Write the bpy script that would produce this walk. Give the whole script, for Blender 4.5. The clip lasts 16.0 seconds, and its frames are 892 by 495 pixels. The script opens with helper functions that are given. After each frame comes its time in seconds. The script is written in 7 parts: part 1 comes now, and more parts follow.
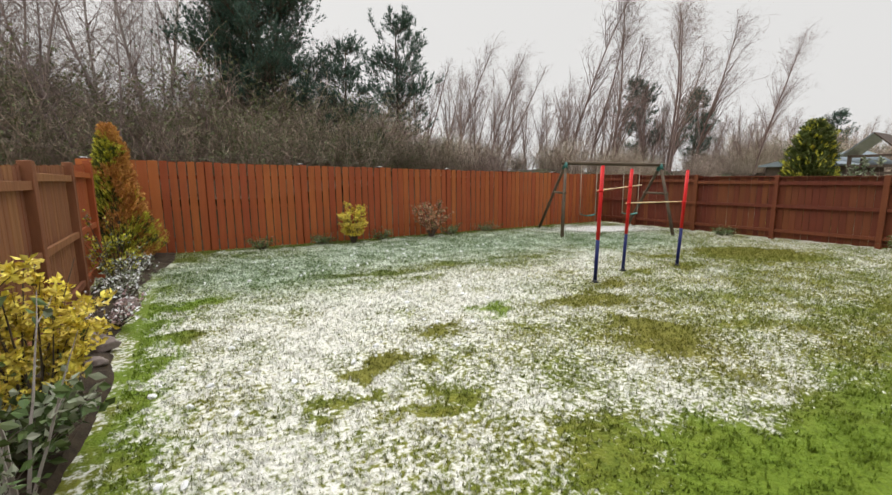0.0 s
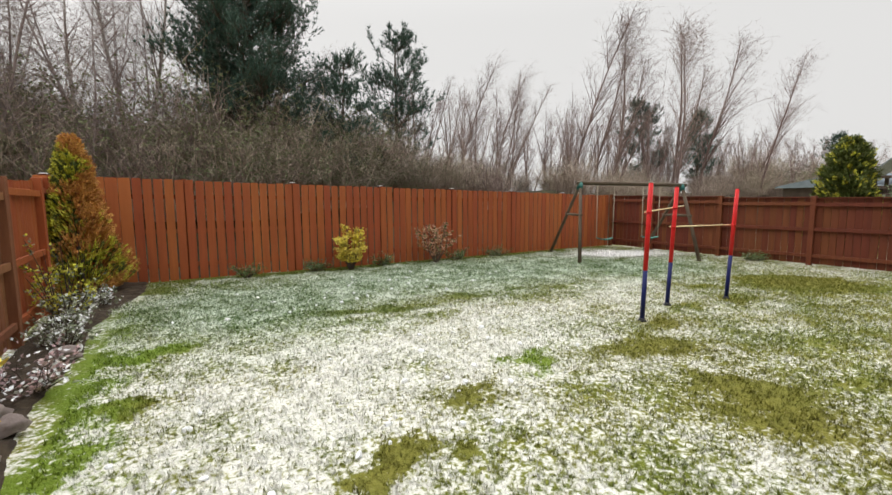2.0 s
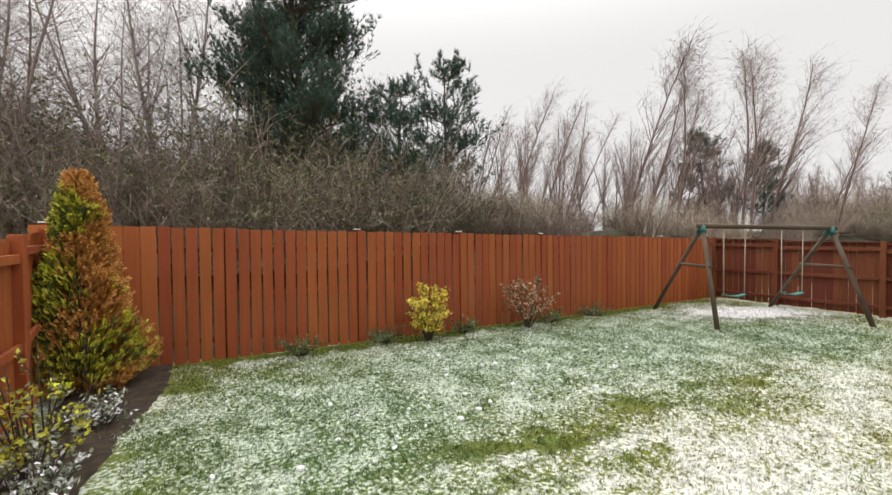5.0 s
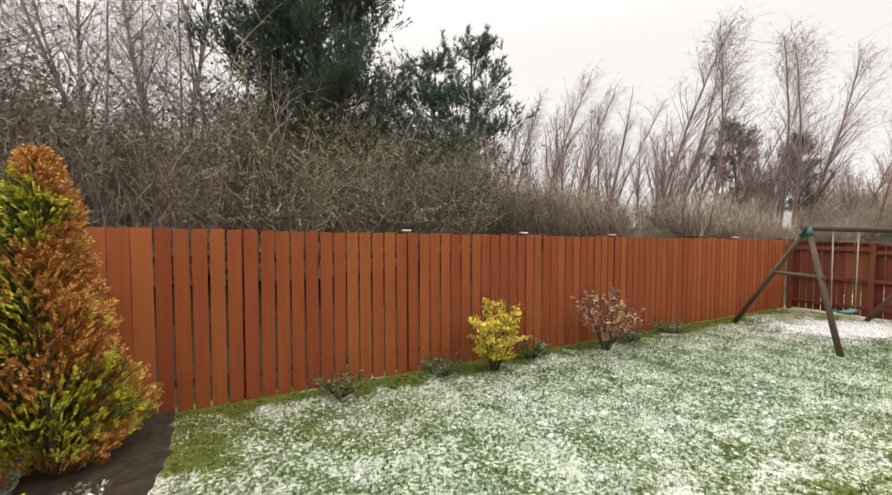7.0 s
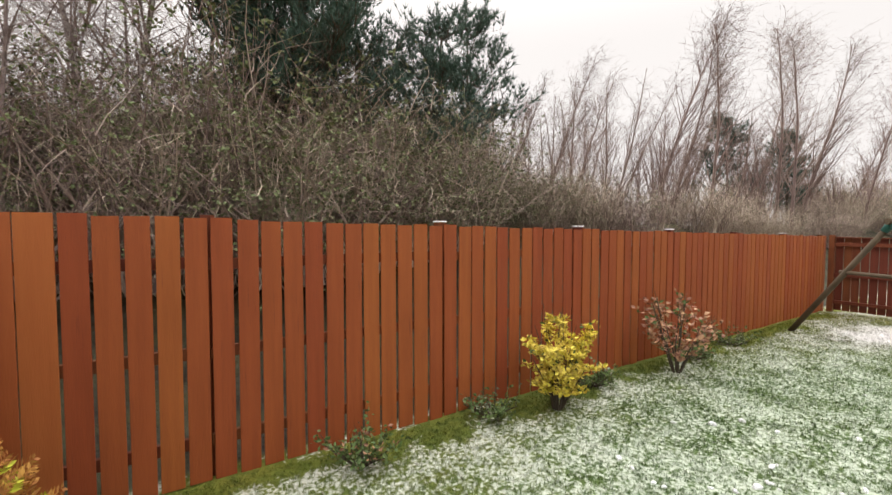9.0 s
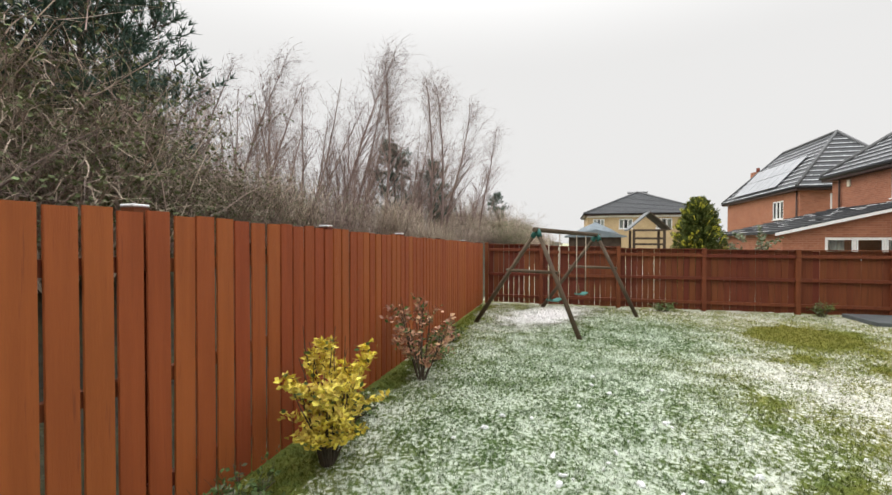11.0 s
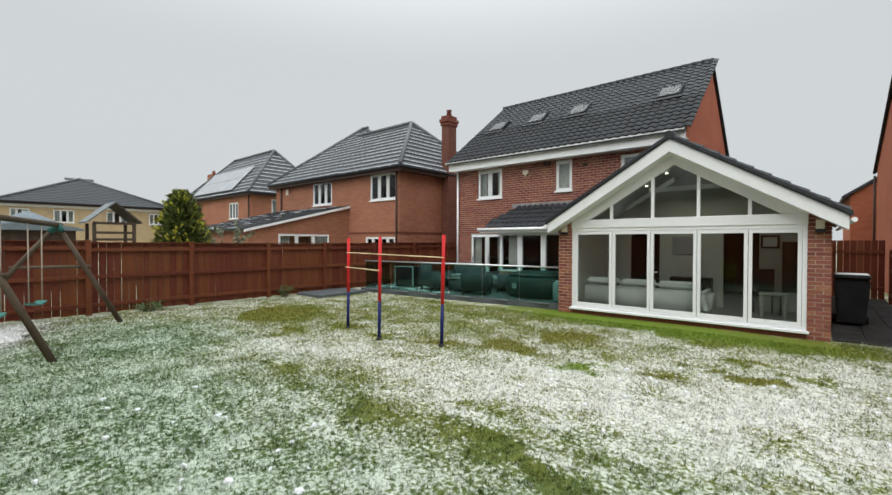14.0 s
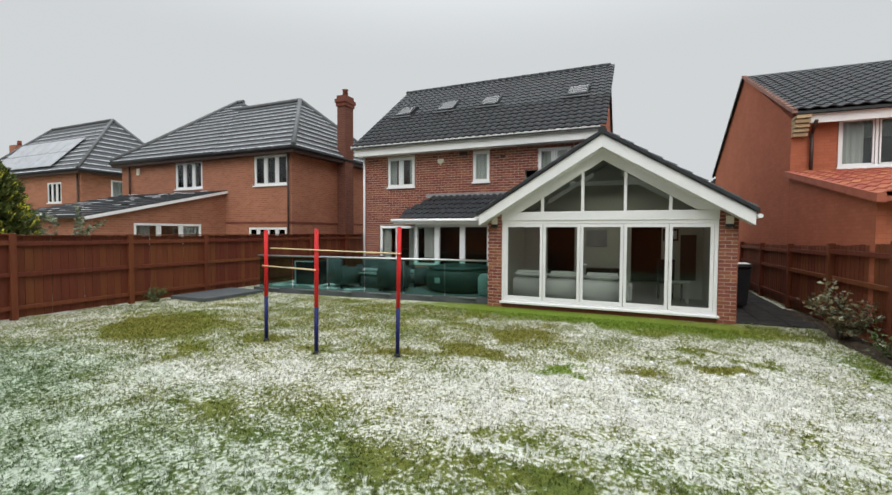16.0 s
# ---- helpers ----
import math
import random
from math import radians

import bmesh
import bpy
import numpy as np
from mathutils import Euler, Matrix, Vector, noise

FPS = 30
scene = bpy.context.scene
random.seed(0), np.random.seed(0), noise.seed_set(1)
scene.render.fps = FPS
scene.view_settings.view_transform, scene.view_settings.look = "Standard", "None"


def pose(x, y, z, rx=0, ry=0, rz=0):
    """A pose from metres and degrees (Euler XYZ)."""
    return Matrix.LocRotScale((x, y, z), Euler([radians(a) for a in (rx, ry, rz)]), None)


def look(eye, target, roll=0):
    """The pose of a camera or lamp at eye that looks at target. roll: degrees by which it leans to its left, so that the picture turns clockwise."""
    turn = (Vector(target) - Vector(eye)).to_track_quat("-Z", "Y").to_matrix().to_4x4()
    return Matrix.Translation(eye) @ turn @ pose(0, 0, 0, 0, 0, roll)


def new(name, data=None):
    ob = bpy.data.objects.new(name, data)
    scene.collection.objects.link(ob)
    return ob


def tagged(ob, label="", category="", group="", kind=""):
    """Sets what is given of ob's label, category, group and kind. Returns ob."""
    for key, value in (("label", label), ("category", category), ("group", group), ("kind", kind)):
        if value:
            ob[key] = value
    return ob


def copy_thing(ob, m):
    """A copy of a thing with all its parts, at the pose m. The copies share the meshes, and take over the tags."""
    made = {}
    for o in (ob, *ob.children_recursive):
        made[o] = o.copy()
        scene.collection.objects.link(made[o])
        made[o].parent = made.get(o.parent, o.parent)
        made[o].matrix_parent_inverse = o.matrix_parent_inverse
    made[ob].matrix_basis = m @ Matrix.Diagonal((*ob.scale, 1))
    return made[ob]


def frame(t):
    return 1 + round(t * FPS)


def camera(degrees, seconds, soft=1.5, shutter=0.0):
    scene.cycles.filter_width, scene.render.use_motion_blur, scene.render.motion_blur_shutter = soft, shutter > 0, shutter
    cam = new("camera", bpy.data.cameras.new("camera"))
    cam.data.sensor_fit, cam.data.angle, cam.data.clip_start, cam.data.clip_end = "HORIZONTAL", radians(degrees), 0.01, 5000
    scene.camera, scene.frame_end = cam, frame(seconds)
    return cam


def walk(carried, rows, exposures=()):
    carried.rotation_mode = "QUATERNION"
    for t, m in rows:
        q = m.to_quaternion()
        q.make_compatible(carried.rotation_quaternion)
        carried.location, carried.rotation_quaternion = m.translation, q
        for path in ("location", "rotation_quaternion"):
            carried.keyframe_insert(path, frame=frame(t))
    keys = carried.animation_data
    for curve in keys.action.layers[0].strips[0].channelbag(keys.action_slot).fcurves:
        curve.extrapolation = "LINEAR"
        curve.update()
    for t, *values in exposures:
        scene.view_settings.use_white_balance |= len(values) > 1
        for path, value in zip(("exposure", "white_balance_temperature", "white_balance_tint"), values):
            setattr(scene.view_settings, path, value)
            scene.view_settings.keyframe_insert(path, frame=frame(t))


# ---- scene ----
cam = camera(91.7, 16.0)
PATH = [
    (0, (-1.21, -0.445, 1.655), (-0.226, 1.268, 1.348), -0.4),
    (0.5, (-1.114, -0.428, 1.647), (-0.125, 1.298, 1.441), -0.5),
    (1, (-1.027, -0.07, 1.59), (-0.035, 1.655, 1.388), -0.4),
    (1.5, (-0.979, 0.299, 1.623), (0.017, 2.021, 1.417), -0.3),
    (2, (-0.925, 0.708, 1.621), (0.09, 2.419, 1.413), -0.3),
    (2.5, (-0.94, 1.176, 1.647), (0.109, 2.867, 1.441), -0.2),
    (3, (-1.025, 1.7, 1.693), (0.027, 3.388, 1.484), -0.3),
    (3.5, (-1.07, 2.202, 1.769), (-0.024, 3.893, 1.558), -0.4),
    (4, (-1.096, 2.656, 1.865), (-0.098, 4.379, 1.681), -0.4),
    (4.5, (-1.147, 3.112, 1.928), (-0.183, 4.863, 1.864), -0.5),
    (4.7, (-1.152, 3.297, 1.929), (-0.196, 5.053, 1.883), -0.5),
    (6.8, (-1.353, 5.404, 2.14), (-0.392, 7.155, 2.053), 0.1),
    (7, (-1.349, 5.603, 2.134), (-0.383, 7.352, 2.046), 0.1),
    (7.5, (-1.298, 6.058, 2.119), (-0.328, 7.805, 2.032), 0.1),
    (8, (-1.244, 6.591, 2.109), (-0.272, 8.336, 2.012), 0.2),
    (8.2, (-1.264, 6.802, 2.101), (-0.291, 8.547, 2.0), 0.2),
    (10.5, (-0.992, 8.636, 1.917), (0.739, 9.637, 1.88), 0.1),
    (11, (-0.831, 8.967, 1.883), (1.097, 9.498, 1.857), 0.1),
    (11.5, (-0.766, 9.342, 1.861), (1.229, 9.475, 1.842), 0.2),
    (12, (-0.628, 9.516, 1.839), (1.363, 9.328, 1.825), 0.0),
    (12.5, (-0.546, 9.684, 1.829), (1.358, 9.071, 1.822), 0.2),
    (13, (-0.539, 9.759, 1.822), (1.177, 8.731, 1.819), 0.0),
    (13.5, (-0.535, 9.746, 1.767), (0.974, 8.433, 1.764), -0.1),
    (14, (-0.442, 9.731, 1.752), (0.858, 8.212, 1.723), 0.1),
    (14.5, (-0.19, 9.683, 1.755), (0.967, 8.053, 1.697), 0.2),
    (15, (0.23, 9.609, 1.78), (1.27, 7.903, 1.712), 0.3),
    (15.5, (0.697, 9.616, 1.751), (1.592, 7.829, 1.685), 0.3),
    (16, (1.187, 9.675, 1.79), (1.99, 7.844, 1.719), 0.3),
]
walk(cam, [(t, look(eye, target, roll)) for t, eye, target, roll in PATH], [(0.0, 0.62, 6800, 10), (3.0, 0.62, 6800, 10), (4.7, 0.72, 6800, 11), (6.8, 0.9, 7000, 13), (8.2, 0.93, 7050, 14), (10.5, 0.8, 6850, 11), (12.0, 0.58, 6600, 8), (13.5, 0.4, 6380, 6), (16.0, 0.4, 6450, 7)])

# ---- world and sun: a bright overcast winter day ----
world = bpy.data.worlds.new("overcast_sky")
scene.world = world
world.use_nodes = True
wn, wl = world.node_tree.nodes, world.node_tree.links
wn.clear()
sky = wn.new("ShaderNodeTexSky")
sky.sky_type, sky.sun_disc = "NISHITA", False
sky.sun_elevation, sky.sun_rotation = radians(40), radians(-20)
sky.air_density, sky.dust_density, sky.ozone_density = 1.0, 6.0, 1.0
sky_grey = wn.new("ShaderNodeHueSaturation")
sky_grey.inputs["Saturation"].default_value = 0.12
sky_grey.inputs["Value"].default_value = 0.10
cloud = wn.new("ShaderNodeMixRGB")
cloud.inputs["Fac"].default_value = 0.95
cloud.inputs["Color2"].default_value = (0.5, 0.51, 0.525, 1)
wbg, wout = wn.new("ShaderNodeBackground"), wn.new("ShaderNodeOutputWorld")
wbg.inputs["Strength"].default_value = 1.0
wl.new(sky.outputs[0], sky_grey.inputs["Color"])
wl.new(sky_grey.outputs[0], cloud.inputs["Color1"])
wtc, wsep, wmap, wmul = wn.new("ShaderNodeTexCoord"), wn.new("ShaderNodeSeparateXYZ"), wn.new("ShaderNodeMapRange"), wn.new("ShaderNodeVectorMath")
wmap.interpolation_type = "SMOOTHSTEP"
wmap.inputs["From Min"].default_value, wmap.inputs["From Max"].default_value = 0.35, 1.0
wmap.inputs["To Min"].default_value, wmap.inputs["To Max"].default_value = 1.0, 3.4
wmul.operation = "SCALE"
wl.new(wtc.outputs["Generated"], wsep.inputs[0])
wl.new(wsep.outputs["Z"], wmap.inputs["Value"])
wl.new(cloud.outputs[0], wmul.inputs[0])
wl.new(wmap.outputs[0], wmul.inputs["Scale"])
wl.new(wmul.outputs[0], wbg.inputs["Color"])
wl.new(wbg.outputs[0], wout.inputs["Surface"])
sun = new("sun", bpy.data.lights.new("sun", "SUN"))
sun.data.energy, sun.data.angle, sun.data.color = 1.0, radians(50), (1.0, 0.97, 0.93)
sun.matrix_world = pose(0, 0, 30, -50, 0, 20)

# ---- helpers ----
TAU = math.tau


def nodes_of(name):
    m = bpy.data.materials.new(name)
    m.use_nodes = True
    nt = m.node_tree
    return m, nt, nt.nodes["Principled BSDF"]


def noise_node(nt, vec, scale, detail=4.0, rough=0.6):
    n = nt.nodes.new("ShaderNodeTexNoise")
    n.inputs["Scale"].default_value, n.inputs["Detail"].default_value, n.inputs["Roughness"].default_value = scale, detail, rough
    nt.links.new(vec, n.inputs["Vector"])
    return n.outputs["Fac"]


def maths(nt, op, a, b=None, clamp=False):
    n = nt.nodes.new("ShaderNodeMath")
    n.operation, n.use_clamp = op, clamp
    for k, v in ((0, a), (1, b)):
        if v is None:
            continue
        if isinstance(v, (int, float)):
            n.inputs[k].default_value = v
        else:
            nt.links.new(v, n.inputs[k])
    return n.outputs[0]


def ramp(nt, fac, lo, hi):
    n = nt.nodes.new("ShaderNodeMapRange")
    n.interpolation_type = "SMOOTHSTEP"
    n.inputs["From Min"].default_value, n.inputs["From Max"].default_value = lo, hi
    nt.links.new(fac, n.inputs["Value"])
    return n.outputs[0]


def blend(nt, fac, a, b):
    n = nt.nodes.new("ShaderNodeMixRGB")
    for k, v in (("Fac", fac), ("Color1", a), ("Color2", b)):
        if isinstance(v, tuple):
            n.inputs[k].default_value = (*v, 1)
        elif isinstance(v, (int, float)):
            n.inputs[k].default_value = v
        else:
            nt.links.new(v, n.inputs[k])
    return n.outputs[0]


def relief(nt, bsdf, height, strength, distance=0.01):
    b = nt.nodes.new("ShaderNodeBump")
    b.inputs["Strength"].default_value, b.inputs["Distance"].default_value = strength, distance
    nt.links.new(height, b.inputs["Height"])
    nt.links.new(b.outputs[0], bsdf.inputs["Normal"])


def coords(nt, stretch=(1, 1, 1), shift=True):
    tc, mp = nt.nodes.new("ShaderNodeTexCoord"), nt.nodes.new("ShaderNodeMapping")
    mp.inputs["Scale"].default_value = stretch
    nt.links.new(tc.outputs["Object"], mp.inputs["Vector"])
    if shift:
        oi = nt.nodes.new("ShaderNodeObjectInfo")
        cx = nt.nodes.new("ShaderNodeCombineXYZ")
        nt.links.new(maths(nt, "MULTIPLY", oi.outputs["Random"], 37.0), cx.inputs[0])
        nt.links.new(maths(nt, "MULTIPLY", oi.outputs["Random"], 91.0), cx.inputs[2])
        nt.links.new(cx.outputs[0], mp.inputs["Location"])
    return mp.outputs[0]


def surface(name, c1, c2, scale=5.0, rough=0.7, bump=0.25, fine=40.0, stretch=(1, 1, 1), vary=0.0, metal=0.0, spec=0.3, island=0.0, c3=None):
    """A worn two-tone surface: broad patches, fine grain, some relief; pieces vary by chance."""
    m, nt, p = nodes_of(name)
    v = coords(nt, stretch)
    broad, grain = noise_node(nt, v, scale), noise_node(nt, v, fine, 5.0, 0.7)
    f = maths(nt, "ADD", maths(nt, "MULTIPLY", ramp(nt, broad, 0.3, 0.7), 0.65), maths(nt, "MULTIPLY", ramp(nt, grain, 0.25, 0.75), 0.35))
    col = blend(nt, f, c1, c2)
    if c3:
        spots = ramp(nt, noise_node(nt, v, scale * 2.3, 6.0, 0.7), 0.6, 0.72)
        col = blend(nt, maths(nt, "MULTIPLY", spots, 0.6), col, c3)
    for amount, kind in ((vary, "ShaderNodeObjectInfo"), (island, "ShaderNodeNewGeometry")):
        if amount:
            r = nt.nodes.new(kind)
            hs = nt.nodes.new("ShaderNodeHueSaturation")
            src = r.outputs["Random"] if kind == "ShaderNodeObjectInfo" else r.outputs["Random Per Island"]
            nt.links.new(maths(nt, "ADD", maths(nt, "MULTIPLY", src, amount), 1 - amount / 2), hs.inputs["Value"])
            nt.links.new(maths(nt, "ADD", maths(nt, "MULTIPLY", src, amount * 0.06), 0.5 - amount * 0.03), hs.inputs["Hue"])
            nt.links.new(col, hs.inputs["Color"])
            col = hs.outputs[0]
    nt.links.new(col, p.inputs["Base Color"])
    p.inputs["Metallic"].default_value = metal
    p.inputs["Specular IOR Level"].default_value = spec
    nt.links.new(maths(nt, "ADD", maths(nt, "MULTIPLY", grain, 0.25), rough - 0.12, clamp=True), p.inputs["Roughness"])
    if bump:
        relief(nt, p, grain, bump)
    return m


def glass(name, tint=(0.86, 0.9, 0.89), gloss=1.0):
    m = bpy.data.materials.new(name)
    m.use_nodes = True
    nt = m.node_tree
    nt.nodes.clear()
    tr, gl = nt.nodes.new("ShaderNodeBsdfTransparent"), nt.nodes.new("ShaderNodeBsdfGlossy")
    mx, fr, out = nt.nodes.new("ShaderNodeMixShader"), nt.nodes.new("ShaderNodeFresnel"), nt.nodes.new("ShaderNodeOutputMaterial")
    tr.inputs["Color"].default_value = (*tint, 1)
    gl.inputs["Roughness"].default_value = 0.015
    fr.inputs["IOR"].default_value = 1.52
    nt.links.new(maths(nt, "MULTIPLY", fr.outputs[0], gloss * 1.1, clamp=True), mx.inputs[0])
    nt.links.new(tr.outputs[0], mx.inputs[1])
    nt.links.new(gl.outputs[0], mx.inputs[2])
    nt.links.new(mx.outputs[0], out.inputs["Surface"])
    return m


def brickwork(name, c1, c2, mortar, scale=1.0, plane="xz", rough=0.85):
    """Courses of bricks 225 x 75 mm, as colour and relief, for walls seen from afar."""
    m, nt, p = nodes_of(name)
    tc = nt.nodes.new("ShaderNodeTexCoord")
    sp, cb = nt.nodes.new("ShaderNodeSeparateXYZ"), nt.nodes.new("ShaderNodeCombineXYZ")
    nt.links.new(tc.outputs["Object"], sp.inputs[0])
    along = maths(nt, "ADD", sp.outputs["X"], sp.outputs["Y"])
    nt.links.new(along, cb.inputs[0])
    nt.links.new(sp.outputs["Z"], cb.inputs[1])
    b = nt.nodes.new("ShaderNodeTexBrick")
    b.inputs["Scale"].default_value = scale
    for key, val in (("Mortar Size", 0.006), ("Mortar Smooth", 0.2), ("Bias", 0.0), ("Brick Width", 0.225), ("Row Height", 0.075)):
        b.inputs[key].default_value = val
    b.inputs["Color1"].default_value, b.inputs["Color2"].default_value, b.inputs["Mortar"].default_value = (*c1, 1), (*c2, 1), (*mortar, 1)
    nt.links.new(cb.outputs[0], b.inputs["Vector"])
    v = coords(nt, shift=False)
    stain = noise_node(nt, v, 0.9, 6.0, 0.65)
    grain = noise_node(nt, v, 22.0, 5.0, 0.7)
    hs = nt.nodes.new("ShaderNodeHueSaturation")
    nt.links.new(maths(nt, "ADD", maths(nt, "MULTIPLY", stain, 0.45), maths(nt, "ADD", maths(nt, "MULTIPLY", grain, 0.35), 0.6)), hs.inputs["Value"])
    nt.links.new(b.outputs["Color"], hs.inputs["Color"])
    nt.links.new(hs.outputs[0], p.inputs["Base Color"])
    p.inputs["Roughness"].default_value = rough
    p.inputs["Specular IOR Level"].default_value = 0.2
    relief(nt, p, maths(nt, "SUBTRACT", maths(nt, "MULTIPLY", grain, 0.4), b.outputs["Fac"]), 0.5)
    return m


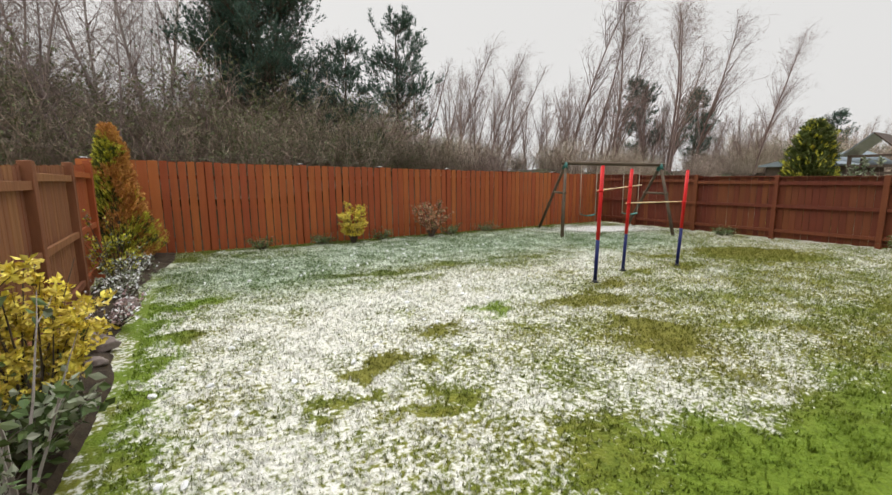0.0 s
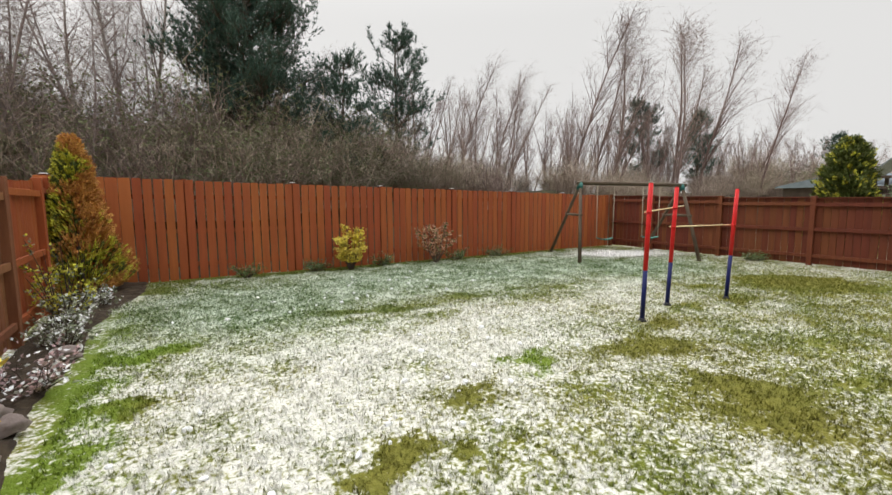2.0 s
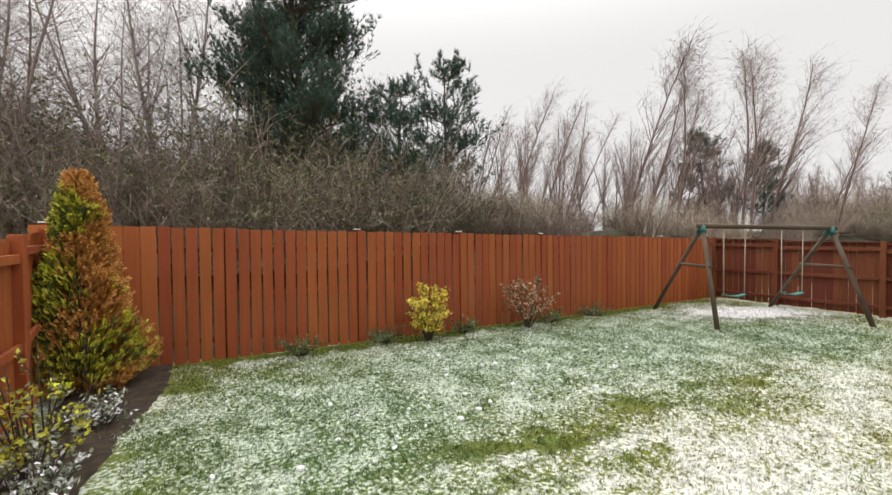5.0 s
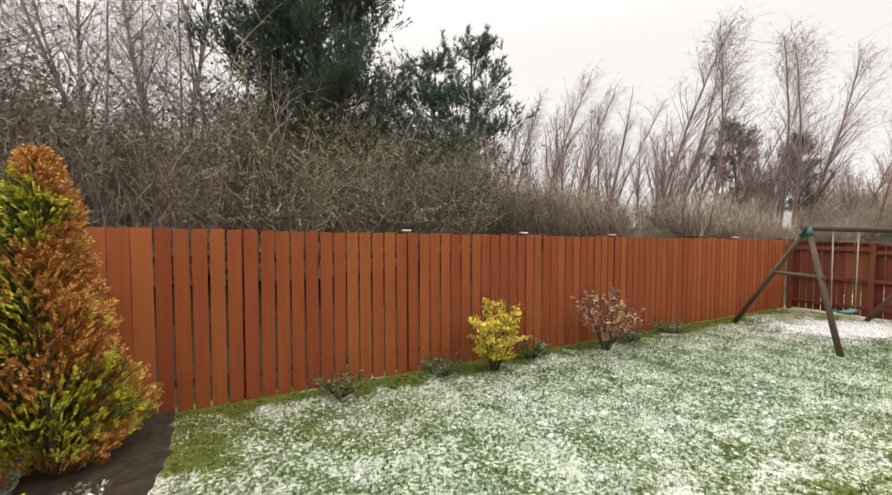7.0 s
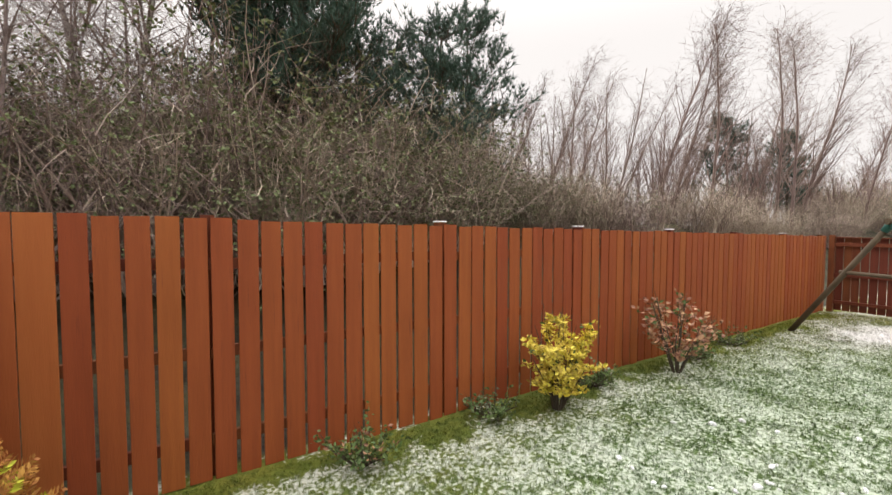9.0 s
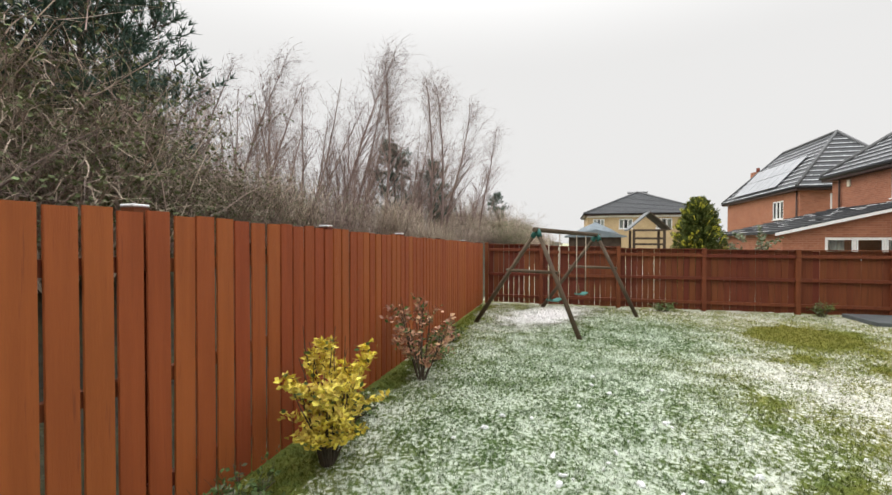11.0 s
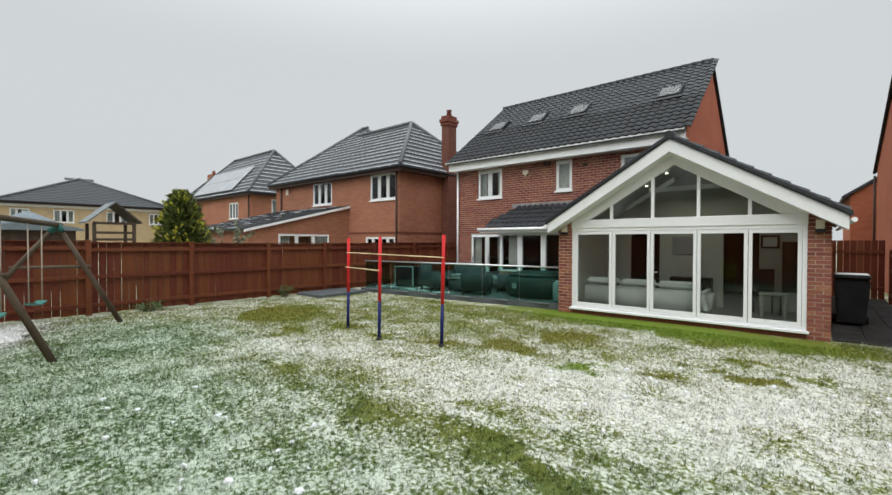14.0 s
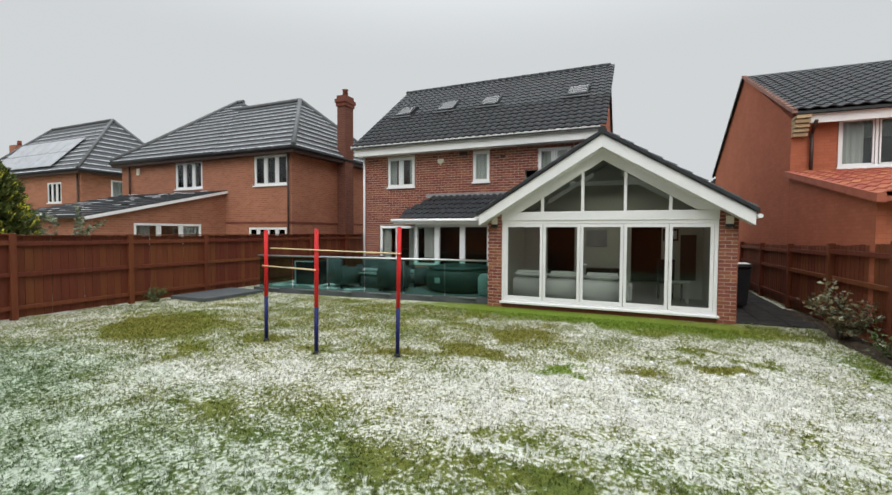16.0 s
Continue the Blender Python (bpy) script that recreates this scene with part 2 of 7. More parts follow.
# ---- materials ----
M = {
    "fence": surface("red_brown_fence_stain", (0.27, 0.066, 0.02), (0.37, 0.096, 0.029), 2.2, 0.62, 0.35, 30, (6, 6, 0.7), 0.22, c3=(0.17, 0.042, 0.02)),
    "fence_new": surface("orange_fence_stain", (0.37, 0.1, 0.03), (0.44, 0.13, 0.04), 2.0, 0.6, 0.3, 30, (6, 6, 0.7), 0.12),
    "fence_dark": surface("dark_fence_stain", (0.112, 0.028, 0.0115), (0.165, 0.042, 0.016), 2.2, 0.62, 0.35, 30, (6, 6, 0.7), 0.35, c3=(0.13, 0.035, 0.02)),
    "fence_pale": surface("weathered_brown_fence", (0.18, 0.07, 0.03), (0.27, 0.115, 0.052), 2.2, 0.7, 0.35, 30, (6, 6, 0.7), 0.3),
    "brick": surface("red_brick", (0.2, 0.07, 0.043), (0.33, 0.128, 0.078), 4.0, 0.85, 0.5, 30, island=0.45, vary=0.45),
    "mortar": surface("pale_mortar", (0.48, 0.42, 0.35), (0.57, 0.51, 0.43), 8.0, 0.9, 0.4, 60),
    "brick_n": brickwork("neighbour_brick", (0.34, 0.142, 0.086), (0.27, 0.108, 0.065), (0.36, 0.21, 0.15)),
    "brick_dark": brickwork("dark_chimney_brick", (0.15, 0.058, 0.04), (0.115, 0.045, 0.032), (0.2, 0.11, 0.08)),
    "brick_r": brickwork("orange_red_brick", (0.4, 0.125, 0.068), (0.35, 0.105, 0.056), (0.30, 0.105, 0.06)),
    "brick_y": brickwork("buff_brick", (0.48, 0.36, 0.22), (0.42, 0.31, 0.185), (0.55, 0.42, 0.26)),
    "brick_band": surface("dark_brick_band", (0.13, 0.042, 0.028), (0.18, 0.058, 0.038), 6, 0.85, 0.3),
    "upvc": surface("white_plastic_frame", (0.78, 0.79, 0.8), (0.84, 0.84, 0.84), 1.2, 0.35, 0.02, 15, spec=0.5),
    "fascia": surface("white_fascia_board", (0.74, 0.75, 0.76), (0.83, 0.83, 0.83), 0.8, 0.4, 0.03, 12, spec=0.45),
    "tile": surface("wet_charcoal_roof_tile", (0.017, 0.019, 0.022), (0.034, 0.037, 0.042), 6.0, 0.55, 0.4, 40, vary=0.16, island=0.16, spec=0.35),
    "slate": surface("grey_roof_tile", (0.04, 0.044, 0.049), (0.062, 0.066, 0.072), 5.0, 0.55, 0.35, 40, island=0.3, spec=0.4),
    "hip": surface("grey_hip_tile", (0.09, 0.095, 0.1), (0.14, 0.145, 0.15), 5, 0.6, 0.2),
    "tile_red": surface("red_roof_tile", (0.33, 0.09, 0.05), (0.42, 0.14, 0.08), 6.0, 0.7, 0.35, 40, island=0.4),
    "verge": surface("pinkish_verge_tile", (0.24, 0.12, 0.095), (0.34, 0.19, 0.15), 6.0, 0.75, 0.3, 40),
    "roof_frost": surface("thin_roof_snow", (0.4, 0.42, 0.45), (0.62, 0.64, 0.66), 3.0, 0.75, 0.4, 40, spec=0.25),
    "snow": surface("thin_snow", (0.78, 0.8, 0.83), (0.86, 0.87, 0.88), 9.0, 0.75, 0.5, 60, spec=0.25),
    "lead": surface("grey_lead", (0.2, 0.21, 0.22), (0.3, 0.31, 0.32), 5, 0.5, 0.15),
    "black": surface("black_plastic", (0.012, 0.012, 0.014), (0.022, 0.022, 0.024), 5, 0.5, 0.05, spec=0.2),
    "brown_pipe": surface("dark_brown_pipe", (0.04, 0.022, 0.018), (0.06, 0.032, 0.026), 5, 0.45, 0.05),
    "post_log": surface("green_brown_timber_log", (0.06, 0.042, 0.027), (0.11, 0.08, 0.052), 3, 0.8, 0.5, 30, (1, 1, 1), 0.2, c3=(0.05, 0.07, 0.04)),
    "bracket": surface("green_metal_bracket", (0.02, 0.1, 0.088), (0.035, 0.14, 0.12), 8, 0.5, 0.1, metal=0.2),
    "rope": surface("pale_rope", (0.35, 0.3, 0.23), (0.45, 0.4, 0.32), 30, 0.9, 0.3, 90),
    "seat_green": surface("green_rubber_seat", (0.03, 0.13, 0.11), (0.05, 0.19, 0.16), 10, 0.55, 0.1),
    "pole_red": surface("red_plastic_pole", (0.56, 0.014, 0.016), (0.64, 0.024, 0.024), 6, 0.5, 0.04, spec=0.25),
    "pole_blue": surface("blue_plastic_pole", (0.009, 0.012, 0.085), (0.014, 0.02, 0.12), 6, 0.5, 0.04, spec=0.25),
    "cane": surface("pale_yellow_bar", (0.74, 0.58, 0.3), (0.82, 0.68, 0.44), 12, 0.55, 0.1),
    "steel": surface("brushed_steel", (0.62, 0.63, 0.64), (0.7, 0.71, 0.72), 8, 0.3, 0.03, metal=0.9),
    "deck": surface("wet_grey_decking", (0.12, 0.135, 0.14), (0.2, 0.215, 0.22), 3, 0.45, 0.3, 40, (1, 8, 1), 0.25, c3=(0.5, 0.52, 0.53)),
    "deck_dark": surface("dark_grey_deck_edge", (0.06, 0.07, 0.075), (0.1, 0.11, 0.115), 3, 0.6, 0.3, 40),
    "rattan": surface("dark_woven_rattan", (0.05, 0.055, 0.06), (0.1, 0.107, 0.113), 30, 0.7, 0.7, 120),
    "cushion": surface("grey_cushion", (0.22, 0.23, 0.24), (0.3, 0.31, 0.32), 6, 0.9, 0.2),
    "tub": surface("dark_tub_cover", (0.016, 0.032, 0.027), (0.03, 0.05, 0.044), 5, 0.5, 0.2),
    "tub_grey": surface("pale_grey_plastic", (0.3, 0.36, 0.36), (0.38, 0.44, 0.44), 5, 0.5, 0.1),
    "soil": surface("wet_dark_soil", (0.022, 0.015, 0.01), (0.07, 0.05, 0.032), 9, 0.9, 1.0, 45, c3=(0.07, 0.085, 0.03)),
    "bark_birch": surface("purple_brown_bark", (0.17, 0.118, 0.105), (0.27, 0.195, 0.175), 4, 0.85, 0.4, 30, vary=0.3),
    "bark_wood": surface("grey_purple_twigs", (0.18, 0.14, 0.13), (0.33, 0.265, 0.25), 3, 0.85, 0.3, 25, vary=0.35),
    "bark_pale": surface("pale_birch_bark", (0.34, 0.3, 0.27), (0.46, 0.42, 0.39), 3, 0.8, 0.4, 25, vary=0.2, c3=(0.08, 0.07, 0.06)),
    "bark_dark": surface("dark_bark", (0.06, 0.045, 0.035), (0.1, 0.08, 0.06), 4, 0.9, 0.6, 30, vary=0.3),
    "bramble": surface("brown_twigs", (0.225, 0.172, 0.145), (0.47, 0.37, 0.315), 1.1, 0.85, 0.2, 20, vary=0.5, island=0.9),
    "ivy": surface("dull_green_scrub", (0.1, 0.125, 0.055), (0.21, 0.235, 0.11), 1.5, 0.7, 0.2, 25, vary=0.3, island=0.7),
    "needle": surface("blue_green_pine_needles", (0.034, 0.075, 0.056), (0.075, 0.125, 0.09), 0.9, 0.65, 0.1, 20, island=0.7),
    "con_green": surface("yellow_green_conifer_spray", (0.4, 0.4, 0.03), (0.6, 0.56, 0.075), 2.0, 0.65, 0.2, 18, island=0.6),
    "con_dark": surface("deep_green_and_inner_shade_spray", (0.06, 0.085, 0.018), (0.12, 0.14, 0.03), 2.0, 0.65, 0.2, 18, island=0.6),
    "con_brown": surface("rusty_conifer_spray", (0.44, 0.19, 0.045), (0.6, 0.31, 0.09), 2.0, 0.75, 0.2, 18, island=0.6),
    "leaf_yellow": surface("golden_variegated_leaf", (0.62, 0.47, 0.04), (0.78, 0.66, 0.16), 3.0, 0.5, 0.15, 30, island=0.5, c3=(0.25, 0.27, 0.05)),
    "leaf_red": surface("bronze_red_leaf", (0.32, 0.14, 0.085), (0.5, 0.3, 0.19), 3.0, 0.5, 0.15, 30, island=0.6, c3=(0.14, 0.14, 0.05)),
    "leaf_green": surface("mid_green_leaf", (0.06, 0.11, 0.03), (0.13, 0.18, 0.06), 3.0, 0.5, 0.15, 30, island=0.5),
    "leaf_olive": surface("brownish_olive_leaf", (0.1, 0.085, 0.04), (0.2, 0.15, 0.08), 3.0, 0.5, 0.15, 30, island=0.6),
    "leaf_grey": surface("frosted_grey_green_leaf", (0.16, 0.19, 0.11), (0.33, 0.35, 0.26), 3.0, 0.6, 0.15, 30, island=0.6),
    "heather": surface("pink_heather", (0.3, 0.17, 0.17), (0.55, 0.42, 0.42), 6.0, 0.8, 0.2, 40, island=0.6),
    "stone": surface("pinkish_garden_stone", (0.16, 0.125, 0.115), (0.3, 0.25, 0.23), 5.0, 0.85, 0.8, 30, c3=(0.75, 0.76, 0.78)),
    "paving": surface("wet_concrete_paving", (0.024, 0.023, 0.022), (0.05, 0.048, 0.046), 3.0, 0.85, 0.4, 40, vary=0.2, spec=0.1),
    "wall_in": surface("cream_plaster", (0.42, 0.42, 0.38), (0.48, 0.48, 0.44), 1.0, 0.9, 0.05, 30),
    "floor_in": surface("grey_floor_tile", (0.2, 0.2, 0.2), (0.26, 0.26, 0.26), 2.0, 0.35, 0.05, 20),
    "sofa": surface("pale_grey_leather", (0.5, 0.51, 0.48), (0.58, 0.59, 0.56), 3.0, 0.5, 0.15, 40),
    # dark furniture wood; also paints the darkness beyond the inner doorways
    "dark_wood_gloom": surface("dark_wood_and_room_gloom", (0.014, 0.009, 0.007), (0.026, 0.017, 0.013), 4.0, 0.5, 0.1, 30),
    "curtain": surface("pale_curtain", (0.55, 0.54, 0.51), (0.66, 0.65, 0.62), 3.0, 0.95, 0.2, 40),
    # wall colour darkened to paint in the dimness of unlit rooms
    "room_gloom": surface("painted_room_gloom", (0.1, 0.095, 0.09), (0.14, 0.135, 0.13), 1.0, 0.9, 0.02),
    "cream": surface("cream_painted_box", (0.6, 0.55, 0.44), (0.68, 0.63, 0.52), 5.0, 0.5, 0.05),
    "solar": surface("snowy_solar_panel", (0.27, 0.285, 0.31), (0.4, 0.415, 0.44), 2.0, 0.3, 0.05, 20),
    "shed_blue": surface("grey_blue_felt_roof", (0.13, 0.16, 0.18), (0.2, 0.24, 0.27), 3.0, 0.7, 0.2, 30),
    "play_wood": surface("dark_play_tower_wood", (0.05, 0.035, 0.028), (0.09, 0.065, 0.05), 4.0, 0.8, 0.3, 30),
    "pane": glass("window_glass"),
    "pane_green": glass("green_tinted_glass", (0.55, 0.76, 0.71), 0.55),
}
lamp_in = bpy.data.materials.new("warm_downlight")
lamp_in.use_nodes = True
lamp_in.node_tree.nodes["Principled BSDF"].inputs["Emission Color"].default_value = (1, 0.9, 0.75, 1)
lamp_in.node_tree.nodes["Principled BSDF"].inputs["Emission Strength"].default_value = 3.0


def lawn_material():
    """Grass with a broken dusting of snow: thick and thin drifts, bare worn patches, a thawed strip along the house,
    shade painted over the far lawn.
    """
    m, nt, p = nodes_of("snow_dusted_lawn")
    geo = nt.nodes.new("ShaderNodeNewGeometry")
    pos = geo.outputs["Position"]
    sep = nt.nodes.new("ShaderNodeSeparateXYZ")
    nt.links.new(pos, sep.inputs[0])

    def patch(cx, cy, rx, ry, turn=0.0, inner=0.25):
        mp = nt.nodes.new("ShaderNodeMapping")
        mp.vector_type = "TEXTURE"
        mp.inputs["Location"].default_value = (cx, cy, 0)
        mp.inputs["Rotation"].default_value = (0, 0, radians(turn))
        mp.inputs["Scale"].default_value = (rx, ry, 50)
        nt.links.new(ragged, mp.inputs["Vector"])
        ln = nt.nodes.new("ShaderNodeVectorMath")
        ln.operation = "LENGTH"
        nt.links.new(mp.outputs[0], ln.inputs[0])
        return maths(nt, "SUBTRACT", 1.0, ramp(nt, ln.outputs["Value"], inner, 1.35))

    wob = nt.nodes.new("ShaderNodeTexNoise")
    wob.inputs["Scale"].default_value, wob.inputs["Detail"].default_value = 2.2, 6
    nt.links.new(pos, wob.inputs["Vector"])
    off = nt.nodes.new("ShaderNodeVectorMath")
    off.operation = "MULTIPLY_ADD"
    off.inputs[1].default_value, off.inputs[2].default_value = (1.3, 1.3, 0), (-0.65, -0.65, 0)
    nt.links.new(wob.outputs["Color"], off.inputs[0])
    ad = nt.nodes.new("ShaderNodeVectorMath")
    ad.operation = "ADD"
    nt.links.new(pos, ad.inputs[0])
    nt.links.new(off.outputs[0], ad.inputs[1])
    ragged = ad.outputs[0]

    cover = maths(nt, "ADD", maths(nt, "MULTIPLY", noise_node(nt, pos, 0.55, 3.0), 0.44), 0.2)
    cover = maths(nt, "ADD", cover, maths(nt, "MULTIPLY", maths(nt, "SUBTRACT", noise_node(nt, pos, 1.7, 7.0, 0.78), 0.5), 1.7))
    for cx, cy, rx, ry, turn, amount in DRIFTS:
        cover = maths(nt, "ADD", cover, maths(nt, "MULTIPLY", patch(cx, cy, rx, ry, turn), amount))
    small_n = noise_node(nt, pos, 6.0, 4.0)
    cover = maths(nt, "MINIMUM", cover, 0.72)
    fine = maths(nt, "ADD", maths(nt, "MULTIPLY", noise_node(nt, pos, 24.0, 2.0, 0.6), 0.8), maths(nt, "MULTIPLY", noise_node(nt, pos, 80.0, 3.0, 0.7), 0.2))
    fine = maths(nt, "ADD", maths(nt, "MULTIPLY", maths(nt, "SUBTRACT", fine, 0.5), 2.4), 0.5)
    snow = ramp(nt, maths(nt, "SUBTRACT", cover, fine), -0.27, 0.27)
    snow = maths(nt, "MAXIMUM", snow, ramp(nt, maths(nt, "ADD", patch(10.5, 9.35, 1.6, 0.66, -25), maths(nt, "MULTIPLY", maths(nt, "SUBTRACT", small_n, 0.5), 0.5)), 0.4, 0.55))
    hue = noise_node(nt, pos, 0.8, 4.0)
    small = noise_node(nt, pos, 9.0, 4.0)
    grass = blend(nt, ramp(nt, hue, 0.35, 0.65), (0.15, 0.175, 0.024), (0.205, 0.2, 0.03))
    grass = blend(nt, maths(nt, "MULTIPLY", ramp(nt, small, 0.4, 0.7), 0.6), grass, (0.085, 0.12, 0.018))
    # shade on the far lawn, painted into the grass colour
    shaded = None
    for q in SHADED:
        shaded = patch(*q) if shaded is None else maths(nt, "MAXIMUM", shaded, patch(*q))
    grass = blend(nt, maths(nt, "MULTIPLY", shaded, 0.75), grass, (0.05, 0.115, 0.042))
    fresh = None
    for q in FRESH:
        fresh = patch(*q) if fresh is None else maths(nt, "MAXIMUM", fresh, patch(*q))
    grass = blend(nt, maths(nt, "MULTIPLY", fresh, 0.8), grass, (0.145, 0.235, 0.02))
    worn = None
    for q in WORN:
        worn = patch(*q) if worn is None else maths(nt, "MAXIMUM", worn, patch(*q))
    grass = blend(nt, maths(nt, "MULTIPLY", worn, 0.75), grass, (0.175, 0.165, 0.03))
    earth = blend(nt, ramp(nt, small, 0.35, 0.65), (0.07, 0.055, 0.042), (0.13, 0.105, 0.08))
    grass = blend(nt, patch(10.5, 9.4, 2.0, 1.05, -25), grass, earth)
    # rough ground outside the garden
    wild = blend(nt, ramp(nt, noise_node(nt, pos, 1.5, 6.0, 0.7), 0.35, 0.65), (0.03, 0.024, 0.016), (0.07, 0.064, 0.03))
    out_y = ramp(nt, sep.outputs["Y"], 11.5, 11.7)
    outside = out_y
    grass = blend(nt, outside, grass, wild)
    snow = maths(nt, "MULTIPLY", snow, maths(nt, "SUBTRACT", 1.0, maths(nt, "MULTIPLY", outside, 0.96)))
    # the same painted shade turns the snow there darker and greener
    white = blend(nt, shaded, (0.76, 0.755, 0.71), (0.57, 0.64, 0.53))
    white = blend(nt, patch(10.5, 9.35, 2.0, 0.9, -25), white, (0.84, 0.83, 0.82))
    nt.links.new(blend(nt, maths(nt, "MULTIPLY", snow, 0.93), grass, white), p.inputs["Base Color"])
    p.inputs["Roughness"].default_value = 0.8
    p.inputs["Specular IOR Level"].default_value = 0.2
    relief(nt, p, maths(nt, "ADD", fine, maths(nt, "MULTIPLY", snow, 0.3)), 0.8, 0.03)
    return m


# cx, cy, rx, ry, turn, more or less snow
DRIFTS = [
    (0.9, 4.6, 2.5, 1.5, -8, 0.28), (3.4, 5.5, 2.3, 0.8, -12, 0.14), (-0.7, 2.9, 1.1, 1.7, 0, 0.2), (5.9, 5.9, 1.3, 0.6, 20, 0.2), (2.2, 8.9, 1.6, 1.0, 10, 0.08),
    (2.0, 0.1, 3.6, 0.85, -5, -0.9), (6.4, 0.8, 3.0, 0.8, -2, -0.22), (9.4, 4.3, 1.4, 0.85, -28, -1.0), (2.1, 6.0, 0.45, 0.22, 0, -0.3), (1.4, 6.75, 1.3, 0.22, -6, -0.45),
    (1.0, 3.65, 0.42, 0.26, 10, -0.55), (2.0, 3.95, 0.42, 0.22, 0, -0.5), (3.4, 3.7, 0.75, 0.35, -10, -0.45), (3.0, 2.3, 1.6, 0.4, -15, -0.1), (0.15, 3.0, 0.34, 0.2, 15, -0.7), (-0.4, 2.6, 0.3, 0.12, 40, -0.5), (0.15, 2.2, 0.4, 0.14, 10, -0.5), (-1.45, 4.85, 0.3, 0.2, 0, -0.5), (2.95, 2.25, 1.0, 0.34, 70, -0.42), (4.6, 2.2, 2.6, 1.3, -15, -0.14), (0.9, 1.3, 0.4, 0.3, 0, -0.4),
    (-1.45, 6.15, 0.7, 0.2, 12, -0.45), (-1.85, 4.6, 0.16, 3.6, 2, -0.4), (10.6, 9.5, 1.45, 0.62, -25, 1.1), (-1.5, 10.4, 0.5, 0.5, 20, -0.45),
    (4.0, 11.3, 9.5, 0.28, 0, -0.75), (4.45, 4.15, 0.4, 0.22, 20, -0.5), (5.6, 4.5, 0.4, 0.22, 10, -0.5), (6.8, 4.3, 0.4, 0.22, 0, -0.5), (2.6, 1.9, 2.6, 1.0, 0, 0.08),
    (4.5, 9.0, 7.5, 2.2, -4, 0.03), (8.0, 3.0, 2.5, 1.6, 0, -0.12), (3.1, 6.85, 0.4, 0.25, 0, -0.4), (5.2, 6.7, 0.5, 0.22, 10, -0.35), (7.4, 5.3, 0.5, 0.25, 0, -0.35),
]
# where the far lawn has shade painted in: cx, cy, rx, ry, turn
SHADED = [(4.5, 9.0, 7.5, 2.6, -4), (0.0, 8.3, 2.6, 2.6, 0), (8.5, 7.6, 3.0, 2.0, 0)]
FRESH = [(2.5, 0.2, 3.8, 1.0, -8), (2.0, 3.95, 0.45, 0.3, 0), (-1.55, 6.2, 0.8, 0.35, 15), (-1.75, 4.6, 0.35, 3.5, 2)]
WORN = [(0.15, 3.0, 0.4, 0.25, 15), (3.0, 2.2, 1.5, 0.8, 70), (9.4, 4.3, 1.4, 0.9, -25), (1.0, 3.65, 0.6, 0.4, 10), (3.4, 3.6, 1.0, 0.6, -10), (4.6, 4.2, 0.5, 0.4, 0), (6.7, 4.4, 0.5, 0.4, 0)]
M["lawn"] = lawn_material()


# ---- building blocks ----
def box(bm, x0, x1, y0, y1, z0, z1, m=None):
    vs = [bm.verts.new((m @ Vector(c)) if m else c) for c in ((x0, y0, z0), (x1, y0, z0), (x1, y1, z0), (x0, y1, z0), (x0, y0, z1), (x1, y0, z1), (x1, y1, z1), (x0, y1, z1))]
    for f in ((0, 3, 2, 1), (4, 5, 6, 7), (0, 1, 5, 4), (1, 2, 6, 5), (2, 3, 7, 6), (3, 0, 4, 7)):
        bm.faces.new([vs[i] for i in f])
    return vs


def prism(bm, pts, push):
    """A closed flat outline pushed along a vector."""
    a, b = [bm.verts.new(p) for p in pts], [bm.verts.new(Vector(p) + Vector(push)) for p in pts]
    n = len(pts)
    bm.faces.new(a)
    bm.faces.new(b[::-1])
    for i in range(n):
        bm.faces.new((a[i], b[i], b[(i + 1) % n], a[(i + 1) % n]))


def rod(bm, p, q, r0, r1=None, sides=8):
    p, q, r1 = Vector(p), Vector(q), r0 if r1 is None else r1
    d = (q - p).normalized()
    u = d.orthogonal().normalized()
    w = d.cross(u)
    rings = []
    for c, r in ((p, r0), (q, r1)):
        rings.append([bm.verts.new(c + r * (math.cos(TAU * k / sides) * u + math.sin(TAU * k / sides) * w)) for k in range(sides)])
    for k in range(sides):
        f = bm.faces.new((rings[0][k], rings[0][(k + 1) % sides], rings[1][(k + 1) % sides], rings[1][k]))
        f.smooth = True
    bm.faces.new(rings[0][::-1])
    bm.faces.new(rings[1])


def lathe(bm, profile, centre=(0, 0, 0), sides=20):
    """Turned shape from (radius, height) pairs."""
    cx, cy, cz = centre
    rings = [[bm.verts.new((cx + r * math.cos(TAU * k / sides), cy + r * math.sin(TAU * k / sides), cz + h)) for k in range(sides)] for r, h in profile]
    for a, b in zip(rings, rings[1:]):
        for k in range(sides):
            bm.faces.new((a[k], a[(k + 1) % sides], b[(k + 1) % sides], b[k])).smooth = True
    bm.faces.new(rings[0][::-1])
    bm.faces.new(rings[-1])


def soften(bm, width=0.006, segments=1):
    bmesh.ops.bevel(bm, geom=bm.edges[:], offset=width, segments=segments, affect="EDGES", clamp_overlap=True)


def mesh_of(name, bm, material):
    bmesh.ops.recalc_face_normals(bm, faces=bm.faces[:])
    me = bpy.data.meshes.new(name)
    bm.to_mesh(me)
    bm.free()
    for x in material if isinstance(material, (list, tuple)) else [material]:
        me.materials.append(x)
    return me


def raw_mesh(name, verts, faces, material, slots=None):
    me = bpy.data.meshes.new(name)
    me.from_pydata(verts, [], faces)
    for x in material if isinstance(material, (list, tuple)) else [material]:
        me.materials.append(x)
    if slots is not None:
        me.polygons.foreach_set("material_index", slots)
    me.update()
    return me


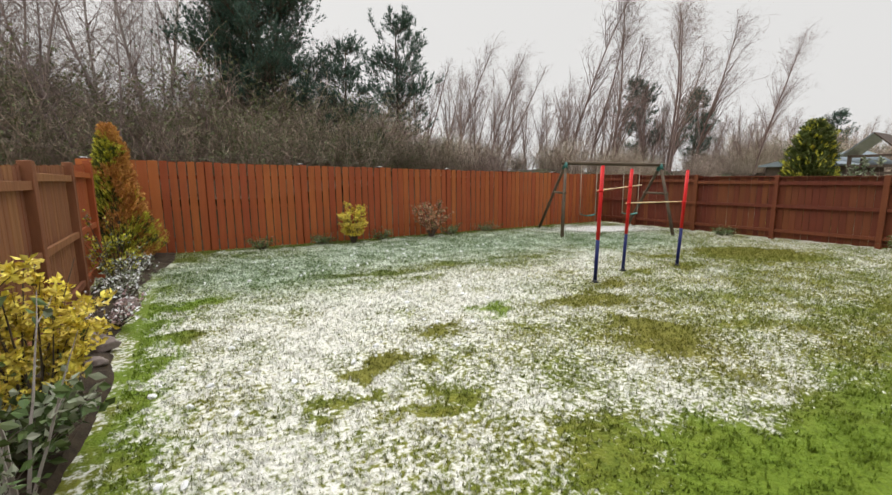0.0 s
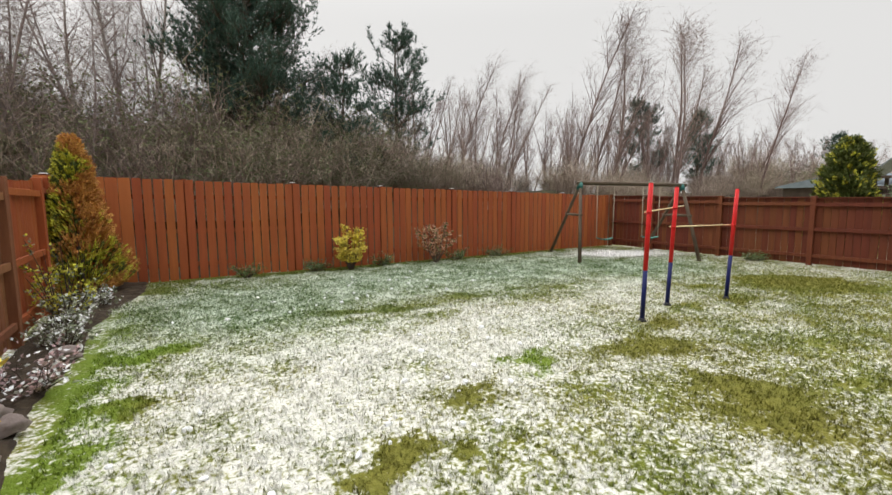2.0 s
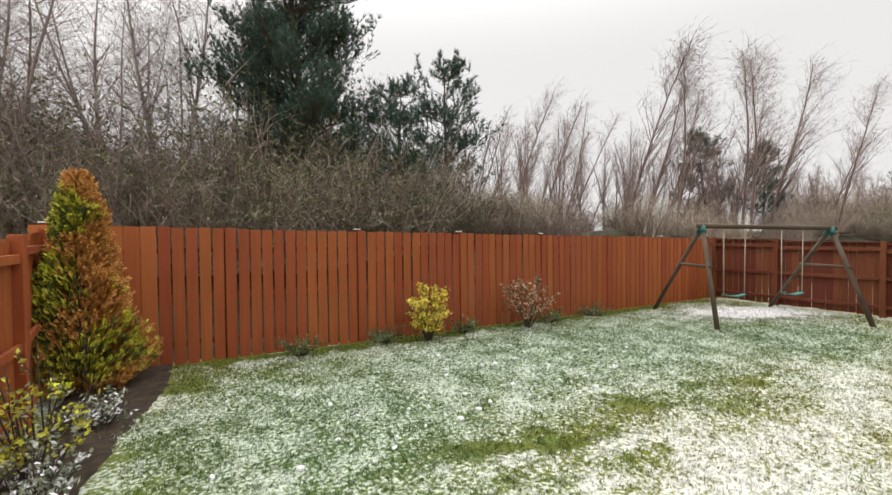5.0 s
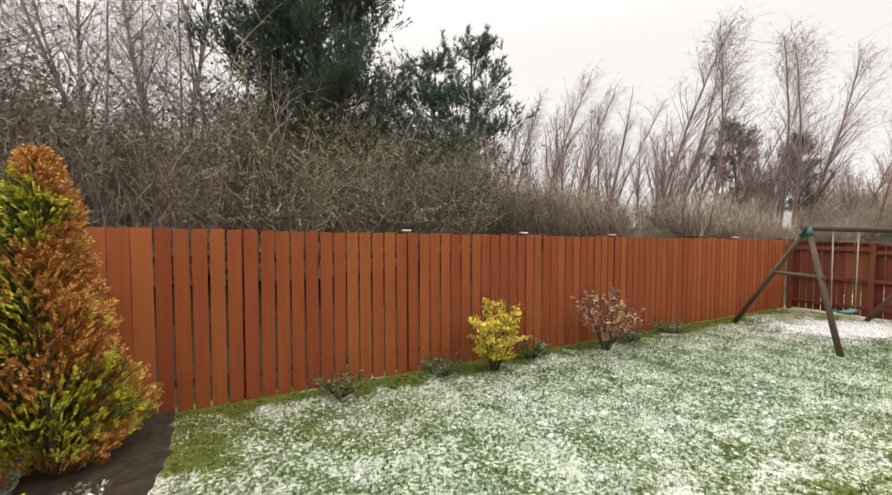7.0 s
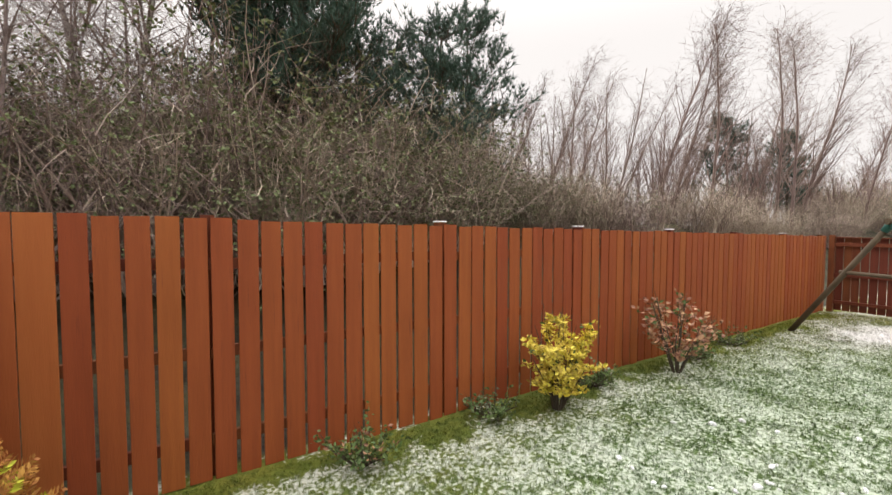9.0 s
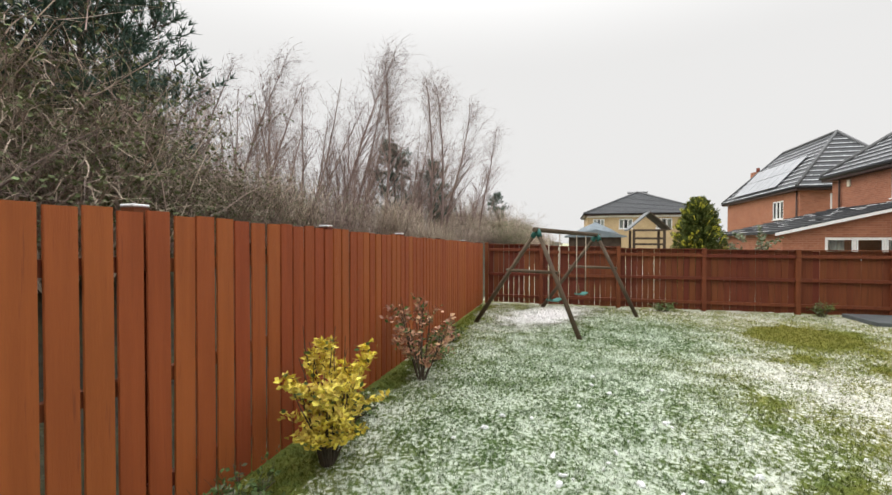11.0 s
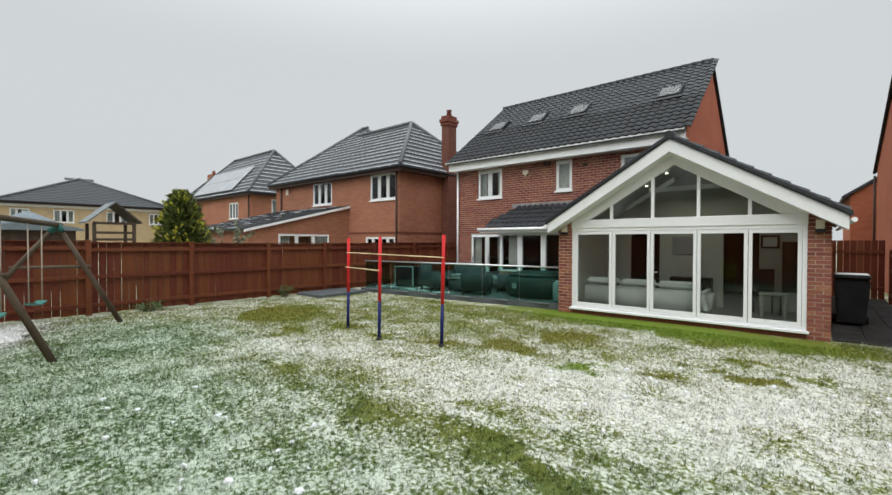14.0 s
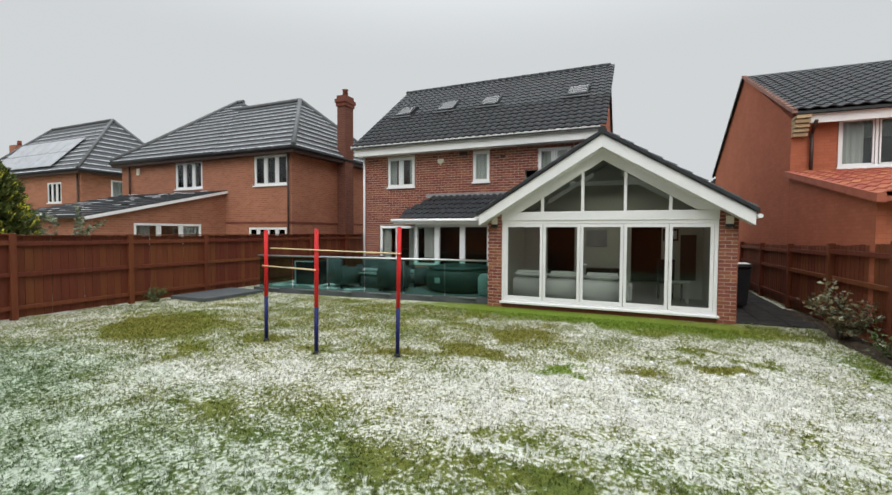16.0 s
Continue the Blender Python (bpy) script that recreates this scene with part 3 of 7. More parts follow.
def part(name, bm, material, parent=None, label="", kind=""):
    me = bm if isinstance(bm, bpy.types.Mesh) else mesh_of(name, bm, material)
    ob = new(name, me)
    if parent:
        ob.parent = parent
        ob.matrix_parent_inverse = Matrix.Identity(4)
    return tagged(ob, label, kind=kind)


def thing(name, label, category, group="", kind="", at=(0, 0, 0), turn=0):
    ob = new(name)
    ob.matrix_world = pose(*at, 0, 0, turn)
    return tagged(ob, label, category, group, kind)


def one(fn, *args, **kw):
    bm = bmesh.new()
    fn(bm, *args, **kw)
    return bm


def holed_wall(bm, u0, u1, z0, z1, holes, put):
    """A slab in u and z with rectangular holes; put(u0, u1, z0, z1) lays one solid cell."""
    us = sorted({u0, u1, *[c for h in holes for c in h[:2] if u0 < c < u1]})
    zs = sorted({z0, z1, *[c for h in holes for c in h[2:] if z0 < c < z1]})
    for a, b in zip(us, us[1:]):
        start = None
        for c, d in zip(zs, zs[1:]):
            solid = not any(h[0] < (a + b) / 2 < h[1] and h[2] < (c + d) / 2 < h[3] for h in holes)
            if solid and start is None:
                start = c
            if not solid and start is not None:
                put(a, b, start, c)
                start = None
        if start is not None:
            put(a, b, start, z1)


def bricks_mesh(name, u0, u1, z0, z1, holes, place, depth=0.006, top=None):
    """Stretcher bond as one mesh, cut at the openings; place(u, z, d) gives the world point, d outwards."""
    verts, faces = [], []
    row, z = 0, z0
    while z + 0.064 <= z1 + 1e-6:
        u = u0 - (0.1125 if row % 2 else 0)
        cut = [h for h in holes if h[2] - 0.03 < z + 0.032 < h[3] + 0.03]
        while u < u1 - 0.02:
            spans = [(max(u, u0), min(u + 0.213, u1))]
            for h in cut:
                spans = [q for a, b in spans for q in ((a, min(b, h[0])), (max(a, h[1]), b)) if q[1] - q[0] > 0.015]
            for a, b in spans:
                d = depth + random.uniform(-0.002, 0.002)
                k = len(verts)
                for uu, zz, dd in ((a, z, -0.02), (b, z, -0.02), (b, z + 0.064, -0.02), (a, z + 0.064, -0.02), (a, z, d), (b, z, d), (b, z + 0.064, d), (a, z + 0.064, d)):
                    verts.append(place(uu, zz, dd))
                faces += [(k + 4, k + 5, k + 6, k + 7), (k, k + 1, k + 5, k + 4), (k + 1, k + 2, k + 6, k + 5), (k + 2, k + 3, k + 7, k + 6), (k + 3, k, k + 4, k + 7)]
            u += 0.225
        z += 0.075
        row += 1
    return raw_mesh(name, verts, faces, M["brick"])



# ---- ground: one sheet, the lawn almost level, a bank behind the back fence ----
def ground_height(x, y):
    z = 0.02 * (noise.noise(Vector((x * 0.35, y * 0.35, 3.1))) + 0.5 * noise.noise(Vector((x * 1.3, y * 1.3, 7.7))))
    if y > 12.6:
        s = min(1.0, (y - 12.6) / 4.2)
        z += 2.05 * s * s * (3 - 2 * s) + 0.35 * noise.noise(Vector((x * 0.3, y * 0.3, 1.7))) * s
    return z


def axis_steps(lo, hi, step, far):
    mid = list(np.arange(lo, hi, step))
    out, d = [], step * 2
    while d < far:
        out.append(d)
        d *= 1.5
    return [lo - d for d in reversed(out)] + mid + [hi + d for d in out]


gx, gy = axis_steps(-4.0, 14.0, 0.14, 900), axis_steps(-2.0, 20.0, 0.14, 900)
gv = [(x, y, ground_height(x, y)) for y in gy for x in gx]
gw = len(gx)
gf = [(j * gw + i, j * gw + i + 1, (j + 1) * gw + i + 1, (j + 1) * gw + i) for j in range(len(gy) - 1) for i in range(gw - 1)]
ground = tagged(new("ground", raw_mesh("ground", gv, gf, M["lawn"])), "snow-dusted garden lawn with thawed green patches", "lawn", kind="structure")
ground.data.polygons.foreach_set("use_smooth", [True] * len(gf))


def fence_c_x(y):
    return -2.36 - 0.0437 * y


# grass blades over the lawn, one thin triangle each
def grass_blades():
    rs = np.random.RandomState(5)
    n = 95000
    gxy = np.stack([rs.uniform(-2.3, 12.3, n), rs.uniform(-0.6, 11.35, n)], 1)
    keep = (gxy[:, 1] > 0.25) | (gxy[:, 0] < -0.75)
    keep &= ~((gxy[:, 0] < -1.85) & (gxy[:, 1] < 8.5) & (gxy[:, 1] > 2.0)) & ~((gxy[:, 0] < -1.68) & (gxy[:, 1] > 9.4))
    gxy = gxy[keep]
    n, b = len(gxy), 6
    zz = np.array([ground_height(x, y) for x, y in gxy])
    c = np.repeat(gxy, b, 0) + rs.normal(0, 0.016, (n * b, 2))
    z0 = np.repeat(zz, b) - 0.004
    ang, tilt, ln, wd = rs.uniform(0, TAU, n * b), rs.uniform(0.25, 1.3, n * b), rs.uniform(0.02, 0.06, n * b), rs.uniform(0.003, 0.008, n * b)
    dx, dy = np.cos(ang), np.sin(ang)
    v = np.empty((n * b, 3, 3))
    v[:, 0] = np.stack([c[:, 0] - dy * wd, c[:, 1] + dx * wd, z0], 1)
    v[:, 1] = np.stack([c[:, 0] + dy * wd, c[:, 1] - dx * wd, z0], 1)
    v[:, 2] = np.stack([c[:, 0] + dx * ln * np.sin(tilt), c[:, 1] + dy * ln * np.sin(tilt), z0 + ln * np.cos(tilt)], 1)
    me = bpy.data.meshes.new("grass")
    k = n * b
    me.vertices.add(k * 3)
    me.vertices.foreach_set("co", v.ravel())
    me.loops.add(k * 3)
    me.loops.foreach_set("vertex_index", np.arange(k * 3, dtype=np.int32))
    me.polygons.add(k)
    me.polygons.foreach_set("loop_start", np.arange(0, k * 3, 3, dtype=np.int32))
    me.materials.append(M["lawn"])
    me.update(calc_edges=True)
    return me


tagged(new("grass", grass_blades()), "short lawn grass dusted with melting snow", "grass", kind="stuff")

# planting bed along the side fence, with a low crumbly surface
def bed_edge(y):
    if y < 8.0:
        return -1.97 + 0.05 * math.sin(y * 2.1) - 0.015 * (y - 4)
    return -2.03 + 0.4 * min(1.0, (y - 8.0) / 2.4)


def bed_mesh():
    verts, faces, cols = [], [], 10
    ys = [-2.6 + 0.1 * k for k in range(141)]
    for y in ys:
        a, b = fence_c_x(y) - 0.02, bed_edge(y)
        for i in range(cols + 1):
            s = i / cols
            h = 0.045 * math.sin(math.pi * s) + 0.035 * noise.noise(Vector((a * 3 + s * 4, y * 5, 0.3))) + 0.03 * noise.noise(Vector((s * 13, y * 13, 5.3))) - (0.05 if i in (0, cols) else 0)
            verts.append((a + (b - a) * s, y, h + 0.01))
    for j in range(len(ys) - 1):
        for i in range(cols):
            k = j * (cols + 1) + i
            faces.append((k, k + 1, k + cols + 2, k + cols + 1))
    return raw_mesh("soil_bed", verts, faces, M["soil"])


tagged(new("soil_bed", bed_mesh()), "bare wet dark soil flower bed along the fence", "flower bed", kind="structure")

# paving of the side passage
passage = thing("passage_paving", "wet grey concrete paving slabs beside the house", "paving", kind="structure")
slab = one(box, 0, 0.44, 0, 0.44, 0.0, 0.03)
soften(slab, 0.006)
slab = mesh_of("paving_slab", slab, M["paving"])
for i in range(3):
    for j in range(18):
        o = part("paving_slab", slab, None, passage)
        o.location = (-2.02 + 0.45 * i, -8.6 + 0.45 * j, -0.002 + random.uniform(-0.003, 0.003))


# ---- fences ----
def board_mesh(w, t, name="board"):
    bm = one(box, -w / 2, w / 2, -t / 2, t / 2, 0, 1)
    bmesh.ops.bevel(bm, geom=[e for e in bm.edges if abs(e.verts[0].co.z - e.verts[1].co.z) > 0.5], offset=0.003, segments=1, affect="EDGES")
    return bm


BOARD = {k: mesh_of("board", board_mesh(w, 0.02), M[m]) for k, w, m in (("a", 0.157, "fence"), ("n", 0.2, "fence_new"), ("b", 0.142, "fence_dark"), ("p", 0.12, "fence_pale"), ("g", 0.15, "fence_new"))}


def lay_board(parent, mesh, x, y, z0, z1, turn, lean=0.0):
    o = part("board", mesh, None, parent)
    o.matrix_world = pose(x, y, z0, 0, lean, turn) @ Matrix.Diagonal((1, 1, z1 - z0, 1))
    return o


def fence_a_top(x):
    return 2.12 - 0.0203 * (x + 1.54)


fence_a = thing("fence_back", "red-brown stained close-boarded timber garden fence", "fence", kind="structure")
x = -3.329
while x < -1.95:
    lay_board(fence_a, BOARD["n"], x + 0.1, 11.43, 0.0, fence_a_top(x) + random.uniform(-0.008, 0.01), 0)
    x += 0.207
x = -1.868
while x < 12.3:
    lay_board(fence_a, BOARD["a"], x + 0.0785, 11.43, 0.0 + random.uniform(-0.01, 0.01), fence_a_top(x) + random.uniform(-0.012, 0.012), random.uniform(-0.8, 0.8), random.uniform(-0.25, 0.25))
    x += 0.183 + random.uniform(-0.005, 0.005)
for z, h in ((0.28, 0.09), (1.0, 0.09), (1.72, 0.09)):
    drop = 0.0203 * z / 2
    for k in range(7):
        xa, xb = -3.2 + k * 2.227, -3.2 + (k + 1) * 2.227 - 0.01
        part("rail", one(box, xa, xb, 11.445, 11.49, z - drop * k, z - drop * k + h), M["fence_dark"], fence_a)
for k in range(8):
    xa = -3.2 + k * 2.227
    bm = one(box, xa - 0.05, xa + 0.05, 11.495, 11.6, 0, fence_a_top(xa) + 0.03)
    part("post", bm, M["fence_dark"], fence_a)
    if k in (0, 2, 3, 4, 6):
        bm = one(box, xa - 0.055, xa + 0.055, 11.49, 11.605, fence_a_top(xa) + 0.031, fence_a_top(xa) + 0.05)
        soften(bm, 0.006)
        part("snow_cap", bm, M["snow"], fence_a, "thin snow on the post top")


def railed_fence(name, label, points, tops, mats, boards, rails=(0.22, 0.9, -0.17), inward=(-1, 0), gap=0.02, lip=0.0):
    """Posts at points, rails between them on the garden side, boards behind the rails."""
    f = thing(name, label, "fence", kind="structure")
    ix, iy = inward
    for k, (px, py) in enumerate(points):
        bm = one(box, px - 0.055, px + 0.055, py - 0.055, py + 0.055, 0, tops[k] + 0.03)
        soften(bm, 0.006)
        part("post", bm, mats[min(k, len(mats) - 1)], f)
    for k in range(len(points) - 1):
        a, b = Vector((*points[k], 0)), Vector((*points[k + 1], 0))
        d = (b - a).normalized()
        ln = (b - a).length
        turn = math.degrees(math.atan2(d.y, d.x))
        ta, tb = tops[k], tops[k + 1]
        m = mats[min(k, len(mats) - 1)]
        for r in rails:
            zz = (min(ta, tb) + r) if r < 0 else r
            bm = bmesh.new()
            box(bm, 0.056, ln - 0.056, -0.022, 0.022, zz, zz + 0.085)
            soften(bm, 0.004)
            o = part("rail", bm, m, f)
            o.matrix_world = pose(a.x + ix * 0.012, a.y + iy * 0.012, 0, 0, 0, turn)
        if lip:
            bm = bmesh.new()
            box(bm, 0.056, ln - 0.056, -0.03, 0.05, min(ta, tb) - 0.005, min(ta, tb) + 0.02)
            o = part("capping", bm, m, f)
            o.matrix_world = pose(a.x, a.y, 0, 0, 0, turn)
        bw, mesh = boards[min(k, len(boards) - 1)]
        n = max(1, round((ln - 0.1) / (bw + 0.85 * gap)))
        pitch = (ln - 0.1) / n
        for i in range(n):
            s = 0.05 + pitch * (i + 0.5) + random.uniform(-0.25, 0.25) * gap
            p = a + d * s
            t = ta + (tb - ta) * s / ln
            lay_board(f, mesh, p.x - ix * 0.045, p.y - iy * 0.045, random.uniform(0.03, 0.05), t - 0.012 + random.uniform(-0.008, 0.008), turn + random.uniform(-1, 1), random.uniform(-0.2, 0.2))
    return f


by = [11.3, 9.65, 7.5, 5.32, 3.15, 1.15, -1.03, -3.2, -5.4, -7.6]
railed_fence("fence_side_east", "dark red-brown fence with posts and rails showing", [(12.4, y) for y in by], [1.84, 1.8, 1.74, 1.69, 1.67, 1.67, 1.68, 1.68, 1.68, 1.68],
             [M["fence_dark"]] * 9, [(0.142, BOARD["b"])], gap=0.011, rails=(0.2, 0.86, -0.2), lip=1)
cy = [11.33, 9.05, 7.3, 5.2, 3.1, 1.0, -1.1, -3.2, -5.3, -7.4]
railed_fence("fence_side_west", "stained timber side fence with posts and rails", [(-3.14, 11.33)] + [(fence_c_x(y), y) for y in cy[1:]], [2.08, 1.97, 1.9, 1.84, 1.76, 1.66, 1.58, 1.53, 1.5, 1.5],
             [M["fence"], M["fence"], M["fence_pale"], M["fence_pale"], M["fence_dark"], M["fence_dark"], M["fence_dark"], M["fence_dark"], M["fence_dark"]],
             [(0.147, BOARD["a"]), (0.147, BOARD["a"]), (0.12, BOARD["p"]), (0.12, BOARD["p"]), (0.142, BOARD["b"]), (0.142, BOARD["b"]), (0.142, BOARD["b"])], inward=(1, 0), gap=0.018)


# ---- houses ----
def wall_y(bm, x0, x1, y0, y1, z0, z1, holes=()):
    holed_wall(bm, x0, x1, z0, z1, holes, lambda a, b, c, d: box(bm, a, b, y0, y1, c, d))
    bmesh.ops.remove_doubles(bm, verts=bm.verts[:], dist=0.0005)


def wall_x(bm, x0, x1, y0, y1, z0, z1, holes=()):
    holed_wall(bm, y0, y1, z0, z1, holes, lambda a, b, c, d: box(bm, x0, x1, a, b, c, d))
    bmesh.ops.remove_doubles(bm, verts=bm.verts[:], dist=0.0005)


def window(house, name, axis, face, u0, u1, z0, z1, bars=(0.5,), out=1, curtain="", sill=True, label="", door=False):
    """A plastic window in an opening; face is the wall's outer plane, out the sign of outwards along the axis."""
    def bx(bm, a, b, c, d, near, far):
        lo, hi = sorted((face - out * near, face - out * far))
        if axis == "y":
            box(bm, a, b, lo, hi, c, d)
        else:
            box(bm, lo, hi, a, b, c, d)
    fw = 0.055
    bm = bmesh.new()
    bx(bm, u0, u1, z0, z0 + fw, 0.02, 0.09)
    bx(bm, u0, u1, z1 - fw, z1, 0.02, 0.09)
    edges = [u0] + [u0 + (u1 - u0) * s for s in bars] + [u1]
    for k, e in enumerate(edges):
        a = e if k == 0 else e - fw if k == len(edges) - 1 else e - fw / 2
        bx(bm, a, a + fw, z0 + fw, z1 - fw, 0.02, 0.09)
    frame_ob = part(name, bm, M["upvc"], house, label or "white plastic window with glass panes")
    for a, b in zip(edges, edges[1:]):
        bm = bmesh.new()
        c, d = a + 0.05, b - 0.05
        for q in ((c, c + 0.03, z0 + fw, z1 - fw), (d - 0.03, d, z0 + fw, z1 - fw), (c, d, z0 + fw, z0 + fw + 0.03), (c, d, z1 - fw - 0.03, z1 - fw)):
            bx(bm, *q, 0.012, 0.07)
        part("sash", bm, M["upvc"], frame_ob)
        g = bmesh.new()
        bx(g, a + 0.03, b - 0.03, z0 + 0.04, z1 - 0.04, 0.045, 0.053)
        part("pane", g, M["pane"], frame_ob).visible_shadow = False
        if door:
            h = bmesh.new()
            bx(h, b - 0.09, b - 0.06, z0 + 0.85, z0 + 1.0, -0.03, 0.012)
            part("door_handle", h, M["steel"], frame_ob, "steel lever handle")
    if sill:
        bm = bmesh.new()
        bx(bm, u0 - 0.04, u1 + 0.04, z0 - 0.05, z0, -0.06, 0.09)
        soften(bm, 0.006)
        part("sill", bm, M["upvc"], frame_ob)
    if curtain:
        for side in (0, 1) if curtain == "pair" else (2,):
            bm = bmesh.new()
            w = (u1 - u0) * (0.24 if side < 2 else 0.96)
            s0 = u0 + 0.02 if side != 1 else u1 - 0.02 - w
            n = 14
            cols = []
            for k in range(n + 1):
                u, dep = s0 + w * k / n, 0.17 + 0.02 * math.sin(k * 1.9)
                q = face - out * dep
                cols.append([bm.verts.new((u, q, z) if axis == "y" else (q, u, z)) for z in (z0 + 0.03, z1 - 0.03)])
            for a, b in zip(cols, cols[1:]):
                bm.faces.new((a[0], b[0], b[1], a[1]))
            part("curtain", bm, M["curtain"], frame_ob, "pale hanging curtain")
    return frame_ob


def tile_mesh(w=0.3, ln=0.38, wave=0.045):
    """A pantile: rolls across, thickness at its lower edge."""
    bm = bmesh.new()
    prof = [(0.0, 0.0), (0.18, 0.25), (0.34, 0.95), (0.5, 1.0), (0.66, 0.85), (0.82, 0.25), (1.0, 0.0)]
    lower = [bm.verts.new((w * u, 0, wave * h + 0.03)) for u, h in prof]
    upper = [bm.verts.new((w * u, ln, wave * h)) for u, h in prof]
    under = [bm.verts.new((w * u, 0, wave * h + 0.002)) for u, h in prof]
    for k in range(len(prof) - 1):
        bm.faces.new((lower[k], lower[k + 1], upper[k + 1], upper[k])).smooth = True
        bm.faces.new((under[k], under[k + 1], lower[k + 1], lower[k]))
    return bm


def slope_matrix(x0, y_eave, z_eave, y_ridge, z_ridge, turn=0):
    """Local x along the eave, y up the slope."""
    rise = math.atan2(z_ridge - z_eave, abs(y_ridge - y_eave))
    return pose(x0, y_eave, z_eave, 0, 0, turn) @ Matrix.Rotation(rise, 4, "X")


def join_tiles(name, places, material, **kw):
    """Many pantiles as one mesh, at the given matrices."""
    bm = tile_mesh(**kw)
    vs, fs = [v.co.copy() for v in bm.verts], [[v.index for v in f.verts] for f in bm.faces]
    bm.verts.index_update()
    fs = [[v.index for v in f.verts] for f in bm.faces]
    bm.free()
    verts, faces = [], []
    for m in places:
        k = len(verts)
        verts += [tuple(m @ v) for v in vs]
        faces += [[i + k for i in f] for f in fs]
    return raw_mesh(name, verts, faces, material)


HX0, HX1, HY, EZ = 2.15, 9.8, -2.9, 4.45
house = thing("house", "red brick detached house with charcoal tiled roof and rooflights", "house")
house.scale.z = 1.006
openings = [(7.83, 8.86, 3.24, 4.22), (5.28, 5.82, 3.3, 4.24), (2.9, 3.82, 3.3, 4.2), (7.76, 9.17, 0.2, 2.0), (4.55, 7.45, 0.2, 2.05), (2.2, 4.2, 0.0, 3.6)]
bm = bmesh.new()
wall_y(bm, HX0, HX1, HY - 0.25, HY - 0.012, 0, EZ, openings)
part("wall", bm, M["mortar"], house)
bm = bmesh.new()
box(bm, HX1 - 0.25, HX1, -9.9, HY - 0.25, 0, EZ)
part("wall", bm, M["brick_n"], house)
part("wall", one(box, HX0, HX1 - 0.25, -9.9, -9.65, 0, EZ), M["brick_n"], house)
bm = bmesh.new()
prism(bm, [(HX0 + 0.02, -9.9, 0), (HX0 + 0.02, HY - 0.01, 0), (HX0 + 0.02, HY - 0.01, EZ + 0.1), (HX0 + 0.02, -6.3, 7.3), (HX0 + 0.02, -9.9, EZ + 0.1)], (0.2, 0, 0))
part("gable_wall", bm, M["brick_r"], house)
bm = bmesh.new()
prism(bm, [(HX1 - 0.22, -9.9, EZ), (HX1 - 0.22, HY - 0.01, EZ), (HX1 - 0.22, -6.3, 7.3)], (0.2, 0, 0))
part("gable_wall", bm, M["brick_r"], house)
part("brickwork", bricks_mesh("brickwork", HX0, HX1, 0.0, EZ - 0.1, openings, lambda u, z, d: (u, HY - 0.012 + d, z)), None, house, kind="stuff")
part("inner_floor", one(box, HX0 + 0.22, HX1 - 0.25, -9.6, HY - 0.25, 2.5, 2.65), M["wall_in"], house)
# dark backing walls: the rooms' dimness is in their colour
part("inner_wall", one(box, 4.22, 4.3, -9.6, HY - 0.26, 0, 2.5), M["room_gloom"], house)
part("inner_wall", one(box, HX0 + 0.22, HX1 - 0.25, -7.0, -6.9, 0, 4.4), M["room_gloom"], house)
for u0, u1, z0, z1, bars, cur, lab in ((7.85, 8.84, 3.25, 4.21, (0.5,), "pair", ""), (5.29, 5.81, 3.31, 4.23, (), "blind", "narrow white plastic window with a pale blind"), (2.91, 3.81, 3.31, 4.19, (0.5,), "blind", "")):
    window(house, "window", "y", HY, u0, u1, z0, z1, bars, 1, cur, label=lab)
window(house, "french_door", "y", HY, 7.78, 9.15, 0.2, 1.98, (0.5,), 1, "pair", False, "white plastic french doors with curtains behind", True)

# bay with its own tiled lean-to roof
BY = -2.15
m45 = pose(7.42, BY, 0, 0, 0, -90)
ln45 = BY - HY
bm = bmesh.new()
box(bm, 4.5, 7.45, HY, HY + 0.1, 2.02, 2.1)
box(bm, 4.55, 6.76, BY - 0.09, BY - 0.02, 0.2, 0.26)
box(bm, 4.55, 7.42, BY - 0.09, BY - 0.02, 1.93, 2.05)
box(bm, 6.76, 7.42, BY - 0.09, BY - 0.02, 0.78, 0.84)
for u, w, zb in ((4.55, 0.08, 0.26), (5.0, 0.1, 0.26), (5.78, 0.16, 0.26), (6.6, 0.16, 0.26), (7.34, 0.08, 0.84)):
    box(bm, u, u + w, BY - 0.1, BY - 0.01, zb, 1.93)
box(bm, 0.0, ln45, -0.08, -0.01, 0.78, 0.84, m45)
box(bm, 0.0, ln45, -0.08, -0.01, 1.93, 2.05, m45)
box(bm, ln45 - 0.07, ln45, -0.08, -0.01, 0.84, 1.93, m45)
bay_frame = part("bay_window", bm, M["upvc"], house, "white plastic bay with glazed doors")
for a, b, zb in ((4.6, 5.02, 0.26), (5.08, 5.8, 0.26), (5.92, 6.62, 0.26), (6.75, 7.35, 0.83)):
    part("pane", one(box, a, b, BY - 0.06, BY - 0.052, zb, 1.935), M["pane"], bay_frame).visible_shadow = False
bm = bmesh.new()
box(bm, 0.05, ln45 - 0.05, -0.05, -0.042, 0.82, 1.95, m45)
part("pane", bm, M["pane"], bay_frame).visible_shadow = False
part("bay_wall", one(box, 6.76, 7.42, BY - 0.14, BY - 0.005, 0.0, 0.78), M["brick_n"], house)
part("bay_wall", one(box, 0.14, ln45, -0.14, -0.005, 0.0, 0.78, m45), M["brick_n"], house)
bm = bmesh.new()
cols = []
for k in range(15):
    u = 6.78 + 0.03 * k
    cols.append([bm.verts.new((u, BY - 0.2 + 0.02 * math.sin(k * 2.1), z)) for z in (0.8, 1.95)])
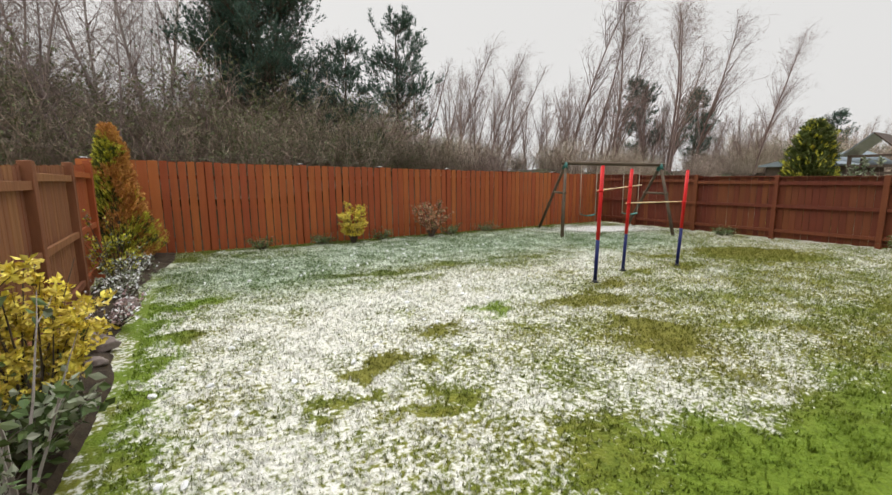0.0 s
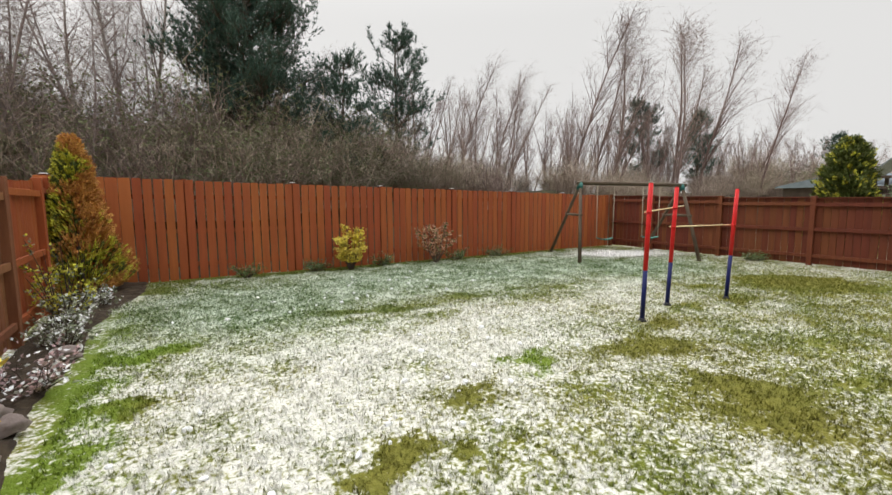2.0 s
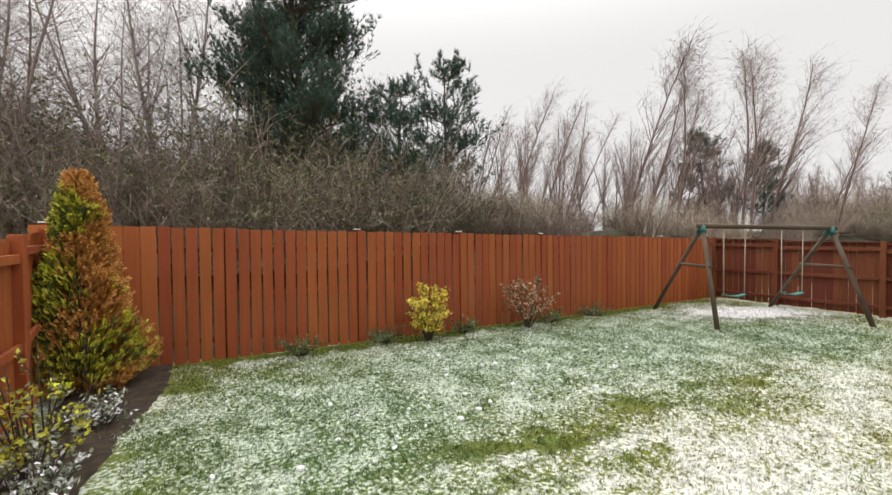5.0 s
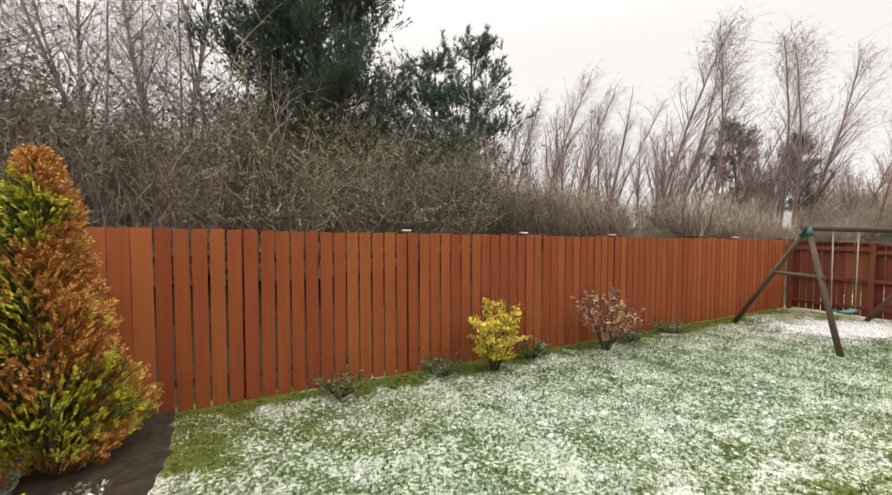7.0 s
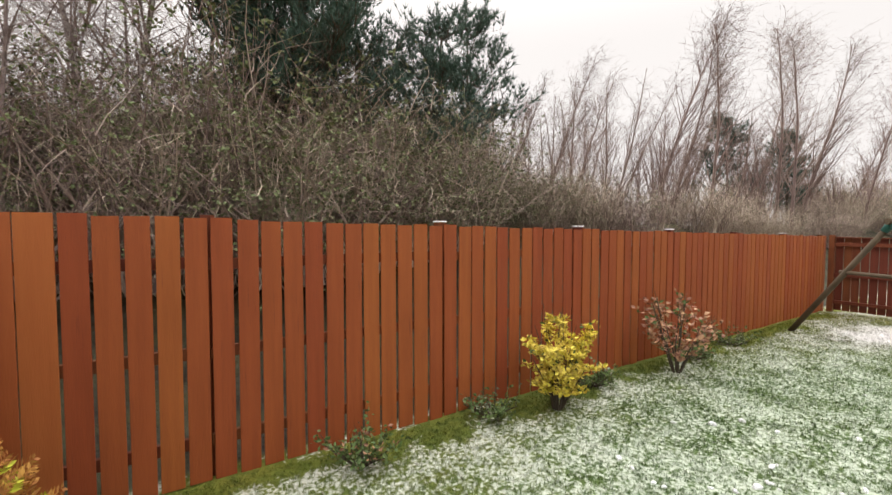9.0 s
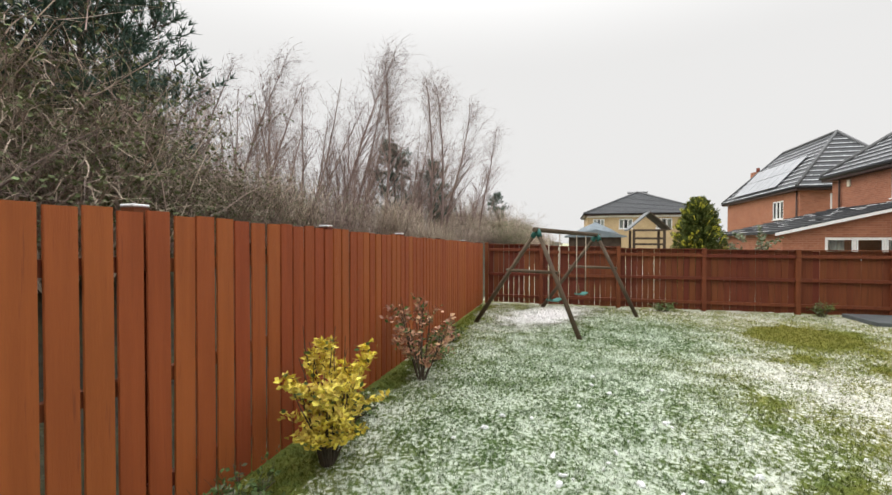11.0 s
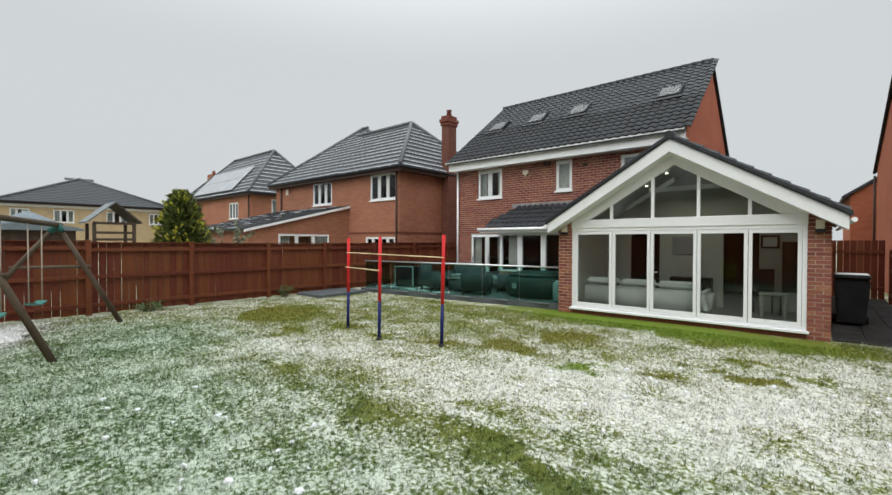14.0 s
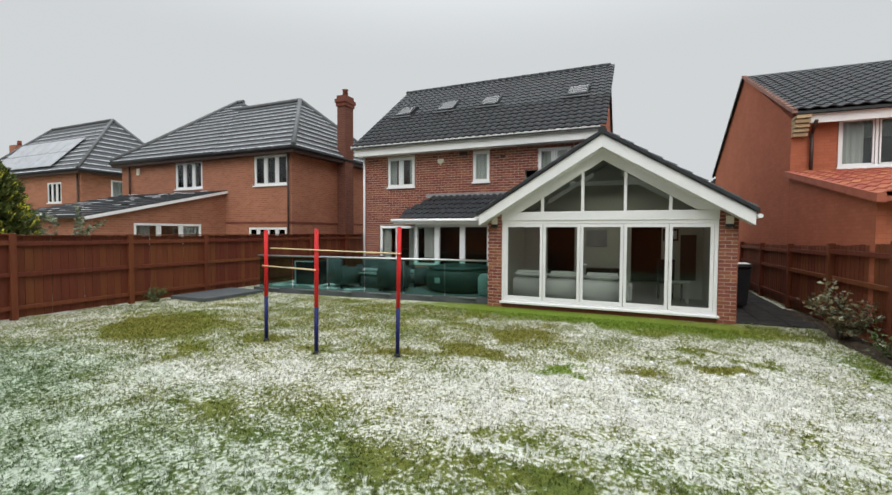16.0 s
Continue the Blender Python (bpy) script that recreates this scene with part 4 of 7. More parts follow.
for a, b in zip(cols, cols[1:]):
    bm.faces.new((a[0], b[0], b[1], a[1]))
part("curtain", bm, M["curtain"], bay_frame, "pale hanging curtain")
# dark sheet painting the unlit depth behind the bay
part("bay_back", one(box, 4.4, 7.5, -5.2, -5.1, 0, 2.5), M["room_gloom"], house)
bm = bmesh.new()
prism(bm, [(4.45, -1.88, 2.14), (4.45, HY, 2.14), (4.45, HY, 2.86)], (2.8, 0, 0))
part("bay_roof", bm, M["lead"], house)
rise = math.atan2(0.72, 1.02)
tiles = []
for j in range(5):
    for i in range(18):
        if 0.2 * i < 3.4 - 0.17 * j:
            tiles.append(pose(4.42 + 0.2 * (i + 1), -1.84, 2.17, 0, 0, 180) @ Matrix.Rotation(rise, 4, "X") @ pose(0, 0.25 * j, 0))
part("bay_tiles", join_tiles("bay_tiles", tiles, M["tile"], w=0.2, ln=0.31, wave=0.035), None, house, "wet charcoal pantiles over the bay", "stuff")
bm = bmesh.new()
rod(bm, (4.45, -1.8, 2.12), (8.05, -1.8, 2.12), 0.05)
box(bm, 4.45, 8.0, -1.87, -1.84, 2.02, 2.14)
box(bm, 4.45, 8.0, HY, -1.87, 2.04, 2.06)
part("bay_gutter", bm, M["upvc"], house)
part("flashing", one(box, 4.45, 7.4, HY, HY + 0.03, 2.86, 2.98), M["lead"], house)

# main roof
MR = slope_matrix(HX1 + 0.15, -2.42, 4.58, -6.3, 7.46, 180)
SL = math.hypot(3.88, 2.88)
bm = bmesh.new()
for s, ye in ((1, -2.42), (-1, -10.18)):
    prism(bm, [(HX0 - 0.06, ye, 4.5), (HX0 - 0.06, -6.3, 7.38), (HX0 - 0.06, -6.3, 7.45), (HX0 - 0.06, ye, 4.57)], (HX1 - HX0 + 0.2, 0, 0))
roof = part("roof", bm, M["tile"], house, "wet charcoal pantile roof")
SKY = [(9.0, 6.12), (7.34, 6.15), (5.76, 6.15), (2.92, 6.14)]
TILE = mesh_of("tile", tile_mesh(0.223, 0.33, 0.036), M["tile"])
count, rest = 0, []
for j in range(18):
    for i in range(36):
        m = MR @ pose(0.2222 * i, 0.268 * j + random.uniform(-0.004, 0.004), 0)
        c = m @ Vector((0.11, 0.13, 0))
        if any(abs(c.x - sx) < 0.34 and abs(c.z - sz) < 0.26 for sx, sz in SKY):
            continue
        if count < 300:
            part("tile", TILE, None, roof).matrix_world = m
            count += 1
        else:
            rest.append(m)
part("tiles", join_tiles("tiles", rest, M["tile"], w=0.223, ln=0.33, wave=0.036), None, roof, kind="stuff")
for k in range(26):
    bm = bmesh.new()
    rod(bm, (HX0 - 0.06 + 0.303 * k, -6.3, 7.45), (HX0 - 0.06 + 0.303 * k + 0.31, -6.3, 7.462), 0.1, sides=8)
    part("ridge_tile", bm, M["tile"], roof)
for sx, sz in SKY:
    yy = -2.42 - (sz - 4.58) / 2.88 * 3.88
    ms = Matrix.Translation((sx, yy, sz)) @ MR.to_3x3().to_4x4()
    bm = bmesh.new()
    for q in ((-0.31, 0.31, -0.38, -0.32), (-0.31, 0.31, 0.32, 0.38), (-0.31, -0.26, -0.32, 0.32), (0.26, 0.31, -0.32, 0.32)):
        box(bm, *q, 0.0, 0.11, ms)
    sk = part("rooflight", bm, M["tile"], house, "dark-framed rooflight with sky reflection painted as a pale sheet")
    part("pane", one(box, -0.27, 0.27, -0.33, 0.33, 0.104, 0.108, ms), M["pane"], sk).visible_shadow = False
    # white sheet under the glass, painting in the bright sky reflection
    part("blind", one(box, -0.27, 0.27, -0.33, 0.33, 0.085, 0.099, ms), M["upvc"], sk)
    part("apron", one(box, -0.4, 0.4, -0.56, -0.43, 0.06, 0.085, ms), M["tile"], sk)
bm = bmesh.new()
box(bm, HX0 - 0.05, HX1 + 0.12, -2.56, -2.53, 4.28, 4.56)
box(bm, HX0 - 0.05, HX1 + 0.12, HY, -2.56, 4.29, 4.31)
part("fascia", bm, M["fascia"], house, "white fascia board below the roof")
bm = bmesh.new()
rod(bm, (HX0 - 0.05, -2.47, 4.57), (HX1 + 0.2, -2.47, 4.57), 0.055, sides=10)
part("gutter", bm, M["upvc"], house, "white plastic gutter")
bm = bmesh.new()
rod(bm, (HX1 - 0.06, -2.5, 4.52), (HX1 - 0.06, HY + 0.06, 4.25), 0.035)
rod(bm, (HX1 - 0.06, HY + 0.06, 4.25), (HX1 - 0.06, HY + 0.06, 0.05), 0.035)
part("downpipe", bm, M["upvc"], house, "white plastic downpipe")
bm = one(box, -0.1, 0.1, 0, 0.07, -0.1, 0.1)
bmesh.ops.bevel(bm, geom=[e for e in bm.edges if abs(e.verts[0].co.y - e.verts[1].co.y) > 0.05 and e.verts[0].co.z < 0], offset=0.08, segments=3, affect="EDGES")
o = part("alarm_box", bm, M["cream"], house, "cream plastic burglar alarm box")
o.location = (6.88, HY, 3.97)
part("vent", one(box, 4.8, 4.94, HY, HY + 0.03, 3.98, 4.08), M["brown_pipe"], house)
bm = one(box, 6.0, 6.22, HY, HY + 0.1, 4.14, 4.24)
part("floodlight", bm, M["brown_pipe"], house)

# ---- conservatory extension ----
CY = -0.37
cons = thing("garden_room", "white-framed gabled garden room with brick piers", "conservatory")
for x0, x1 in ((4.13, 4.48), (-0.65, -0.32)):
    pier = part("pier", one(box, x0 + 0.012, x1 - 0.012, CY - 0.3, CY - 0.006, 0, 2.28), M["mortar"], cons, "red brick pier")
    z, row = 0.005, 0
    while z < 2.2:
        u = x0 - (0.1125 if row % 2 else 0)
        while u < x1 - 0.02:
            a, b = max(u, x0), min(u + 0.213, x1)
            if b - a > 0.03:
                bm = one(box, a, b, CY - 0.1, CY + random.uniform(-0.003, 0.003), z, z + 0.064)
                part("brick", bm, M["brick"], pier)
            u += 0.225
        z += 0.075
        row += 1
for xs, d in ((4.47, 1), (-0.64, -1)):
    bm = one(box, min(xs, xs - d * 0.25), max(xs, xs - d * 0.25), -2.9 if d > 0 else -8.0, CY - 0.3, 0, 2.2)
    part("side_wall", bm, M["brick_n"], cons)
part("rear_wall", one(box, -0.64, HX0, -8.0, -7.8, 0, 2.3), M["brick_n"], cons)
part("plinth", one(box, -0.32, 4.13, CY - 0.22, CY - 0.03, 0, 0.1), M["brick_band"], cons, "dark brick plinth")
bm = one(box, -0.36, 4.17, CY - 0.2, CY + 0.06, 0.1, 0.15)
soften(bm, 0.008)
part("threshold", bm, M["upvc"], cons, "white plastic sill")
fr = bmesh.new()
box(fr, -0.32, 4.13, CY - 0.12, CY - 0.02, 0.151, 0.2)
box(fr, -0.32, 4.13, CY - 0.12, CY - 0.02, 2.0, 2.07)
box(fr, -0.32, -0.25, CY - 0.12, CY - 0.02, 0.2, 2.0)
box(fr, 4.06, 4.13, CY - 0.12, CY - 0.02, 0.2, 2.0)
frame_ob = part("door_frame", fr, M["upvc"], cons, "white plastic frame of the folding doors")
cuts = [4.06, 3.16, 2.33, 1.43, 0.56, -0.25]
for k in range(5):
    b, a = cuts[k] - 0.006, cuts[k + 1] + 0.006
    bm = bmesh.new()
    for q in ((a, a + 0.06, 0.205, 1.995), (b - 0.06, b, 0.205, 1.995), (a + 0.06, b - 0.06, 0.205, 0.28), (a + 0.06, b - 0.06, 1.92, 1.995)):
        box(bm, q[0], q[1], CY - 0.1, CY - 0.03, q[2], q[3])
    leaf = part("door_leaf", bm, M["upvc"], cons, "white glazed folding door leaf")
    part("pane", one(box, a + 0.055, b - 0.055, CY - 0.07, CY - 0.06, 0.275, 1.925), M["pane"], leaf).visible_shadow = False
    if k == 2:
        bm = bmesh.new()
        box(bm, b - 0.05, b - 0.02, CY - 0.03, CY - 0.015, 0.98, 1.18)
        box(bm, b - 0.15, b - 0.02, CY - 0.005, CY + 0.015, 1.08, 1.1)
        box(bm, b - 0.045, b - 0.025, CY - 0.015, CY - 0.005, 1.08, 1.1)
        part("door_handle", bm, M["upvc"], leaf, "white lever handle")
bm = one(box, -0.33, 4.14, CY - 0.14, CY + 0.005, 2.07, 2.27)
soften(bm, 0.006)
part("transom", bm, M["fascia"], cons, "white beam above the folding doors")
GA, GL, GR, GB = (1.87, 3.38), 3.68, 0.06, 2.27
SLOPE = (3.38 - 2.27) / (3.68 - 1.87)


def gable_z(x, apex):
    return apex - SLOPE * abs(x - 1.87)


bm = bmesh.new()
for s in (1, -1):
    inner = 1.87 + s * 1.81
    pts = [(1.87, CY - 0.1, 3.38), (1.87, CY - 0.1, 3.8), (1.87 + s * 2.27, CY - 0.1, gable_z(1.87 + 2.27, 3.8)), (1.87 + s * 2.27, CY - 0.1, 2.275), (inner, CY - 0.1, 2.275)]
    prism(bm, pts, (0, 0.1, 0))
part("gable_panel", bm, M["fascia"], cons, "white gable boarding around the upper glass")
for u in (3.18, 2.29, 1.41, 0.54):
    part("mullion", one(box, u - 0.03, u + 0.03, CY - 0.1, CY - 0.02, 2.272, gable_z(u, 3.38) + 0.01), M["upvc"], cons)
us = [3.68, 3.21, 3.15, 2.32, 2.26, 1.44, 1.38, 0.57, 0.51, 0.06]
for a, b in zip(us[::2], us[1::2]):
    pts = [(a, CY - 0.07, 2.272), (b, CY - 0.07, 2.272), (b, CY - 0.07, gable_z(b, 3.38))] + ([(1.87, CY - 0.07, 3.38)] if b < 1.87 < a else []) + ([(a, CY - 0.07, gable_z(a, 3.38))] if gable_z(a, 3.38) > 2.275 else [])
    bm = bmesh.new()
    if gable_z(b, 3.38) < 2.275:
        pts.pop(2)
    prism(bm, pts, (0, 0.008, 0))
    part("gable_pane", bm, M["pane"], cons).visible_shadow = False
for s in (1, -1):
    e = 1.87 + s * 2.72
    bm = bmesh.new()
    prism(bm, [(1.87, 0.0, 3.6), (1.87, 0.0, 3.87), (e, 0.0, gable_z(e, 3.87)), (e, 0.0, gable_z(e, 3.62))], (0, -0.03, 0))
    part("bargeboard", bm, M["fascia"], cons, "white sloping bargeboard")
    bm = bmesh.new()
    prism(bm, [(1.87, -0.03, 3.6), (1.87, -0.03, 3.63), (e, -0.03, gable_z(e, 3.65)), (e, -0.03, gable_z(e, 3.62))], (0, CY + 0.03, 0))
    part("soffit", bm, M["fascia"], cons)
    bm = bmesh.new()
    e2 = 1.87 + s * 2.74
    back = -2.9 if s > 0 else -8.0
    prism(bm, [(1.87, 0.03, 3.86), (1.87, 0.03, 3.92), (e2, 0.03, gable_z(e2, 3.92)), (e2, 0.03, gable_z(e2, 3.86))], (0, back - 0.03, 0))
    rf = part("roof", bm, M["tile"], cons, "charcoal tiled roof")
    places = []
    ang = math.atan(SLOPE)
    for j in range(10):
        for i in range(int(abs(back) / 0.3)):
            turn = 90 if s > 0 else -90
            base = pose(1.87 + s * 2.72, 0.04 - (0.3 * i if s < 0 else 0.3 * (i + 1)) + (0 if s < 0 else 0), gable_z(1.87 + 2.72, 3.93), 0, 0, turn if s > 0 else turn)
            places.append(base @ Matrix.Rotation(ang, 4, "X") @ pose(0, 0.315 * j, 0))
    part("tiles", join_tiles("cons_tiles", places, M["tile"]), None, rf, kind="stuff")
    bm = bmesh.new()
    for k in range(12):
        a, b = 1.87 + s * 0.23 * k, 1.87 + s * (0.23 * k + 0.235)
        prism(bm, [(a, 0.0, gable_z(a, 3.875) + 0.02), (a, 0.0, gable_z(a, 3.875) + 0.07), (b, 0.0, gable_z(b, 3.875) + 0.085), (b, 0.0, gable_z(b, 3.875) + 0.0)], (0, 0.06, 0))
    part("verge", bm, M["tile"], cons, "charcoal verge tiles", "stuff")
    bm = bmesh.new()
    gz = gable_z(1.87 + 2.74, 3.8)
    rod(bm, (1.87 + s * 2.78, 0.04, gz), (1.87 + s * 2.78, back, gz), 0.042, sides=8)
    part("gutter", bm, M["upvc"], cons, "white plastic gutter")
bm = bmesh.new()
for k in range(26):
    rod(bm, (1.87, 0.06 - 0.31 * k, 3.93), (1.87, 0.06 - 0.31 * k - 0.32, 3.945), 0.09, sides=8)
part("ridge_tiles", bm, M["tile"], cons, kind="stuff")
for x in (4.3, -0.49):
    lamp = part("wall_lamp", one(box, x - 0.06, x + 0.06, CY + 0.004, CY + 0.1, 1.98, 2.14), M["cream"], cons, "cream and black outdoor wall lamp")
    part("lamp_base", one(box, x - 0.07, x + 0.07, CY + 0.004, CY + 0.12, 1.92, 1.98), M["black"], lamp)
room_light = new("downlight_glow", bpy.data.lights.new("downlight_glow", "AREA"))
room_light.data.energy, room_light.data.size, room_light.data.color = 6, 1.6, (1.0, 0.9, 0.76)
room_light.matrix_world = pose(1.87, -1.6, 2.85)
# room inside
part("inner_floor", one(box, -0.4, 4.22, -6.8, CY - 0.22, 0.02, 0.13), M["floor_in"], cons)
bm = bmesh.new()
wall_y(bm, -0.4, 4.22, -2.88, -2.8, 0.13, 2.25, [(2.75, 3.5, 0.1, 1.97), (0.58, 1.3, 0.1, 2.03)])
part("inner_wall", bm, M["wall_in"], cons)
bm = bmesh.new()
prism(bm, [(-0.4, -2.88, 2.25), (4.14, -2.88, 2.25), (1.87, -2.88, 3.66)], (0, 0.08, 0))
part("inner_gable", bm, M["wall_in"], cons)
# near-black sheet painting the unlit room beyond the doorways
part("inner_wall", one(box, -0.4, 4.22, -6.8, -6.7, 0.13, 3.0), M["dark_wood_gloom"], cons)
part("inner_wall", one(box, -0.4, -0.36, -4.5, CY - 0.3, 0.13, 2.3), M["wall_in"], cons)
part("inner_wall", one(box, 4.16, 4.22, -4.5, CY - 0.3, 0.13, 2.3), M["wall_in"], cons)
for s in (1, -1):
    bm = bmesh.new()
    e = 1.87 + s * 2.3
    prism(bm, [(1.87, -0.5, 3.68), (1.87, -0.5, 3.72), (e, -0.5, gable_z(e, 3.72)), (e, -0.5, gable_z(e, 3.68))], (0, -4.1, 0))
    part("inner_ceiling", bm, M["wall_in"], cons)
bm = bmesh.new()
box(bm, 1.0, 2.75, -1.9, -1.75, 2.98, 3.08)
prism(bm, [(3.3, -1.9, 2.55), (2.2, -1.9, 3.2), (2.2, -1.9, 3.3), (3.3, -1.9, 2.65)], (0, 0.12, 0))
prism(bm, [(0.44, -1.9, 2.55), (1.54, -1.9, 3.2), (1.54, -1.9, 3.3), (0.44, -1.9, 2.65)], (0, 0.12, 0))
part("beam", bm, M["upvc"], cons, "white ceiling beam")
for x in (1.35, 2.3, 1.0, 2.75):
    o = part("downlight", one(lathe, [(0.028, 0), (0.032, 0.02)], sides=12), lamp_in, cons)
    o.location = (x, -1.6, gable_z(x, 3.68) - 0.04)


def rounded_box(bm, x0, x1, y0, y1, z0, z1, r=0.06):
    b2 = one(box, x0, x1, y0, y1, z0, z1)
    bmesh.ops.bevel(b2, geom=b2.edges[:], offset=r, segments=3, affect="EDGES")
    for f in b2.faces:
        f.smooth = True
    me = bpy.data.meshes.new("tmp")
    b2.to_mesh(me)
    b2.free()
    bm.from_mesh(me)
    bpy.data.meshes.remove(me)


sofa = thing("sofa", "pale grey leather corner sofa with its back to the glass", "sofa")
part("base", one(rounded_box, 1.45, 3.95, -1.55, -0.8, 0.18, 0.5), M["sofa"], sofa)
part("back_panel", one(rounded_box, 1.42, 3.95, -0.86, -0.7, 0.17, 0.7, 0.04), M["sofa"], sofa)
for x0, x1 in ((1.48, 2.28), (2.29, 3.1), (3.11, 3.92)):
    part("backrest", one(rounded_box, x0, x1, -1.02, -0.68, 0.68, 0.87, 0.07), M["sofa"], sofa)
    part("seat", one(rounded_box, x0, x1, -1.6, -0.95, 0.42, 0.6), M["sofa"], sofa)
part("armrest", one(rounded_box, 1.25, 1.5, -1.6, -0.68, 0.2, 0.7, 0.09), M["sofa"], sofa)
for x in (1.4, 3.85):
    for y in (-1.5, -0.8):
        part("leg", one(box, x - 0.03, x + 0.03, y - 0.03, y + 0.03, 0.13, 0.2), M["dark_wood_gloom"], sofa)
pic = thing("framed_picture", "small black-framed picture on the cream wall", "picture")
bm = bmesh.new()
for q in ((0.2, 0.55, 1.6, 1.64), (0.2, 0.55, 1.86, 1.9), (0.2, 0.24, 1.64, 1.86), (0.51, 0.55, 1.64, 1.86)):
    box(bm, q[0], q[1], -2.8, -2.76, q[2], q[3])
part("frame", bm, M["black"], pic)
part("print", one(box, 0.24, 0.51, -2.8, -2.78, 1.64, 1.86), M["curtain"], pic)
tv = thing("wall_panel", "faint grey flat panel hung on the cream wall", "panel")
bm = one(box, 1.9, 2.44, -2.8, -2.77, 1.42, 1.87)
soften(bm, 0.008)
part("panel", bm, M["cushion"], tv)
mirror = thing("wall_mirror", "tall dark-framed panel hung against the wall", "mirror")
part("panel", one(box, -0.2, 0.15, -2.8, -2.75, 0.6, 1.75), M["dark_wood_gloom"], mirror)
side = thing("side_table", "pale side table holding a dark picture frame", "table")
bm = one(box, 0.0, 0.5, -2.2, -1.8, 0.6, 0.64)
part("tabletop", bm, M["wall_in"], side)
for x, y in ((0.03, -2.17), (0.43, -2.17), (0.03, -1.87), (0.43, -1.87)):
    part("leg", one(box, x, x + 0.05, y, y + 0.05, 0.13, 0.6), M["wall_in"], side)
chair = thing("dining_chair", "dark high-backed dining chair", "chair", at=(0.4, -2.35, 0.13), turn=25)
part("seat", one(box, -0.22, 0.22, -0.22, 0.22, 0.42, 0.47), M["black"], chair)
part("backrest", one(box, -0.22, 0.22, -0.22, -0.18, 0.47, 1.0), M["black"], chair)
for x in (-0.2, 0.17):
    for y in (-0.21, 0.18):
        part("leg", one(box, x, x + 0.03, y, y + 0.03, 0, 0.42), M["black"], chair)
board = thing("sideboard", "low dark sideboard with small ornaments", "sideboard")
part("body", one(box, 1.5, 2.4, -2.75, -2.4, 0.2, 0.85), M["dark_wood_gloom"], board)
for x in (1.55, 2.3):
    part("leg", one(box, x, x + 0.05, -2.7, -2.65, 0.13, 0.2), M["dark_wood_gloom"], board)


# ---- neighbouring houses ----
def hip_roof(house, x0, x1, y0, y1, ze, ridge, mat, snowy, course=0.33, label="grey tiled hipped roof", hips=(0, 1, 2, 3)):
    """Four slopes in stepped courses from the eaves rectangle to a ridge ((xa, xb), y, z); snow lies on the courses."""
    (xa, xb), yr, zr = ridge
    n = max(4, int(math.hypot(zr - ze, y1 - yr) / course))
    tv, tf, sv, sf = [], [], [], []

    def ring(s, lift):
        return [(x0 + (xa - x0) * s, y0 + (yr - y0) * s, ze + (zr - ze) * s + lift), (x1 + (xb - x1) * s, y0 + (yr - y0) * s, ze + (zr - ze) * s + lift),
                (x1 + (xb - x1) * s, y1 + (yr - y1) * s, ze + (zr - ze) * s + lift), (x0 + (xa - x0) * s, y1 + (yr - y1) * s, ze + (zr - ze) * s + lift)]
    for k in range(n):
        i0 = len(tv)
        tv += ring(k / n, 0.045) + ring((k + 1) / n, 0.0)
        for q in range(4):
            r = (q + 1) % 4
            tf.append((i0 + q, i0 + r, i0 + 4 + r, i0 + 4 + q))
            if k:
                tf.append((i0 - 4 + q, i0 - 4 + r, i0 + r, i0 + q))
            if snowy and k < n - 1:
                lo, hi = ring((k + snowy[0]) / n, 0.045 - 0.045 * snowy[0] + 0.012), ring((k + snowy[1]) / n, 0.045 - 0.045 * snowy[1] + 0.008)
                seg = 24
                for g in range(seg):
                    t0, t1 = g / seg + random.uniform(0, 0.004), (g + 1) / seg - random.uniform(0, 0.004)
                    lo0, lo1 = Vector(lo[q]).lerp(Vector(lo[r]), t0), Vector(lo[q]).lerp(Vector(lo[r]), t1)
                    hi0, hi1 = Vector(hi[q]).lerp(Vector(hi[r]), t0), Vector(hi[q]).lerp(Vector(hi[r]), t1)
                    w = random.uniform(0.75, 1.0)
                    i = len(sv)
                    sv += [tuple(lo0), tuple(lo1), tuple(lo1.lerp(hi1, w)), tuple(lo0.lerp(hi0, w))]
                    sf.append((i, i + 1, i + 2, i + 3))
    roof_ob = part("roof", raw_mesh("roof", tv, tf, mat), None, house, label)
    if snowy:
        part("roof_snow", raw_mesh("roof_snow", sv, sf, M["roof_frost"]), None, roof_ob, "thin snow lying along the tile courses", "stuff")
    bm = bmesh.new()
    top = ring(1, 0.05)
    for q, c in enumerate(ring(0, 0.05)):
        if q not in hips:
            continue
        rod(bm, c, top[q], 0.1, sides=6)
    rod(bm, (xa, yr, zr + 0.05), (xb, yr, zr + 0.05), 0.1, sides=6)
    part("hip_tiles", bm, M["hip"], roof_ob)
    bm = bmesh.new()
    for a, b in ((x0, x1),):
        box(bm, x0 + 0.02, x1 - 0.02, y1 - 0.05, y1 - 0.02, ze - 0.2, ze - 0.02)
        box(bm, x0 + 0.02, x0 + 0.05, y0, y1 - 0.05, ze - 0.2, ze - 0.02)
    box(bm, x0 + 0.05, x1 - 0.02, y0, y1 - 0.05, ze - 0.2, ze - 0.18)
    part("fascia", bm, M["brown_pipe"], house)
    bm = bmesh.new()
    rod(bm, (x0 - 0.03, y1 + 0.03, ze - 0.04), (x1, y1 + 0.03, ze - 0.04), 0.055, sides=6)
    rod(bm, (x0 - 0.03, y1 + 0.03, ze - 0.04), (x0 - 0.03, y0, ze - 0.04), 0.055, sides=6)
    part("gutter", bm, M["black"], house, "black plastic gutter")
    return roof_ob


